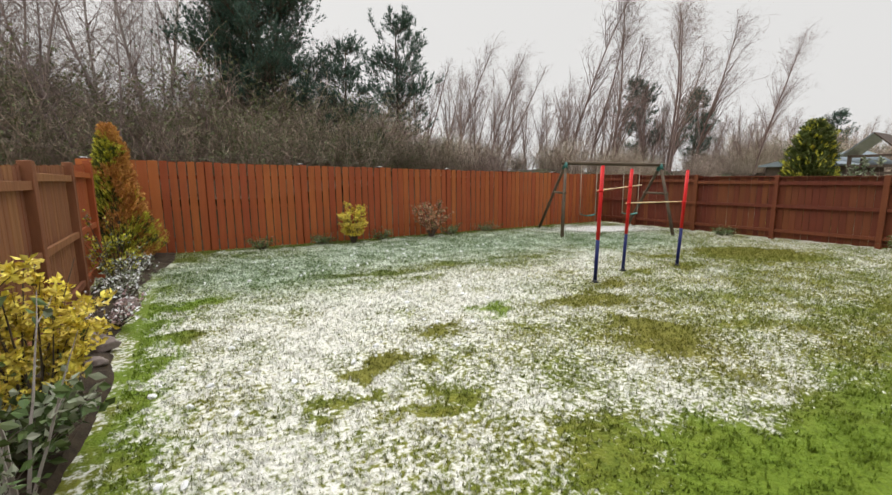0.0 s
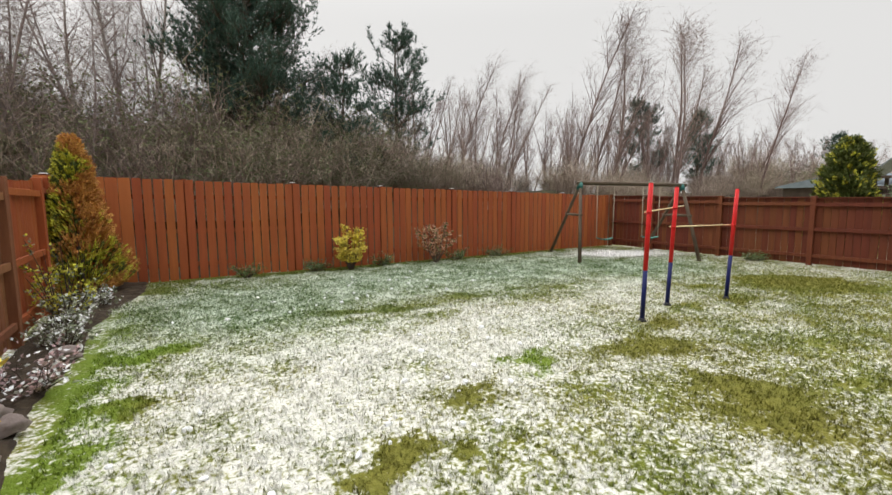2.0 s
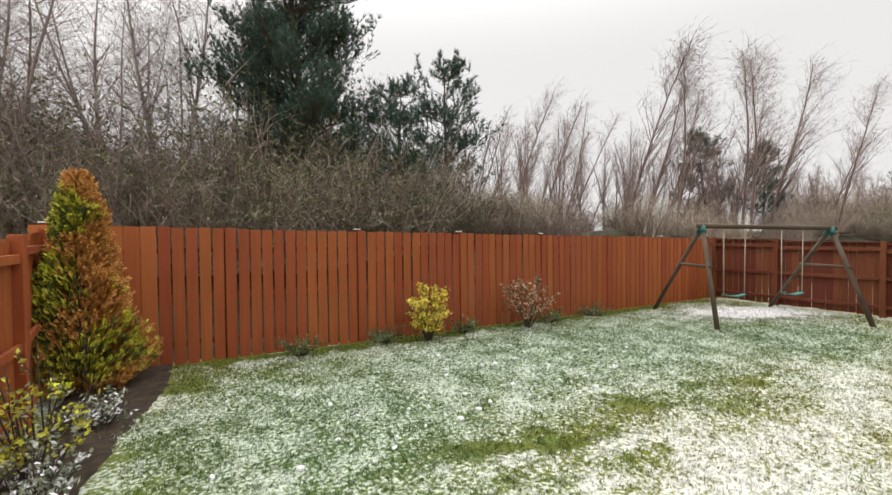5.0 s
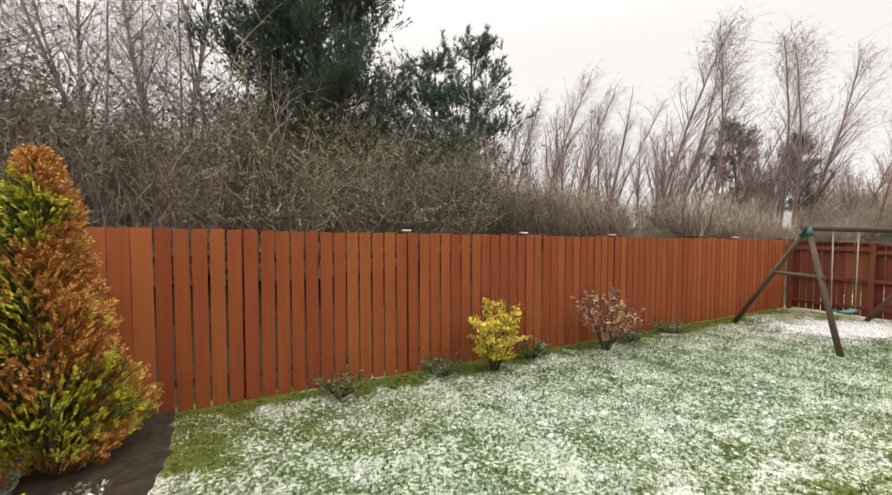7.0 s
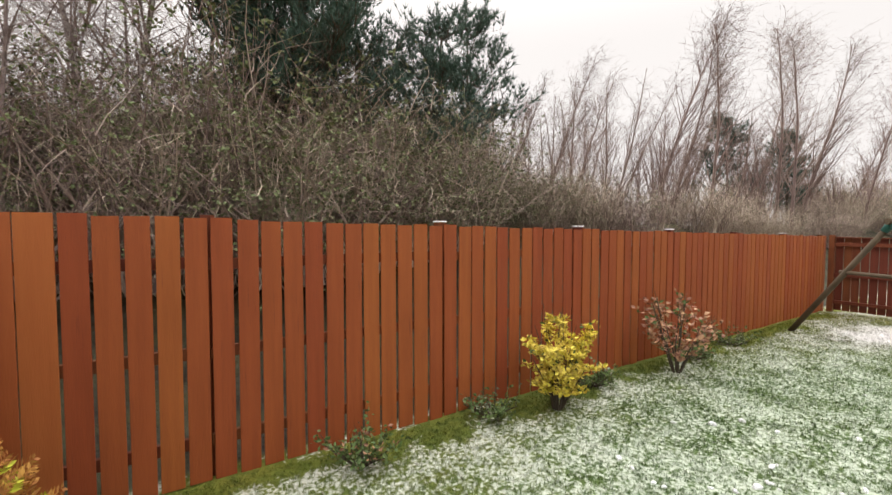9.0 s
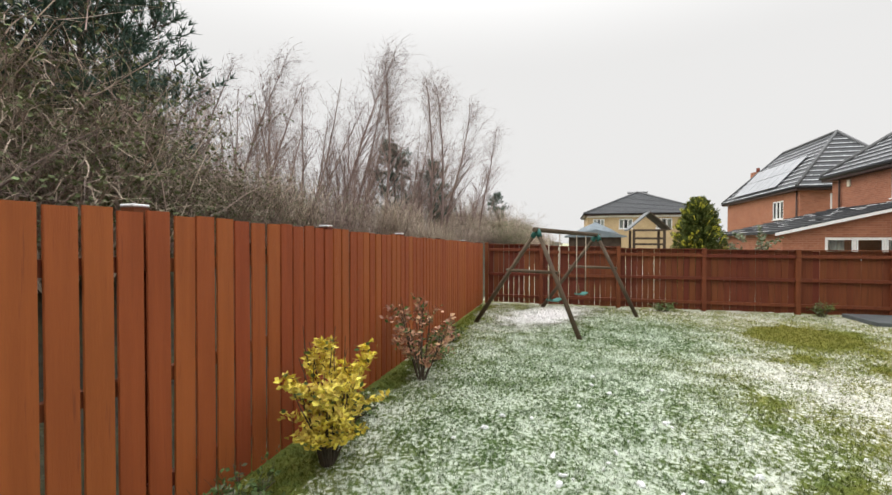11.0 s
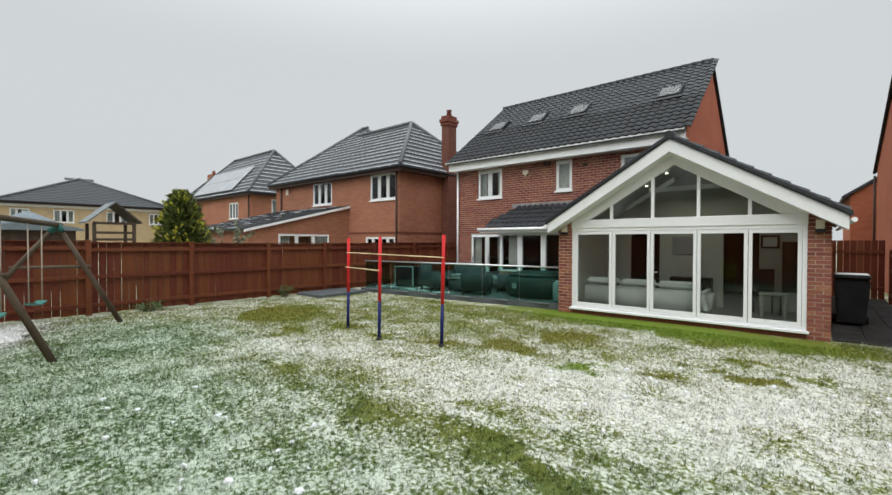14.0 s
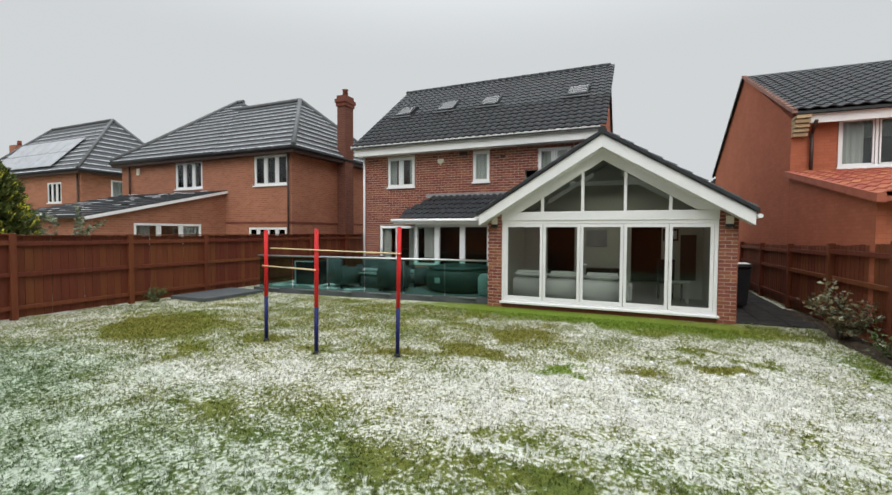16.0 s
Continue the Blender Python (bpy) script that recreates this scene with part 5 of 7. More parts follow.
# next-door house: brick, hipped roof with snow lines
nb = thing("neighbour_house", "brick neighbour house with snow-lined hipped roof", "house")
nb.scale.z = 1.045
nx0, nx1, ny0, ny1 = 13.4, 24.0, -10.5, -3.3
holes = [(13.57, 15.36, 3.46, 4.6), (18.38, 20.13, 3.47, 4.62), (13.67, 15.7, 0.1, 1.87)]
bm = bmesh.new()
wall_y(bm, nx0, nx1, ny1 - 0.25, ny1, 0, 4.7, holes)
part("wall", bm, M["brick_n"], nb)
for q in ((nx0, nx0 + 0.25, ny0, ny1 - 0.25), (nx0 + 0.25, nx1, ny0, ny0 + 0.25), (nx1 - 0.25, nx1, ny0 + 0.25, ny1 - 0.25)):
    part("wall", one(box, *q, 0, 4.7), M["brick_n"], nb)
# dark backing that paints the gloom behind the neighbour's windows
part("inner_wall", one(box, nx0 + 0.3, nx1 - 0.3, -6.0, -5.9, 0, 4.8), M["room_gloom"], nb)
part("inner_floor", one(box, nx0 + 0.3, nx1 - 0.3, -5.9, ny1 - 0.3, 2.4, 2.6), M["wall_in"], nb)
bm = one(box, nx0 - 0.02, 17.0, ny1, ny1 + 0.02, 2.0, 2.08)
box(bm, nx0 - 0.02, nx0, ny0, ny1, 2.0, 2.08)
part("band_course", bm, M["brick_band"], nb)
window(nb, "window", "y", ny1, 13.58, 15.35, 3.46, 4.59, (0.33, 0.66), 1, "blind")
window(nb, "window", "y", ny1, 18.39, 20.12, 3.47, 4.61, (0.33, 0.66), 1, "pair")
window(nb, "french_door", "y", ny1, 13.68, 15.69, 0.1, 1.86, (0.25, 0.5, 0.75), 1, "pair", False)
hip_roof(nb, 13.0, 24.3, -10.4, -2.98, 4.78, ((15.85, 20.2), -6.5, 7.6), M["slate"], (0.1, 0.34), 0.36, hips=(0, 3))
hip_roof(nb, 17.3, 24.32, -11.5, -2.97, 4.8, ((20.35, 20.8), -7.24, 8.22), M["slate"], (0.1, 0.34), 0.36, hips=(1, 2))
bm = bmesh.new()
rod(bm, (13.5, ny1 + 0.08, 4.8), (13.5, ny1 + 0.08, 0), 0.04)
part("downpipe", bm, M["brown_pipe"], nb, "dark brown downpipe")
bm = bmesh.new()
rod(bm, (23.3, ny1 + 0.08, 4.8), (23.3, ny1 + 0.08, 2.5), 0.04)
part("downpipe", bm, M["brown_pipe"], nb, "dark brown downpipe")
chim = part("chimney", one(box, 12.97, 13.39, -6.7, -6.1, 0, 7.0), M["brick_dark"], nb, "tall red brick chimney stack")
bm = one(box, 12.93, 13.43, -6.75, -6.05, 7.0, 7.15)
box(bm, 12.9, 13.46, -6.8, -6.0, 7.15, 7.3)
box(bm, 12.95, 13.41, -6.72, -6.08, 7.3, 7.45)
part("chimney_cap", bm, M["brick_band"], chim)
part("chimney_pot", one(lathe, [(0.13, 0), (0.11, 0.25), (0.14, 0.3)], (13.18, -6.4, 7.45), 12), M["brick_band"], chim)
part("alarm_box", one(box, 22.6, 22.8, ny1, ny1 + 0.06, 4.2, 4.5), M["cream"], nb)
# its single-storey lean-to
ex0, ex1, ey = 17.0, 23.5, 1.6
bm = bmesh.new()
hz = [(-2.2, 0.35, 1.25, 1.98)]
wall_x(bm, ex0, ex0 + 0.25, ny1, ey, 0, 2.1, hz)
part("leanto_wall", bm, M["brick_n"], nb)
part("leanto_gable", one(prism, [(ex0, ey, 2.1), (ex0, ny1, 2.1), (ex0, ny1, 3.22)], (0.25, 0, 0)), M["brick_n"], nb)
part("leanto_wall", one(box, ex0 + 0.25, ex1, ey - 0.25, ey, 0, 2.1), M["brick_n"], nb)
window(nb, "window", "x", ex0, -2.19, 0.34, 1.25, 1.97, (0.33, 0.66), -1, "pair")
nrow = 12
prof = []
for k in range(nrow):
    ya, za = ey + 0.25 - (ey + 0.25 - ny1) * k / nrow, 2.12 + 1.2 * k / nrow
    prof += [(ex0 - 0.12, ya, za + 0.02), (ex0 - 0.12, ya, za + 0.065)]
prof += [(ex0 - 0.12, ny1, 3.34), (ex0 - 0.12, ny1, 3.28), (ex0 - 0.12, ey + 0.25, 2.08)]
bm = one(prism, prof, (ex1 - ex0 + 0.2, 0, 0))
lt = part("leanto_roof", bm, M["tile"], nb, "dark lean-to roof with patches of snow")
bm = bmesh.new()
for k in range(nrow):
    for _ in range(3):
        s0 = k / nrow
        xa = random.uniform(ex0 + 0.4, ex1 - 1.0)
        w = random.uniform(0.3, 1.3)
        ya, za = ey + 0.25 - (ey + 0.25 - ny1) * (s0 + 0.01), 2.12 + 1.2 * s0 + 0.075
        box(bm, xa, xa + w, ya - 0.13, ya, za - 0.01, za + 0.012)
part("roof_snow", bm, M["snow"], lt, "patchy thin snow", "stuff")
bm = bmesh.new()
prism(bm, [(ex0 - 0.15, ey + 0.27, 2.02), (ex0 - 0.15, ey + 0.27, 2.12), (ex0 - 0.15, ny1, 3.32), (ex0 - 0.15, ny1, 3.22)], (0.03, 0, 0))
part("verge_board", bm, M["fascia"], nb, "white verge board")

# second neighbour with solar panels
nb2 = thing("second_neighbour_house", "brick house with solar panels on a grey hipped roof", "house")
nb2.scale.z = 1.05
bm = bmesh.new()
wall_y(bm, 31.3, 43.8, -5.45, -5.2, 0, 5.0, [(33.4, 35.0, 3.3, 4.5)])
part("wall", bm, M["brick_n"], nb2)
bm = bmesh.new()
wall_x(bm, 31.3, 31.55, -12.0, -5.45, 0, 5.0, [(-7.6, -6.8, 3.2, 4.7)])
part("wall", bm, M["brick_n"], nb2)
# dark backing, room gloom put into its colour
part("inner_wall", one(box, 31.6, 43.8, -9.0, -8.9, 0, 4.9), M["room_gloom"], nb2)
window(nb2, "window", "y", -5.2, 33.42, 34.98, 3.3, 4.5, (0.33, 0.66), 1, "pair")
window(nb2, "window", "x", 31.3, -7.58, -6.82, 3.2, 4.7, (), -1, "blind")
hip_roof(nb2, 30.9, 44.2, -11.8, -4.85, 5.1, ((33.7, 41.0), -8.3, 8.75), M["slate"], (0.1, 0.34), 0.4)
bm = bmesh.new()
rod(bm, (31.5, -5.12, 4.9), (31.5, -5.12, 0), 0.05)
part("downpipe", bm, M["brown_pipe"], nb2)
ms = pose(34.0, -5.0, 5.3, 0, 0, 0) @ Matrix.Rotation(math.atan2(3.65, -3.45), 4, "X")
for i in range(6):
    for j in range(2):
        part("solar_panel", one(box, 0.05 + 1.3 * i, 1.3 + 1.3 * i, 0.1 + 1.4 * j, 1.45 + 1.4 * j, -0.12, -0.08, ms), M["solar"], nb2, "solar panel dusted with snow")
ch2 = part("chimney", one(box, 45.5, 46.4, -8.8, -7.9, 0, 8.0), M["brick_n"], nb2, "brick chimney stack")
part("chimney_pot", one(lathe, [(0.16, 0), (0.13, 0.4)], (45.95, -8.35, 8.0), 10), M["brick_band"], ch2)

# far buff house over the end fence
far = thing("far_house", "buff brick house with grey hipped roof far behind the fence", "house", at=(0, 0, 0.1))
far.scale.z = 1.06
fx = 50.0
fw = [(4.8, 6.0), (1.9, 3.3), (-2.0, -0.4), (-5.0, -3.8)]
bm = bmesh.new()
wall_x(bm, fx, fx + 0.3, -5.3, 6.6, -1, 4.6, [(a, b, 3.05, 4.1) for a, b in fw])
part("wall", bm, M["brick_y"], far)
part("wall", one(box, fx + 0.3, fx + 9, 6.3, 6.6, -1, 4.6), M["brick_y"], far)
part("wall", one(box, fx + 0.3, fx + 9, -5.3, -5.0, -1, 4.6), M["brick_y"], far)
# backing wall painted with the dimness of the far rooms
part("inner_wall", one(box, fx + 3, fx + 3.1, -5.0, 6.3, -1, 4.5), M["room_gloom"], far)
for a, b in fw:
    window(far, "window", "x", fx, a, b, 3.05, 4.1, (0.33, 0.66), -1, "pair")
bm = bmesh.new()
box(bm, fx - 0.05, fx, -5.3, 6.6, 4.25, 4.45)
part("band_course", bm, M["fascia"], far)
hip_roof(far, fx - 0.4, fx + 9.4, -5.7, 7.0, 4.65, ((fx + 4.4, fx + 4.6), 0.8, 7.2), M["slate"], None, 0.4)
bm = bmesh.new()
rod(bm, (fx + 4.5, -0.3, 7.2), (fx + 4.5, 1.9, 7.2), 0.12)
part("ridge", bm, M["lead"], far)

# house on the other side: bare brick gable, pantile roof and red lean-to
rt = thing("gable_house", "orange-red brick house with a plain gable end", "house", at=(-2.36, -3.95, 0), turn=0.6)
bm = bmesh.new()
prism(bm, [(0, 0, 0), (0, 0, 4.7), (0, -5.2, 7.4), (0, -10.6, 4.7), (0, -10.6, 0)], (-0.25, 0, 0))
part("gable_wall", bm, M["brick_r"], rt, "large plain brick gable wall")
bm = bmesh.new()
wall_y(bm, -9, -0.25, -0.25, 0, 0, 4.75, [(-3.1, -0.93, 3.42, 4.62)])
part("wall", bm, M["brick_r"], rt)
# dark backing in place of the unlit room
part("inner_wall", one(box, -9, -0.3, -3, -2.9, 0, 4.6), M["room_gloom"], rt)
wr = window(rt, "window", "y", 0, -3.08, -0.95, 3.42, 4.61, (0.33, 0.66), 1, "pair")
bm = bmesh.new()
prism(bm, [(0.08, 0.4, 4.72), (0.08, -5.2, 7.4), (0.08, -5.2, 7.46), (0.08, 0.4, 4.78)], (-9.5, 0, 0))
prism(bm, [(0.08, -10.95, 4.55), (0.08, -5.2, 7.4), (0.08, -5.2, 7.46), (0.08, -10.95, 4.61)], (-9.5, 0, 0))
rr = part("roof", bm, M["tile"], rt, "charcoal pantile roof")
mr = slope_matrix(0.08, 0.42, 4.8, -5.2, 7.47, 180)
part("tiles", join_tiles("tiles", [mr @ pose(0.3 * i, 0.325 * j, 0) for i in range(30) for j in range(18)], M["tile"]), None, rr, kind="stuff")
bm = bmesh.new()
for k in range(20):
    s0, s1 = k / 20, (k + 1) / 20
    ya, yb, za, zb = 0.42 - 5.62 * s0, 0.42 - 5.62 * s1, 4.74 + 2.68 * s0, 4.74 + 2.68 * s1
    prism(bm, [(0.0, ya, za), (0.0, ya, za + 0.12), (0.0, yb - 0.02, zb + 0.08), (0.0, yb - 0.02, zb)], (0.1, 0, 0))
part("verge", bm, M["verge"], rt, "pinkish verge tiles along the gable", "stuff")
bm = bmesh.new()
prism(bm, [(0.02, -10.95, 4.5), (0.02, -5.2, 7.36), (0.02, -5.2, 7.46), (0.02, -10.95, 4.6)], (0.08, 0, 0))
part("verge_board", bm, M["black"], rt)
part("fascia", one(box, -9, -0.28, 0.25, 0.28, 4.5, 4.72), M["fascia"], rt)
bm = bmesh.new()
for k in range(5):
    box(bm, -0.3 + 0.0, 0.0, 0.002, 0.38 - 0.06 * k, 4.62 - 0.1 * k, 4.7 - 0.1 * k)
part("corbel", bm, M["brick_y"], rt, "stepped buff brick corbel", "stuff")
bm = bmesh.new()
rod(bm, (-0.4, 0.34, 4.55), (-0.4, 0.08, 4.3), 0.04)
rod(bm, (-0.4, 0.08, 4.3), (-0.4, 0.08, 3.25), 0.04)
part("downpipe", bm, M["brown_pipe"], rt)
part("downpipe", one(rod, (0.06, -10.7, 4.4), (0.06, -10.7, 0.5), 0.04), M["brown_pipe"], rt)
bm = bmesh.new()
prism(bm, [(0, 0.01, 0), (0, 4.3, 0), (0, 4.3, 2.35), (0, 0.01, 3.2)], (-0.25, 0, 0))
box(bm, -9, -0.25, 4.05, 4.3, 0, 2.35)
part("leanto_wall", bm, M["brick_r"], rt)
mr2 = slope_matrix(0.1, 4.6, 2.42, 0, 3.34, 180)
lr = part("leanto_roof", one(prism, [(0.06, 4.55, 2.32), (0.06, 0.01, 3.22), (0.06, 0.01, 3.3), (0.06, 4.55, 2.4)], (-9, 0, 0)), M["tile_red"], rt, "red pantile lean-to roof")
part("tiles", join_tiles("red_tiles", [mr2 @ pose(0.3 * i, 0.33 * j, 0) for i in range(29) for j in range(14)], M["tile_red"]), None, lr, kind="stuff")
bm = bmesh.new()
prism(bm, [(0.0, 4.6, 2.3), (0.0, 4.6, 2.44), (0.0, 0.01, 3.38), (0.0, 0.01, 3.24)], (0.12, 0, 0))
part("leanto_verge", bm, M["tile_red"], rt)
part("leanto_fascia", one(box, -9, -0.2, 4.5, 4.56, 2.2, 2.38), M["fascia"], rt)

rear = thing("rear_house", "brick house beyond the side passage", "house")
bm = bmesh.new()
prism(bm, [(-1.55, -16, 0), (-1.55, -16, 3.8), (-5.0, -16, 6.2), (-8.5, -16, 3.8), (-8.5, -16, 0)], (0, -7, 0))
part("wall", bm, M["brick_r"], rear)
for sg in (1, -1):
    bm = bmesh.new()
    xe = -5.02 + sg * 3.75
    prism(bm, [(-5.02, -15.8, 6.24), (-5.02, -15.8, 6.36), (xe, -15.8, 3.75), (xe, -15.8, 3.63)], (0, -7.4, 0))
    part("roof_slope", bm, M["tile"], rear)
gate = thing("passage_gate", "dark boarded gate closing the side passage", "gate", kind="structure")
for k in range(8):
    lay_board(gate, BOARD["b"], -1.93 + 0.155 * k, -8.62, 0.03, 1.8, 0)
for z in (0.3, 1.4):
    part("rail", one(box, -2.0, -0.7, -8.6, -8.56, z, z + 0.09), M["fence_dark"], gate)

# ---- next garden: play tower, shed, summerhouse roofs ----
tower = thing("play_tower", "dark timber play tower with a pitched roof", "play tower", at=(20.0, 5.5, 0))
for x in (-0.6, 0.6):
    for y in (-0.6, 0.6):
        part("post", one(box, x - 0.05, x + 0.05, y - 0.05, y + 0.05, 0, 2.4), M["play_wood"], tower)
part("platform", one(box, -0.65, 0.65, -0.65, 0.65, 1.3, 1.36), M["play_wood"], tower)
for z in (1.75, 2.0, 2.35):
    part("rail", one(box, -0.66, -0.6, -0.65, 0.65, z, z + 0.09), M["play_wood"], tower)
for s in (1, -1):
    bm = bmesh.new()
    prism(bm, [(-0.75, 0, 3.15), (-0.75, s * 0.8, 2.4), (-0.75, s * 0.84, 2.44), (-0.75, 0, 3.2)], (1.5, 0, 0))
    part("roof_panel", bm, M["deck"] if s > 0 else M["play_wood"], tower)
shed = thing("garden_shed", "grey-blue felt roofed garden shed beyond the fence", "shed", at=(19.5, 7.6, 0))
part("wall", one(box, 0, 2.2, -1.0, 1.2, 0, 2.1), M["play_wood"], shed)
bm = bmesh.new()
prism(bm, [(-0.2, -1.2, 2.1), (-0.2, 1.4, 2.1), (-0.2, 1.4, 2.16), (-0.2, 0.1, 2.45), (-0.2, -1.2, 2.16)], (2.6, 0, 0))
part("roof", bm, M["shed_blue"], shed)
pav = thing("summerhouse", "summerhouse with a low grey pointed roof", "summerhouse", at=(24.0, 7.4, 0))
part("wall", one(lathe, [(1.0, 0), (1.0, 2.2)], sides=8), M["play_wood"], pav)
part("roof", one(lathe, [(1.5, 2.15), (0.8, 2.6), (0.05, 2.95)], sides=8), M["shed_blue"], pav)

# ---- deck and what stands on it ----
deck = thing("deck", "wet grey timber deck with a dark edge", "deck")


def deck_front(x):
    return -0.6 + (x - 4.48) * 0.123


n = 0
y = -2.85
db = one(box, 0, 1, 0, 0.135, 0, 0.025)
db = mesh_of("deck_board", db, M["deck"])
while y < 0.25:
    xs = 4.5 if y < -0.65 else 4.48 + (y + 0.62) / 0.123
    xs = max(4.5, xs)
    if xs < 11.3:
        o = part("deck_board", db, None, deck)
        o.matrix_world = pose(xs, y, 0.125) @ Matrix.Diagonal((11.5 - xs, 1, 1, 1))
    y += 0.142
bm = bmesh.new()
prism(bm, [(4.5, deck_front(4.5) - 0.02, 0.0), (11.5, deck_front(11.5) - 0.02, 0.0), (11.5, deck_front(11.5) + 0.03, 0.0), (4.5, deck_front(4.5) + 0.03, 0.0)], (0, 0, 0.155))
part("edge_board", bm, M["deck_dark"], deck)
part("deck_base", one(box, 4.5, 11.5, -2.85, -0.7, 0.0, 0.12), M["deck_dark"], deck)
snowpatch = bmesh.new()
for _ in range(60):
    x, y = random.uniform(8.2, 11.3), random.uniform(-1.6, -0.3)
    w = random.uniform(0.1, 0.45)
    box(snowpatch, x, x + w, y, y + 0.12, 0.151, 0.158)
part("deck_snow", snowpatch, M["snow"], deck, "melting snow on the boards", "stuff")
step = thing("low_planter_edge", "low dark grey timber edging by the fence", "edging")
bm = one(box, 11.0, 12.3, 0.4, 2.25, 0, 0.1)
soften(bm, 0.01)
part("frame", bm, M["deck_dark"], step)
bal = thing("glass_balustrade", "green-tinted glass balustrade with a steel handrail", "balustrade")
nseg = 6
for k in range(nseg):
    xa, xb = 4.55 + k * 1.13, 4.55 + (k + 1) * 1.13 - 0.04
    bm = bmesh.new()
    prism(bm, [(xa, deck_front(xa) - 0.005, 0.16), (xb, deck_front(xb) - 0.005, 0.16), (xb, deck_front(xb) + 0.007, 0.16), (xa, deck_front(xa) + 0.007, 0.16)], (0, 0, 0.9))
    part("pane", bm, M["pane_green"], bal).visible_shadow = False
bm = bmesh.new()
rod(bm, (4.5, deck_front(4.5), 1.08), (11.35, deck_front(11.35), 1.08), 0.024)
part("handrail", bm, M["steel"], bal, "slim steel handrail")

tubt = thing("hot_tub", "round dark covered inflatable hot tub on the deck", "hot tub", at=(5.75, -1.75, 0.15))
part("body", one(lathe, [(0.82, 0.0), (0.95, 0.08), (0.99, 0.3), (0.95, 0.55), (0.82, 0.64)], sides=32), M["tub"], tubt)
part("cover", one(lathe, [(0.9, 0.62), (0.9, 0.66), (0.6, 0.72), (0.05, 0.73)], sides=32), M["tub"], tubt)
part("badge", one(box, 0.2, 0.34, 0.96, 0.985, 0.28, 0.42), M["tub_grey"], tubt)
pump = thing("tub_pump", "pale grey hot tub pump unit", "pump", at=(4.75, -1.1, 0.15))
part("body", one(lathe, [(0.2, 0), (0.23, 0.05), (0.23, 0.45), (0.15, 0.55)], sides=20), M["tub_grey"], pump)


def garden_chair(at, turn):
    c = thing("garden_armchair", "dark woven rattan garden armchair with grey cushion", "armchair", "rattan seats on the deck", at=at, turn=turn)
    part("seat", one(rounded_box, -0.38, 0.38, -0.36, 0.36, 0.12, 0.38, 0.03), M["rattan"], c)
    part("backrest", one(rounded_box, -0.38, 0.38, -0.42, -0.3, 0.12, 0.85, 0.03), M["rattan"], c)
    for s in (-0.42, 0.32):
        part("armrest", one(rounded_box, s, s + 0.1, -0.4, 0.36, 0.1, 0.6, 0.03), M["rattan"], c)
    part("cushion", one(rounded_box, -0.3, 0.3, -0.28, 0.32, 0.38, 0.48, 0.04), M["cushion"], c)
    for x in (-0.36, 0.32):
        for y in (-0.36, 0.3):
            part("leg", one(box, x, x + 0.04, y, y + 0.04, 0, 0.12), M["black"], c)
    return c


c0 = garden_chair((9.15, -0.95, 0.15), 160)
for at, tn in (((7.45, -0.95, 0.15), 200), ((8.9, -2.0, 0.15), 20), ((7.35, -2.05, 0.15), -20)):
    copy_thing(c0, pose(*at, 0, 0, tn))
table = thing("coffee_table", "low dark rattan coffee table with a glass top", "table", at=(8.2, -1.2, 0.15))
part("tabletop", one(box, -0.45, 0.45, -0.3, 0.3, 0.4, 0.43), M["steel"], table)
part("base", one(rounded_box, -0.4, 0.4, -0.26, 0.26, 0.0, 0.4, 0.03), M["rattan"], table)
cube = thing("black_cube_planter", "black open-fronted box with a pale frame", "box", at=(10.35, -0.75, 0.15), turn=8)
part("body", one(box, -0.38, 0.38, -0.6, 0.1, 0.02, 0.72), M["black"], cube)
bm = bmesh.new()
for q in ((-0.4, 0.4, 0.0, 0.03), (-0.4, 0.4, 0.71, 0.74), (-0.4, -0.37, 0.03, 0.71), (0.37, 0.4, 0.03, 0.71)):
    box(bm, q[0], q[1], 0.1, 0.13, q[2], q[3])
part("frame", bm, M["tub_grey"], cube)
bin_ = thing("wheelie_bin", "black wheeled bin with a snow-dusted lid in the passage", "bin", at=(-1.0, -2.6, 0.03))
bm = bmesh.new()
prism(bm, [(-0.21, -0.22, 0.05), (0.21, -0.22, 0.05), (0.21, 0.24, 0.05), (-0.21, 0.24, 0.05)], (0, 0, 0.9))
for v in bm.verts:
    if v.co.z > 0.5:
        v.co.x, v.co.y = v.co.x * 1.32, v.co.y * 1.3
soften(bm, 0.03, 2)
part("body", bm, M["black"], bin_)
part("lid", one(rounded_box, -0.3, 0.3, -0.32, 0.36, 0.95, 1.05, 0.04), M["black"], bin_)
part("lid_snow", one(rounded_box, -0.26, 0.26, -0.25, 0.3, 1.045, 1.065, 0.008), M["snow"], bin_)
for s in (-0.25, 0.25):
    bm = bmesh.new()
    rod(bm, (s - 0.03, -0.25, 0.09), (s + 0.03, -0.25, 0.09), 0.09, sides=14)
    part("wheel", bm, M["black"], bin_)

# ---- jumping poles ----
POLES = [((4.3, 4.3), (4.297, 4.25, 1.85), 0.7), ((5.45, 4.67), (5.48, 4.62, 1.82), 0.68), ((6.69, 4.42), (6.73, 4.37, 1.8), 0.73)]
stand = []
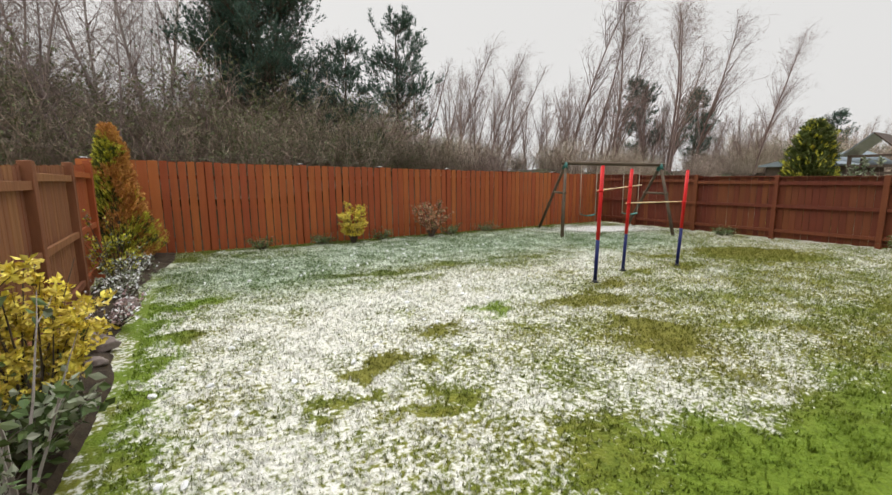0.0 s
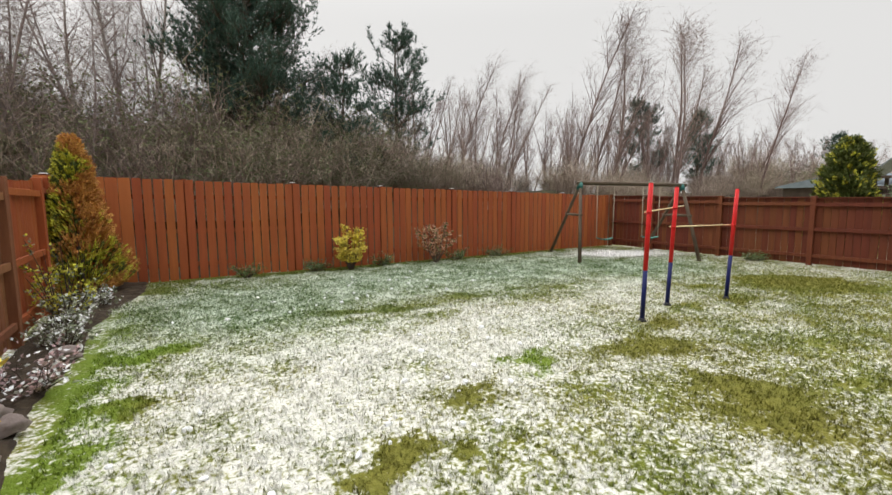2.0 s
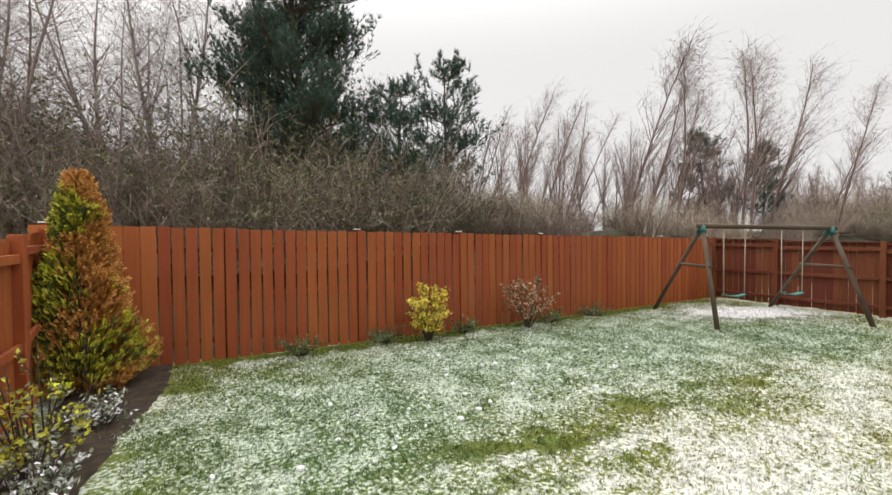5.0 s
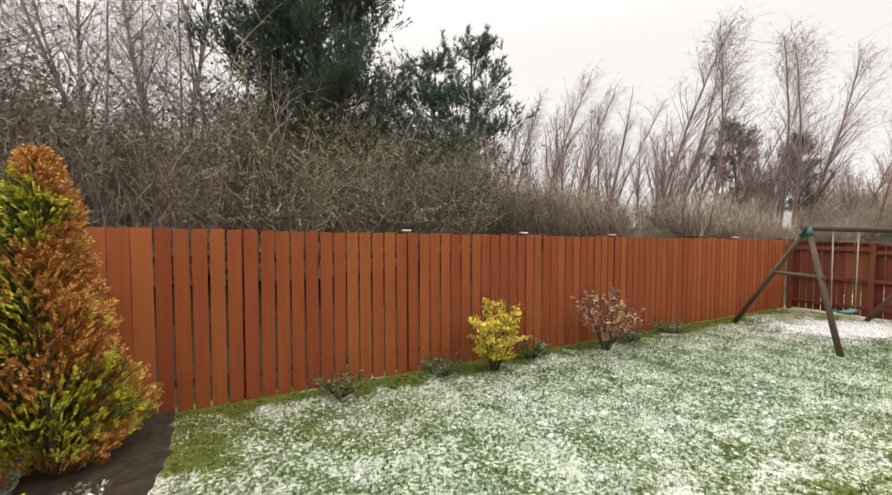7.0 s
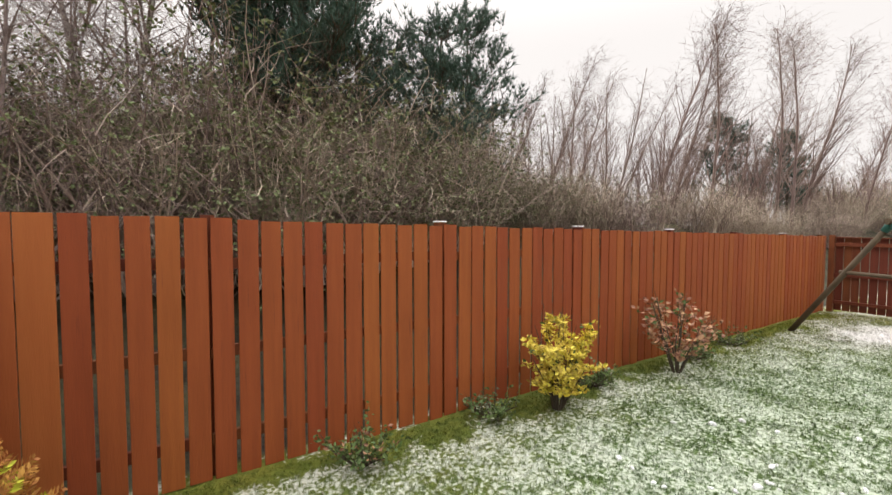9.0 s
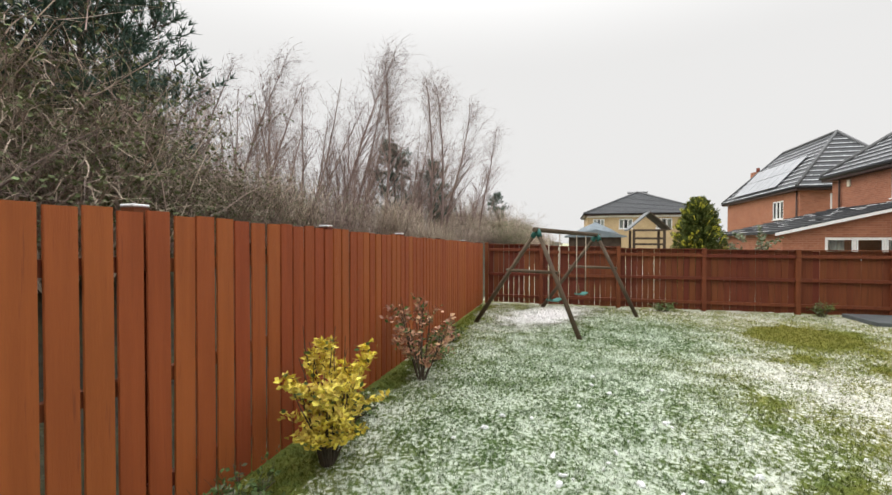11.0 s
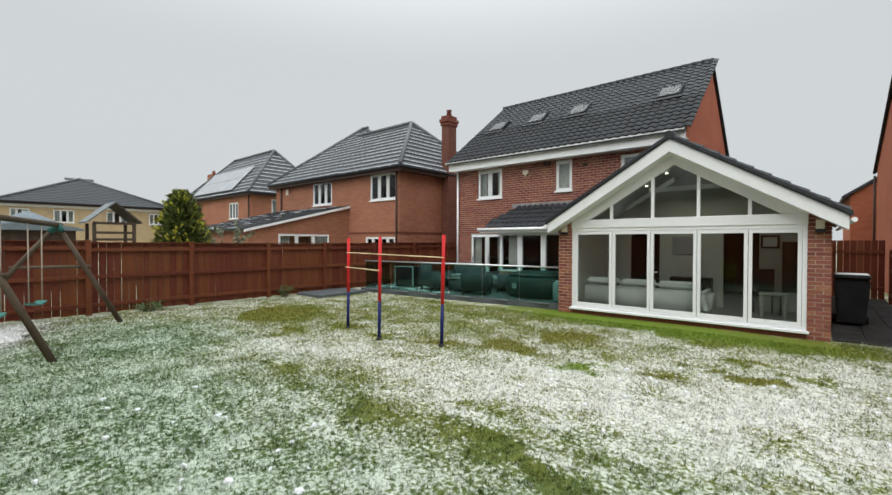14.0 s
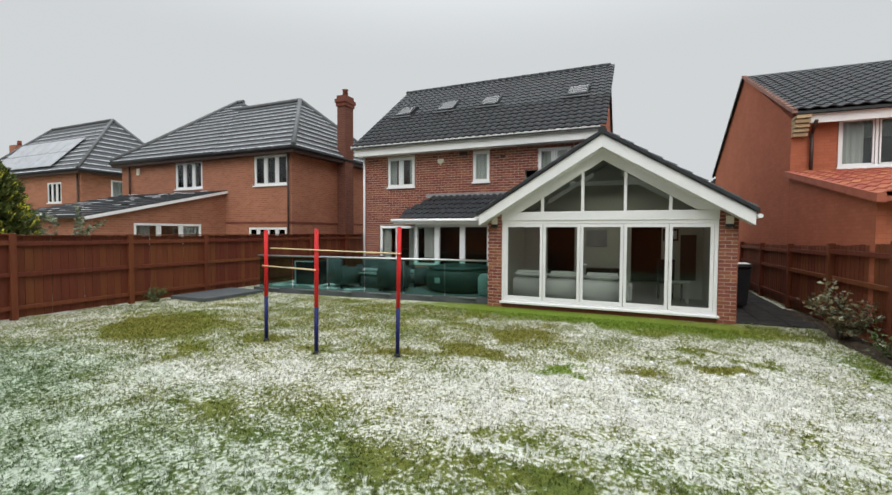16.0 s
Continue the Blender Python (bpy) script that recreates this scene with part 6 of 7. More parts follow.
for (bx_, by_), (tx, ty, tz), cut in POLES:
    p = thing("marker_pole", "red and blue plastic marker pole standing in the lawn", "pole", "garden jump poles")
    b0, t0 = Vector((bx_, by_, 0)), Vector((tx, ty, tz))
    d = t0 - b0
    mid = b0 + d * (cut / tz)
    bm = bmesh.new()
    rod(bm, b0 - d * 0.02, mid, 0.03, sides=14)
    part("lower_tube", bm, M["pole_blue"], p, "blue lower half")
    bm = bmesh.new()
    rod(bm, mid, t0, 0.03, sides=14)
    rod(bm, t0, t0 + d.normalized() * 0.012, 0.03, 0.02, sides=14)
    part("upper_tube", bm, M["pole_red"], p, "red upper half")
    bm = bmesh.new()
    lathe(bm, [(0.06, 0.0), (0.056, 0.015), (0.042, 0.022), (0.036, 0.045)], (bx_, by_, 0), 14)
    part("foot", bm, M["black"], p)
    stand.append((b0, d, tz))


def on_pole(k, z):
    b0, d, tz = stand[k]
    return b0 + d * (z / tz)


for a, b, z0, z1, over, lab in ((2, 1, 1.23, 1.23, 0.02, "thin pale yellow cross bar"), (1, 0, 1.52, 1.48, 0.36, "thin pale yellow cross bar on clips")):
    p, q = on_pole(a, z0), on_pole(b, z1)
    d = (q - p).normalized()
    off = Vector((d.y, -d.x, 0)) * 0.045
    bar = thing("cross_bar", lab, "bar", "garden jump poles")
    bm = bmesh.new()
    rod(bm, p + off - d * over * 1.9, p + off + (q - p) * 0.5, 0.008)
    rod(bm, p + off + (q - p) * 0.5, q + off + d * 0.03, 0.0105)
    part("cane", bm, M["cane"], bar)
    for e in (p, q):
        bm = bmesh.new()
        rod(bm, e + Vector((0, 0, -0.02)), e + Vector((0, 0, 0.015)), 0.037, sides=12)
        rod(bm, e + Vector((0, 0, -0.012)), e + off * 1.4 + Vector((0, 0, -0.012)), 0.01)
        part("clip", bm, M["pole_red"], bar)

# ---- swing ----
sw = thing("garden_swing", "wooden A-frame double swing with green brackets", "swing")
AL, AR = Vector((8.85, 9.56, 2.15)), Vector((11.5, 8.15, 2.08))
feet = {"lf": Vector((7.93, 8.69, 0)), "lb": Vector((9.12, 10.98, 0)), "rf": Vector((10.93, 7.22, 0)), "rb": Vector((11.95, 9.6, 0))}
bd = (AR - AL).normalized()
bm = bmesh.new()
rod(bm, AL - bd * 0.12, AR + bd * 0.12, 0.052, sides=12)
part("top_beam", bm, M["post_log"], sw)
for k, f in feet.items():
    apex = AL if k[0] == "l" else AR
    bm = bmesh.new()
    rod(bm, f - (apex - f).normalized() * 0.05, apex + (apex - f).normalized() * 0.03, 0.05, 0.045, sides=12)
    part("leg", bm, M["post_log"], sw)
    bm = bmesh.new()
    q = apex + (f - apex) * 0.075
    rod(bm, apex, q, 0.062, 0.058, sides=12)
    part("bracket", bm, M["bracket"], sw, "green metal leg bracket")
for a, f, b in ((AL, feet["lf"], feet["lb"]), (AR, feet["rf"], feet["rb"])):
    p, q = f + (a - f) * 0.58, b + (a - b) * 0.58
    bm = bmesh.new()
    rod(bm, p + (p - q).normalized() * 0.1, q + (q - p).normalized() * 0.1, 0.035, sides=10)
    part("cross_brace", bm, M["post_log"], sw)
for s, zs in ((0.25, 0.55), (0.7, 0.58)):
    c = AL + (AR - AL) * s
    seat_ob = None
    bm = bmesh.new()
    n = 9
    rows = []
    perp = Vector((-bd.y, bd.x, 0)).normalized()
    for k in range(n + 1):
        u = -0.23 + 0.46 * k / n
        sag = 0.05 * (1 - (u / 0.23) ** 2)
        ctr = Vector((c.x, c.y, zs)) + bd * u - Vector((0, 0, sag))
        rows.append([bm.verts.new(ctr + perp * w + Vector((0, 0, h))) for w, h in ((-0.08, 0), (0.08, 0), (0.08, 0.025), (-0.08, 0.025))])
    for a, b in zip(rows, rows[1:]):
        for q in range(4):
            bm.faces.new((a[q], a[(q + 1) % 4], b[(q + 1) % 4], b[q]))
    bm.faces.new(rows[0])
    bm.faces.new(rows[-1][::-1])
    seat_ob = part("swing_seat", bm, M["seat_green"], sw, "green flexible swing seat")
    for u in (-0.24, 0.24):
        bm = bmesh.new()
        top = Vector((c.x, c.y, 0)) + bd * (u * 1.05)
        top.z = AL.z + (AR.z - AL.z) * s - 0.05
        rod(bm, Vector((c.x, c.y, zs + 0.01)) + bd * u, top, 0.011, sides=6)
        part("rope", bm, M["rope"], seat_ob)
        bm = bmesh.new()
        rod(bm, top, top + Vector((0, 0, 0.06)), 0.014, sides=6)
        part("hook", bm, M["steel"], seat_ob)


# ---- plants ----
class Tangle:
    """Collects tapered tubes, ribbons and leaves for one plant mesh."""

    def __init__(self, seed):
        self.v, self.f, self.slot, self.r = [], [], [], random.Random(seed)

    def tube(self, pts, radii, sides=4, slot=0):
        k0 = len(self.v)
        for i, p in enumerate(pts):
            d = (pts[min(i + 1, len(pts) - 1)] - pts[max(i - 1, 0)]).normalized()
            u = d.orthogonal().normalized()
            w = d.cross(u)
            for s in range(sides):
                a = TAU * s / sides
                self.v.append(tuple(p + radii[i] * (math.cos(a) * u + math.sin(a) * w)))
        for i in range(len(pts) - 1):
            for s in range(sides):
                a, b = k0 + i * sides + s, k0 + i * sides + (s + 1) % sides
                self.f.append((a, b, b + sides, a + sides))
                self.slot.append(slot)

    def ribbon(self, pts, w, slot=0):
        k0 = len(self.v)
        side = Vector((self.r.uniform(-1, 1), self.r.uniform(-1, 1), self.r.uniform(-0.3, 0.3))).normalized()
        n = len(pts)
        for i, p in enumerate(pts):
            h = w * (1 - 0.8 * i / (n - 1))
            self.v += [tuple(p - side * h), tuple(p + side * h)]
        for i in range(n - 1):
            self.f.append((k0 + 2 * i, k0 + 2 * i + 1, k0 + 2 * i + 3, k0 + 2 * i + 2))
            self.slot.append(slot)

    def leaf(self, p, d, ln, w, slot=1, fold=0.25):
        d = d.normalized()
        u = d.cross(Vector((self.r.uniform(-1, 1), self.r.uniform(-1, 1), self.r.uniform(-1, 1)))).normalized()
        nrm = d.cross(u)
        k = len(self.v)
        for q in (p, p + d * ln * 0.5 - u * w + nrm * w * fold, p + d * ln, p + d * ln * 0.5 + u * w + nrm * w * fold, p + d * ln * 0.55):
            self.v.append(tuple(q))
        self.f += [(k, k + 1, k + 4), (k + 1, k + 2, k + 4), (k, k + 4, k + 3), (k + 4, k + 2, k + 3)]
        self.slot += [slot] * 4

    def blade(self, p, d, ln, w, slot=1):
        u = d.orthogonal().normalized()
        u.rotate(Matrix.Rotation(self.r.uniform(0, TAU), 3, d.normalized()))
        k = len(self.v)
        self.v += [tuple(p - u * w), tuple(p + u * w), tuple(p + d.normalized() * ln)]
        self.f.append((k, k + 1, k + 2))
        self.slot.append(slot)

    def parts(self, mats, names):
        """One mesh for each name, of the faces in its slots: [(name, slots), ...]."""
        out = []
        for name, slots in names:
            used, verts, faces, idx = {}, [], [], []
            for f, s in zip(self.f, self.slot):
                if s in slots:
                    face = []
                    for i in f:
                        if i not in used:
                            used[i] = len(verts)
                            verts.append(self.v[i])
                        face.append(used[i])
                    faces.append(face)
                    idx.append(slots.index(s))
            if faces:
                out.append((name, raw_mesh(name, verts, faces, [mats[s] for s in slots], idx)))
        return out


def wander(r, p, d, ln, steps, bend, droop=0.0):
    pts, d = [p.copy()], d.normalized()
    for _ in range(steps):
        d = (d + Vector((r.uniform(-1, 1), r.uniform(-1, 1), r.uniform(-1, 1))) * bend + Vector((0, 0, -droop))).normalized()
        pts.append(pts[-1] + d * ln / steps)
    return pts


def bare_tree(name, seed, height, lean=(0, 0), stems=1, upright=0.8, twigs=1.0, mats=None, base_r=0.055):
    """A leafless birch-like tree: trunk, limbs, branches and fine twigs sweeping up."""
    t = Tangle(seed)
    r = t.r
    for s in range(stems):
        a = r.uniform(0, TAU)
        d = Vector((lean[0] + 0.18 * math.cos(a) * (stems > 1), lean[1] + 0.18 * math.sin(a) * (stems > 1), 1))
        h = height * r.uniform(0.8, 1.0)
        trunk = wander(r, Vector((0.25 * math.cos(a) * (stems > 1), 0.25 * math.sin(a) * (stems > 1), -0.1)), d, h, 12, 0.06)
        rad = [base_r * (1 - i / 12.6) / math.sqrt(stems) ** 0.5 + 0.006 for i in range(13)]
        t.tube(trunk, rad, 6, 0)
        for _ in range(int(30 * twigs)):
            s0 = r.uniform(0.12, 0.97)
            i = min(11, int(s0 * 12))
            p = trunk[i].lerp(trunk[i + 1], s0 * 12 - i)
            ang = r.uniform(0, TAU)
            ln = height * 0.3 * (1.08 - s0) * r.uniform(0.6, 1.2) + 0.3
            bd_ = Vector((math.cos(ang) * (1 - upright) * 1.6 + lean[0], math.sin(ang) * (1 - upright) * 1.6 + lean[1], upright))
            br = wander(r, p, bd_, ln, 5, 0.14)
            t.tube(br, [max(0.004, rad[i] * 0.42 * (1 - k / 5.4)) for k in range(6)], 3, 1)
            for _ in range(int(9 * twigs)):
                q = br[r.randint(1, 5)]
                td = Vector((r.uniform(-1, 1), r.uniform(-1, 1), r.uniform(-0.1, 1.0))) + Vector((lean[0], lean[1], 0)) * 3.0
                tw = wander(r, q, td, r.uniform(0.3, 0.85) * height / 8, 3, 0.22, 0.1)
                t.ribbon(tw, 0.005, 1)
                for _ in range(3):
                    t.ribbon(wander(r, tw[r.randint(1, 3)], td + Vector((r.uniform(-1, 1), r.uniform(-1, 1), r.uniform(-0.3, 0.8))), r.uniform(0.2, 0.45) * height / 8, 2, 0.25, 0.15), 0.0035, 1)
    return t.parts(mats or [M["bark_birch"], M["bark_birch"]], [("trunk", [0]), ("crown", [1])])


def thicket(name, seed, w, h, green=0.3, n=300):
    """A dense scrub of arching bare stems, twigs and dull leaves."""
    t = Tangle(seed)
    r = t.r
    for _ in range(n):
        a, rad = r.uniform(0, TAU), w * math.sqrt(r.random()) * 0.55
        p = Vector((math.cos(a) * rad, math.sin(a) * rad * 0.7, 0))
        ln = h * r.uniform(0.5, 1.15)
        stem = wander(r, p, Vector((r.uniform(-0.5, 0.5), r.uniform(-0.5, 0.5), 1.0)), ln, 7, 0.22, 0.03)
        if r.random() < 0.25:
            t.tube(stem, [0.022 * (1 - k / 8.5) for k in range(8)], 3, 0)
        else:
            t.ribbon(stem, 0.012, 0)
        for _ in range(6):
            i = r.randint(2, 7)
            tw = wander(r, stem[i], Vector((r.uniform(-1, 1), r.uniform(-1, 1), r.uniform(-0.4, 1))), r.uniform(0.3, 1.0), 4, 0.3, 0.05)
            t.ribbon(tw, 0.007, 0)
            for _ in range(2):
                t.ribbon(wander(r, tw[r.randint(1, 4)], Vector((r.uniform(-1, 1), r.uniform(-1, 1), r.uniform(-0.6, 0.8))), r.uniform(0.15, 0.5), 2, 0.3), 0.005, 0)
            if r.random() < green:
                for _ in range(8 if green > 0.9 else 3):
                    q = tw[r.randint(1, 4)]
                    t.leaf(q, Vector((r.uniform(-1, 1), r.uniform(-1, 1), r.uniform(-0.7, 0.5))), r.uniform(0.04, 0.08), r.uniform(0.012, 0.026), 1)
    return t.parts([M["bramble"], M["ivy"]], [("stem", [0]), ("foliage", [1])])


def pine(name, seed, height, width, bare, dense=1.0, crown=1.0):
    """A pine: bare lower trunk, whorls of forking limbs, bristling tufts of needles turned up at the tips."""
    t = Tangle(seed)
    r = t.r
    trunk = wander(r, Vector((0, 0, -0.2)), Vector((0, 0, 1)), height, 14, 0.025)
    t.tube(trunk, [height * 0.016 * (1 - i / 15) + 0.01 for i in range(15)], 7, 0)
    levels = int(height * 2.0)

    def tuft(c, d):
        tip = wander(r, c, d, r.uniform(0.22, 0.5) * (0.7 + 0.3 * crown), 3, 0.15, -0.14)
        t.ribbon(tip, 0.012, 1)
        for m in (1, 2, 3, 3):
            for _ in range(6):
                dd = (tip[m] - tip[m - 1]).normalized() * 0.8 + Vector((r.uniform(-1, 1), r.uniform(-1, 1), r.uniform(-0.5, 1))) * 0.8
                t.blade(tip[m], dd, r.uniform(0.12, 0.24), 0.012, 2)

    for k in range(levels):
        s = bare + (0.985 - bare) * (k + r.random()) / levels
        i = min(13, int(s * 14))
        p = trunk[i].lerp(trunk[i + 1], s * 14 - i)
        rel = (s - bare) / (1 - bare)
        reach = width * 0.5 * (min(1.0, 0.6 + rel * 2.0) * max(0.1, 1.0 - rel ** (1.2 + crown)) ** 0.7)
        for q in range(r.randint(4, 5)):
            a = r.uniform(0, TAU)
            ln = max(0.25, reach * r.uniform(0.5, 1.12))
            limb = wander(r, p, Vector((math.cos(a), math.sin(a), 0.12 + 0.55 * rel)), ln, 5, 0.14, -0.06)
            t.tube(limb, [max(0.008, 0.02 * (1 - j / 5.3) * ln) for j in range(6)], 3, 1)
            for _ in range(max(3, int(ln * 4.2 * dense))):
                f = r.uniform(0.2, 1.0)
                j = min(4, int(f * 5))
                c = limb[j].lerp(limb[j + 1], f * 5 - j)
                side = wander(r, c, Vector((math.cos(a) * 0.6 + r.uniform(-1, 1), math.sin(a) * 0.6 + r.uniform(-1, 1), r.uniform(-0.15, 0.9))), min(ln, r.uniform(0.25, 0.8)), 3, 0.2, -0.06)
                t.ribbon(side, 0.014, 1)
                for m in (1, 2, 3, 3):
                    tuft(side[m], Vector((math.cos(a) * 0.5 + r.uniform(-1, 1), math.sin(a) * 0.5 + r.uniform(-1, 1), r.uniform(0.1, 1.2))))
    return t.parts([M["bark_dark"], M["bark_dark"], M["needle"]], [("trunk", [0]), ("crown", [1, 2])])


def plant(name, meshes, x, y, z=None, turn=0, size=1.0, label="", category="", group="", kind="", zs=None):
    ob = new(name)
    ob.matrix_world = pose(x, y, ground_height(x, y) - 0.03 if z is None else z, 0, 0, turn) @ Matrix.Diagonal((size, size, zs or size, 1))
    for n_, me in meshes:
        part(n_, me, None, ob)
    return tagged(ob, label, category, group, kind)


RB = random.Random(21)
BIRCH = [bare_tree("bare_birch", 40 + k, 8.0, (0.15, -0.09), 1, 0.78, 1.5) for k in range(3)]
CLUMP = [bare_tree("bare_birch_clump", 60 + k, 6.0, (0.1, -0.05), 4, 0.78, 0.85, base_r=0.06) for k in range(3)]
WOOD = [bare_tree("bare_wood_tree", 110 + k, 8.5, (0.03, 0.0), 2, 0.5, 1.35, [M["bark_wood"], M["bark_wood"]], 0.05) for k in range(3)]
PALE = bare_tree("pale_birch", 80, 9.0, (-0.02, 0.0), 1, 0.7, 0.8, [M["bark_pale"], M["bark_birch"]], 0.075)
SCRUB = [thicket("scrub", 90 + k, 2.6, 2.6, g) for k, g in enumerate((0.2, 0.95, 0.5))]
PINE_BIG = pine("big_pine", 7, 11.5, 6.6, 0.14, 2.1, 2.4)
PINE_THIN = pine("thin_pine", 9, 5.6, 2.7, 0.15, 0.42, 0.9)
PINE_SMALL = pine("young_pine", 8, 5.4, 3.6, 0.1, 0.95, 0.9)

plant("pine_tree", PINE_BIG, 1.35, 16.7, None, 0, 0.76, "large dark blue-green pine above the scrub", "tree", zs=0.88)
plant("pine_tree", PINE_SMALL, 8.1, 20.6, None, 30, 1.32, "young pine with upturned shoots", "tree")
plant("pine_tree", PINE_SMALL, 3.9, 15.9, None, 130, 0.86, "young pine with upturned shoots", "tree")
plant("pine_tree", PINE_THIN, 26.8, 20.0, None, 200, 1.15, "distant dark pine among birches", "tree")
plant("pine_tree", PINE_THIN, 30.5, 18.5, None, 80, 1.05, "distant dark pine among birches", "tree")
plant("pine_tree", PINE_THIN, 49.0, 17.0, None, 10, 1.0, "distant dark pine among birches", "tree")
# tall single birches
for x, y, hgt, tn in ((-1.7, 17.2, 1.05, 10), (-3.6, 18.0, 1.0, 80), (-5.0, 16.5, 0.95, 150), (-2.6, 19.5, 1.1, 200)):
    plant("birch_tree", PALE, x, y, None, tn, hgt, "tall leafless pale-barked birch", "tree", "birches behind the fence")
for x, y, hgt in ((20.5, 21.0, 1.25), (22.2, 19.0, 1.35), (24.3, 16.2, 1.2), (25.8, 17.4, 1.35), (28.0, 17.0, 1.25), (23.0, 21.5, 1.25), (35.5, 17.0, 0.72), (31.5, 21.0, 1.25), (10.8, 19.5, 0.9), (14.0, 21.0, 0.95), (27.0, 23.0, 1.3), (12.5, 24.0, 1.0), (17.0, 23.0, 1.0), (33.5, 15.8, 1.1)):
    plant("birch_tree", BIRCH[RB.randrange(3)], x, y, None, RB.uniform(-20, 20), hgt * (1.22 if x > 18 else 1.0), "slender leafless birch swept by the wind", "tree", "birches behind the fence")
for k in range(28):
    x, y = 8.6 + k * 0.98 + RB.uniform(-0.5, 0.5), RB.uniform(16.5, 22.0)
    plant("birch_clump", CLUMP[k % 3], x, y, None, RB.uniform(-30, 30), RB.uniform(0.62, 1.0), "multi-stemmed leafless birch clump", "tree", "birch clumps behind the fence")
# bare wood at the old end: tall thin trees thinning towards the sky
for k in range(24):
    x, y = -10.5 + k * 0.6 + RB.uniform(-0.5, 0.5), (15.0, 16.4, 18.2, 20.0)[k % 4] + RB.uniform(-0.5, 0.5)
    if x > -1.0:
        y = max(y, 18.5)
    plant("bare_tree", WOOD[k % 3], x, y, None, RB.uniform(0, 360), RB.uniform(0.62, 1.05) * (0.8 if x > 1.5 else 1.0), "leafless purple-brown tree with fine twigs", "tree", "bare wood behind the fence")
for k in range(16):
    x, y = 38 + k * 2.6 + RB.uniform(-1, 1), RB.uniform(16, 26)
    plant("birch_clump", CLUMP[k % 3], x, y, None, RB.uniform(0, 360), RB.uniform(0.8, 1.1), "distant leafless birch clump", "tree", "birch clumps behind the fence")
# scrub: thick at the old end, thinner along the bank
for k in range(36):
    x, y = -9.5 + (k % 18) * 0.82 + RB.uniform(-0.4, 0.4), 15.2 + (k // 18) * 1.5 + RB.uniform(-0.3, 0.5)
    plant("scrub_bush", SCRUB[1 if k % 5 in (0, 2, 3) else k % 3], x, y, None, RB.uniform(0, 360), RB.choice((0.55, 0.7, 0.8, 0.9, 0.98) if k < 18 else (0.7, 0.85, 1.0, 1.15, 1.3)) * (1.0 if x < 4 else 0.85), "dense tangle of bare brown scrub with some ivy", "bush", "scrub on the bank")
for k in range(8):
    x, y = 4.6 + k * 0.55, RB.uniform(16.2, 18.6)
    plant("scrub_bush", SCRUB[k % 3], x, y, None, RB.uniform(0, 360), RB.uniform(0.6, 1.0) * (1 - 0.045 * k), "rusty brown bare scrub below the pines", "bush", "scrub on the bank")
for k in range(26):
    x, y = 7.4 + k * 1.25 + RB.uniform(-0.5, 0.5), RB.uniform(14.8, 18.5)
    plant("scrub_bush", SCRUB[(0, 2)[k % 2]], x, y, None, RB.uniform(0, 360), RB.uniform(0.42, 0.78), "low bare brown scrub on the bank", "bush", "scrub on the bank")
for k in range(22):
    x, y = 38 + k * 3.0 + RB.uniform(-1, 1), RB.uniform(13, 24)
    plant("scrub_bush", SCRUB[k % 3], x, y, None, RB.uniform(0, 360), RB.uniform(0.9, 1.5), "distant dark bare scrub bushes", "bush", "scrub on the bank")


def conifer(name, seed, height, radius, waist=0.6, brown=0.4, spray=1.0, dark=0.3, core=0.72, size=1.0, west=-9.0):
    """A scale-leaved conifer: flat sprays on short boughs, broad skirt and a narrow leader; rusty on one side."""
    t = Tangle(seed)
    r = t.r
    t.tube([Vector((0, 0, 0)), Vector((0, 0, height * 0.5)), Vector((0, 0, height * 0.96))], [0.06, 0.04, 0.01], 6, 0)
    for _ in range(int(2300 * spray)):
        s = r.random() ** 1.25
        z = 0.12 + s * (height - 0.15)
        prof = min(1.0, 0.75 + z) if s < waist else None
        rad = radius * (1.0 - 0.5 * (s / waist) ** 2.2) * prof if prof else radius * 0.44 * ((1 - s) / (1 - waist)) ** 0.55
        a = r.uniform(0, TAU)
        lob = 1 + 0.16 * math.sin(3 * a + seed) + 0.14 * math.sin(5 * a + z * 4) + 0.34 * noise.noise(Vector((math.cos(a) * 1.3 + seed, math.sin(a) * 1.3, z * 2.4)))
        rr = rad * lob * r.uniform(core, 1.06)
        p = Vector((math.cos(a) * rr, math.sin(a) * rr, z))
        p.x = max(p.x, west)
        out = Vector((math.cos(a), math.sin(a), r.uniform(0.5, 1.5))).normalized()
        field = noise.noise(Vector((p.x * 1.5 + seed, p.y * 1.5, p.z * 1.6))) + 0.35 * math.cos(a - 0.1) + (0.45 if s > waist + 0.05 else 0) + brown - 0.5
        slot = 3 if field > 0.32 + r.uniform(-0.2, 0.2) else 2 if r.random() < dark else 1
        # green sprays deep in the crown go dark: inner shade painted in
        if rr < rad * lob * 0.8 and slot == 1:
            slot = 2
        u = out.cross(Vector((r.uniform(-1, 1), r.uniform(-1, 1), r.uniform(-0.4, 0.4)))).normalized()
        ln = r.uniform(0.07, 0.135) * size
        t.blade(p - out * 0.08, out, ln + 0.06, 0.012, slot)
        for k in range(5):
            f = 0.15 + 0.17 * k
            for sgn in (-1, 1):
                d = out * 0.75 + u * sgn * 0.8
                t.leaf(p + out * ln * f, d, ln * (0.55 - 0.07 * k), 0.009 * size, slot, 0.1)
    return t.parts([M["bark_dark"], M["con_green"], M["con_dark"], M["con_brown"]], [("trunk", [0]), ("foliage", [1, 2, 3])])


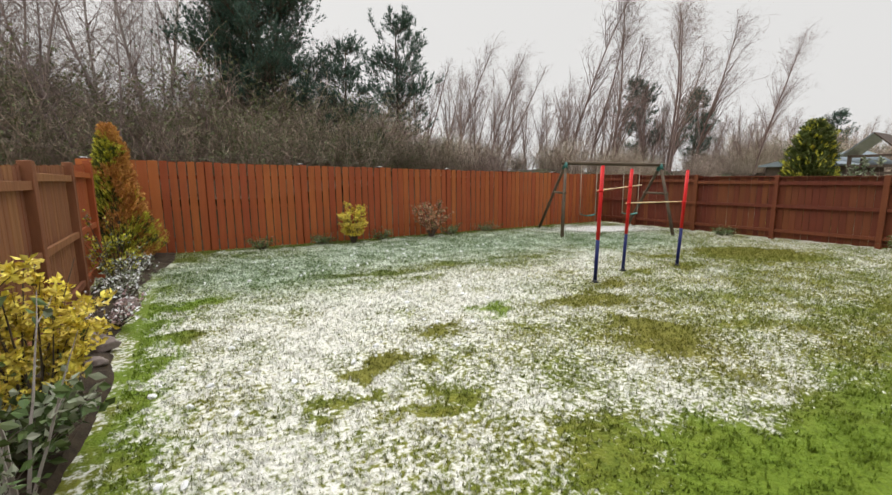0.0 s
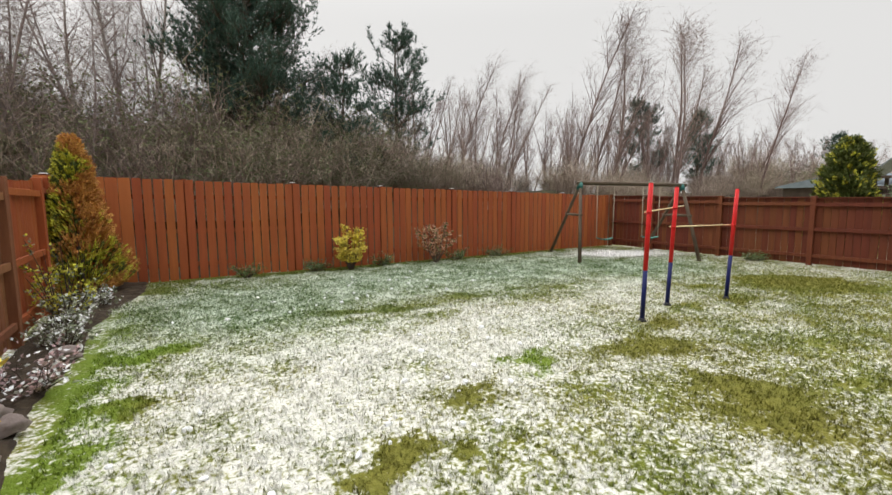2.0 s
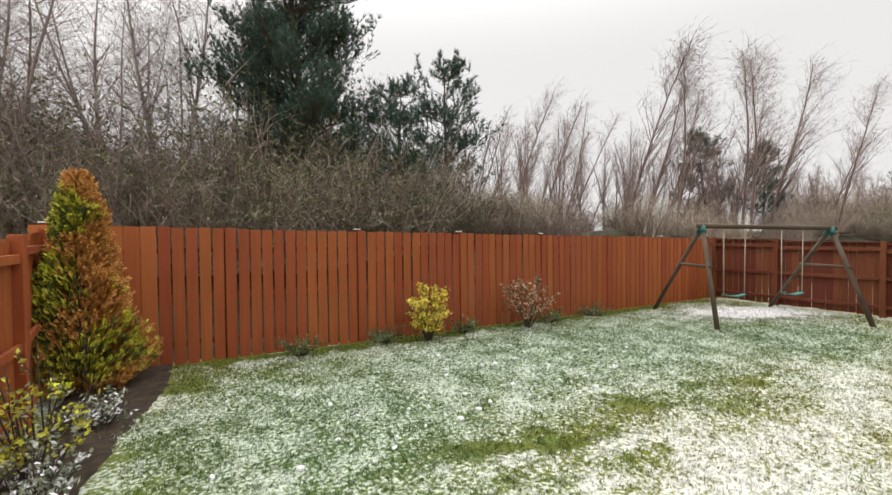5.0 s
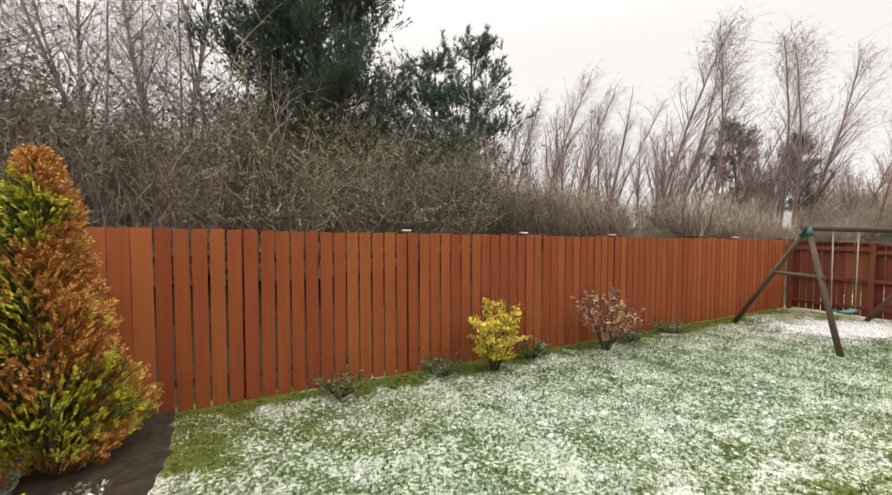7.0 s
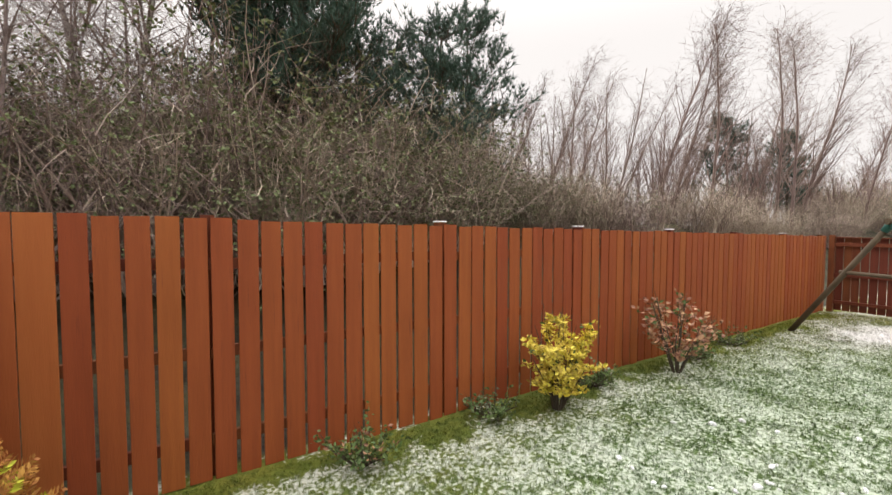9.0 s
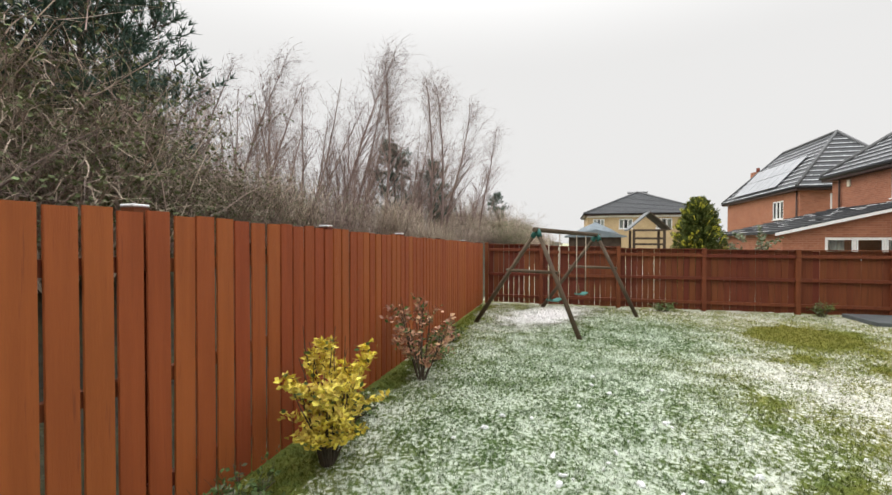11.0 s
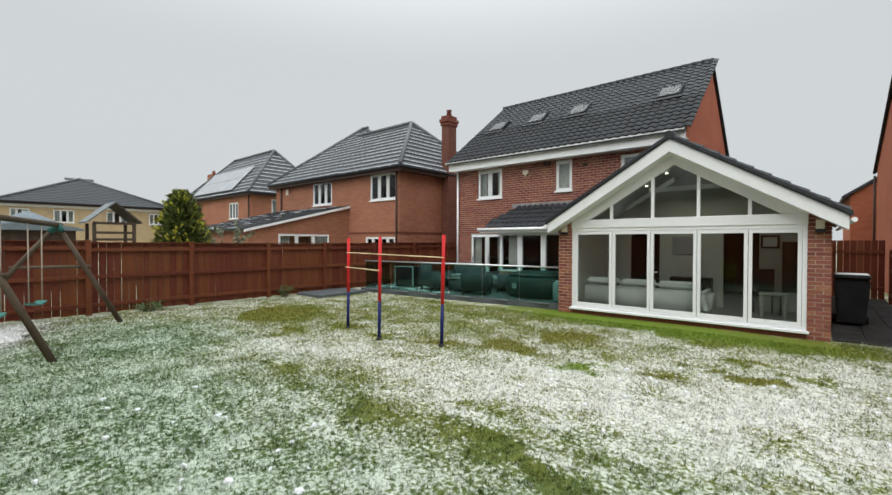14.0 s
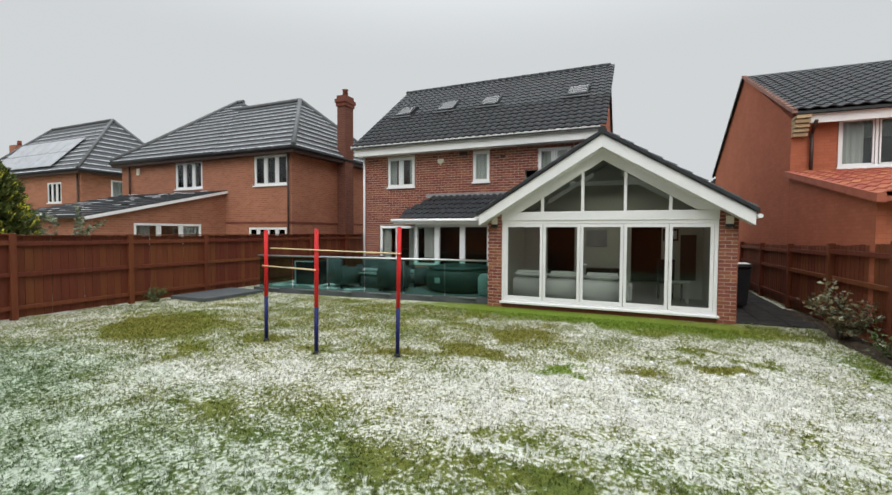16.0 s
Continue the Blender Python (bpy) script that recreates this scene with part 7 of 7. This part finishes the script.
def leafy(name, seed, height, width, leaves, leaf_len, mats, stems=14, arch=0.35, low=0.15, snow=0.0):
    """A small shrub: stems from the base, leaves along their upper parts."""
    t = Tangle(seed)
    r = t.r
    per = max(1, leaves // (stems * 4))
    for _ in range(stems):
        a = r.uniform(0, TAU)
        sp = width * 0.5 * math.sqrt(r.random())
        top = height * (1 - 0.45 * (sp / (width * 0.5)) ** 2) * r.uniform(0.8, 1.05)
        d = Vector((math.cos(a) * sp, math.sin(a) * sp, top))
        st = wander(r, Vector((math.cos(a) * 0.05, math.sin(a) * 0.05, 0)), d, d.length, 6, 0.1)
        t.tube(st, [0.012 * (1 - k / 7.5) for k in range(7)], 4, 0)
        for _ in range(4):
            i = r.randint(1, 5)
            tw = wander(r, st[i], Vector((math.cos(a) + r.uniform(-1, 1), math.sin(a) + r.uniform(-1, 1), r.uniform(0.5, 1.8))), 0.08 + width * r.uniform(0.1, 0.32), 4, 0.2)
            t.ribbon(tw, 0.005, 0)
            for _ in range(per):
                f = r.uniform(0.1, 4)
                j = min(3, int(f))
                q = tw[j].lerp(tw[j + 1], f - j) + Vector((r.gauss(0, 1), r.gauss(0, 1), r.gauss(0, 1))) * 0.018
                if q.z < low * height:
                    continue
                d2 = Vector((r.uniform(-1, 1), r.uniform(-1, 1), r.uniform(-0.2, 0.9)))
                t.leaf(q, d2, leaf_len * r.uniform(0.7, 1.25), leaf_len * r.uniform(0.24, 0.34), 2 if r.random() < snow else 1, r.uniform(0.1, 0.5))
    return t.parts(mats, [("stem", [0]), ("foliage", [1, 2])])


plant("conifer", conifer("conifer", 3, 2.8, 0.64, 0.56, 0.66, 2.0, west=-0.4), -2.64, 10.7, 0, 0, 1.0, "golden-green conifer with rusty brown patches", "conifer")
plant("golden_shrub", leafy("golden_shrub", 11, 1.28, 0.5, 3100, 0.062, [M["bark_dark"], M["leaf_yellow"], M["leaf_green"]], 24, snow=0.04), 2.42, 10.9, 0, 0, 1.0, "bright golden-leaved evergreen shrub by the fence", "shrub")
plant("bronze_shrub", leafy("bronze_shrub", 12, 1.36, 0.95, 820, 0.08, [M["bark_dark"], M["leaf_red"], M["leaf_green"]], 16, snow=0.2), 4.78, 10.85, 0, 0, 1.0, "sparse bronze-leaved shrub by the fence", "shrub")
plant("golden_shrub", leafy("golden_bush", 13, 1.25, 0.74, 5200, 0.06, [M["bark_dark"], M["leaf_yellow"], M["leaf_green"]], 26, snow=0.02), -2.32, 3.42, 0, 0, 1.0, "large golden-leaved evergreen shrub in the bed", "shrub")
plant("pale_shrub", leafy("pale_shrub", 14, 1.25, 0.7, 800, 0.055, [M["bark_dark"], M["con_green"], M["leaf_grey"]], 16, snow=0.3), -2.4, 8.1, 0, 0, 1.0, "sparse yellow-green shrub beside the conifer", "shrub")
plant("frosted_shrub", leafy("frosted_shrub", 15, 0.95, 0.95, 1000, 0.085, [M["bark_dark"], M["leaf_olive"], M["leaf_grey"]], 18, snow=0.3), -1.97, 0.42, 0, 0, 1.0, "brownish olive shrub with a few frosted leaves", "shrub")
plant("tall_thin_shrub", leafy("thin_shrub", 16, 1.85, 0.55, 170, 0.08, [M["bark_pale"], M["leaf_grey"], M["leaf_green"]], 7, snow=0.4), -2.12, 2.35, 0, 0, 1.0, "tall thin nearly leafless shrub against the fence", "shrub")
plant("low_shrub", leafy("low_shrub", 17, 0.5, 0.8, 500, 0.09, [M["bark_dark"], M["leaf_green"], M["leaf_grey"]], 14, snow=0.3), -2.22, 2.75, 0, 0, 1.0, "low broad-leaved plant in the bed", "plant")
for x, y, h, w, sn, lab, mats in (
        (-2.18, 5.6, 0.3, 0.8, 0.4, "low pink heather dusted with snow", ("heather", "snow")), (-2.2, 7.0, 0.35, 0.6, 0.35, "low straggly plant dusted with snow", ("leaf_grey", "snow")),
        (-2.35, 7.7, 0.4, 0.5, 0.3, "low straggly plant dusted with snow", ("leaf_grey", "snow")), (-2.2, 9.2, 0.3, 0.5, 0.4, "low straggly plant dusted with snow", ("leaf_grey", "snow")),
        (0.1, 11.0, 0.27, 0.6, 0.12, "small green weed clump at the fence foot", ("leaf_green", "leaf_red")), (3.3, 11.15, 0.14, 0.6, 0.1, "small green weed clump at the fence foot", ("leaf_green", "leaf_grey")),
        (1.7, 11.15, 0.14, 0.6, 0.2, "small green weed clump at the fence foot", ("leaf_green", "leaf_grey")), (5.6, 11.05, 0.18, 0.8, 0.15, "small green weed clump at the fence foot", ("leaf_green", "leaf_grey")),
        (7.0, 11.1, 0.14, 0.8, 0.2, "small green weed clump at the fence foot", ("leaf_green", "leaf_grey")), (12.1, 6.4, 0.16, 0.5, 0.1, "small green weed clump at the fence foot", ("leaf_green", "leaf_grey")),
        (12.15, 2.75, 0.42, 0.4, 0.1, "small dark weed clump by the fence post", ("con_dark", "leaf_grey")), (-2.18, 1.75, 0.4, 0.6, 0.2, "low broad-leaved plant in the bed", ("leaf_green", "leaf_grey"))):
    plant("low_plant", leafy("low_plant", int(x * 10) + 300, h, w, 420, 0.05, [M["bark_dark"], M[mats[0]], M[mats[1]]], 14, low=0.05, snow=sn), x, y, 0, 0, 1.0, lab, "plant")
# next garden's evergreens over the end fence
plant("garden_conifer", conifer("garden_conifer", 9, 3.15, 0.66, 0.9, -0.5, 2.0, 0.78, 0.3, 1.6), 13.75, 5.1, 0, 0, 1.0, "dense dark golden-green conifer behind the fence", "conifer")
plant("grey_shrub", leafy("grey_shrub", 18, 2.5, 1.7, 5200, 0.09, [M["bark_birch"], M["leaf_grey"], M["leaf_green"]], 30, snow=0.25), 14.2, 3.75, 0, 0, 1.0, "grey-green leafy shrub behind the fence", "shrub")


def stone(bm, sx, sy, sz, seed):
    bmesh.ops.create_icosphere(bm, subdivisions=3, radius=1)
    for v in bm.verts:
        n_ = noise.noise(v.co * 1.7 + Vector((seed, 0, 0))) * 0.45 + noise.noise(v.co * 4.0 + Vector((0, seed, 0))) * 0.22
        v.co = Vector((v.co.x * sx, v.co.y * sy, max(-0.3, v.co.z) * sz)) * (1 + n_)
    for f in bm.faces:
        f.smooth = True


for k, (x, y, sx, sy, sz) in enumerate(((-2.3, 4.9, 0.2, 0.16, 0.13), (-2.1, 4.75, 0.11, 0.09, 0.08), (-2.1, 6.45, 0.13, 0.1, 0.09), (-2.45, 5.3, 0.15, 0.12, 0.1), (-2.1, 4.3, 0.08, 0.07, 0.05))):
    bm = bmesh.new()
    stone(bm, sx, sy, sz, k * 3.3)
    o = new("garden_stone", mesh_of("garden_stone", bm, M["stone"]))
    o.location = (x, y, 0.05 + sz * 0.2)
    tagged(o, "pinkish garden stone capped with snow in the bed", "stone", "stones in the bed")

# footprints' kicked-up snow lumps on the lawn
rs = random.Random(3)
bm = bmesh.new()
for _ in range(130):
    cx, cyy = rs.choice(((2.5, 9.2), (3.2, 8.6), (1.0, 4.6), (4.2, 8.0), (0.6, 7.8), (-0.3, 3.4)))
    x, y, s = rs.gauss(cx, 1.0), rs.gauss(cyy, 0.7), rs.uniform(0.012, 0.035)
    if y > 11.2 or x < -1.7:
        continue
    m = pose(x, y, ground_height(x, y) + s * 0.3, rs.uniform(0, 90), 0, rs.uniform(0, 360)) @ Matrix.Diagonal((s * 1.4, s, s * 0.7, 1))
    bmesh.ops.create_icosphere(bm, subdivisions=1, radius=1, matrix=m)
tagged(new("snow_lumps", mesh_of("snow_lumps", bm, M["snow"])), "small lumps of trodden snow on the grass", "snow", kind="stuff")
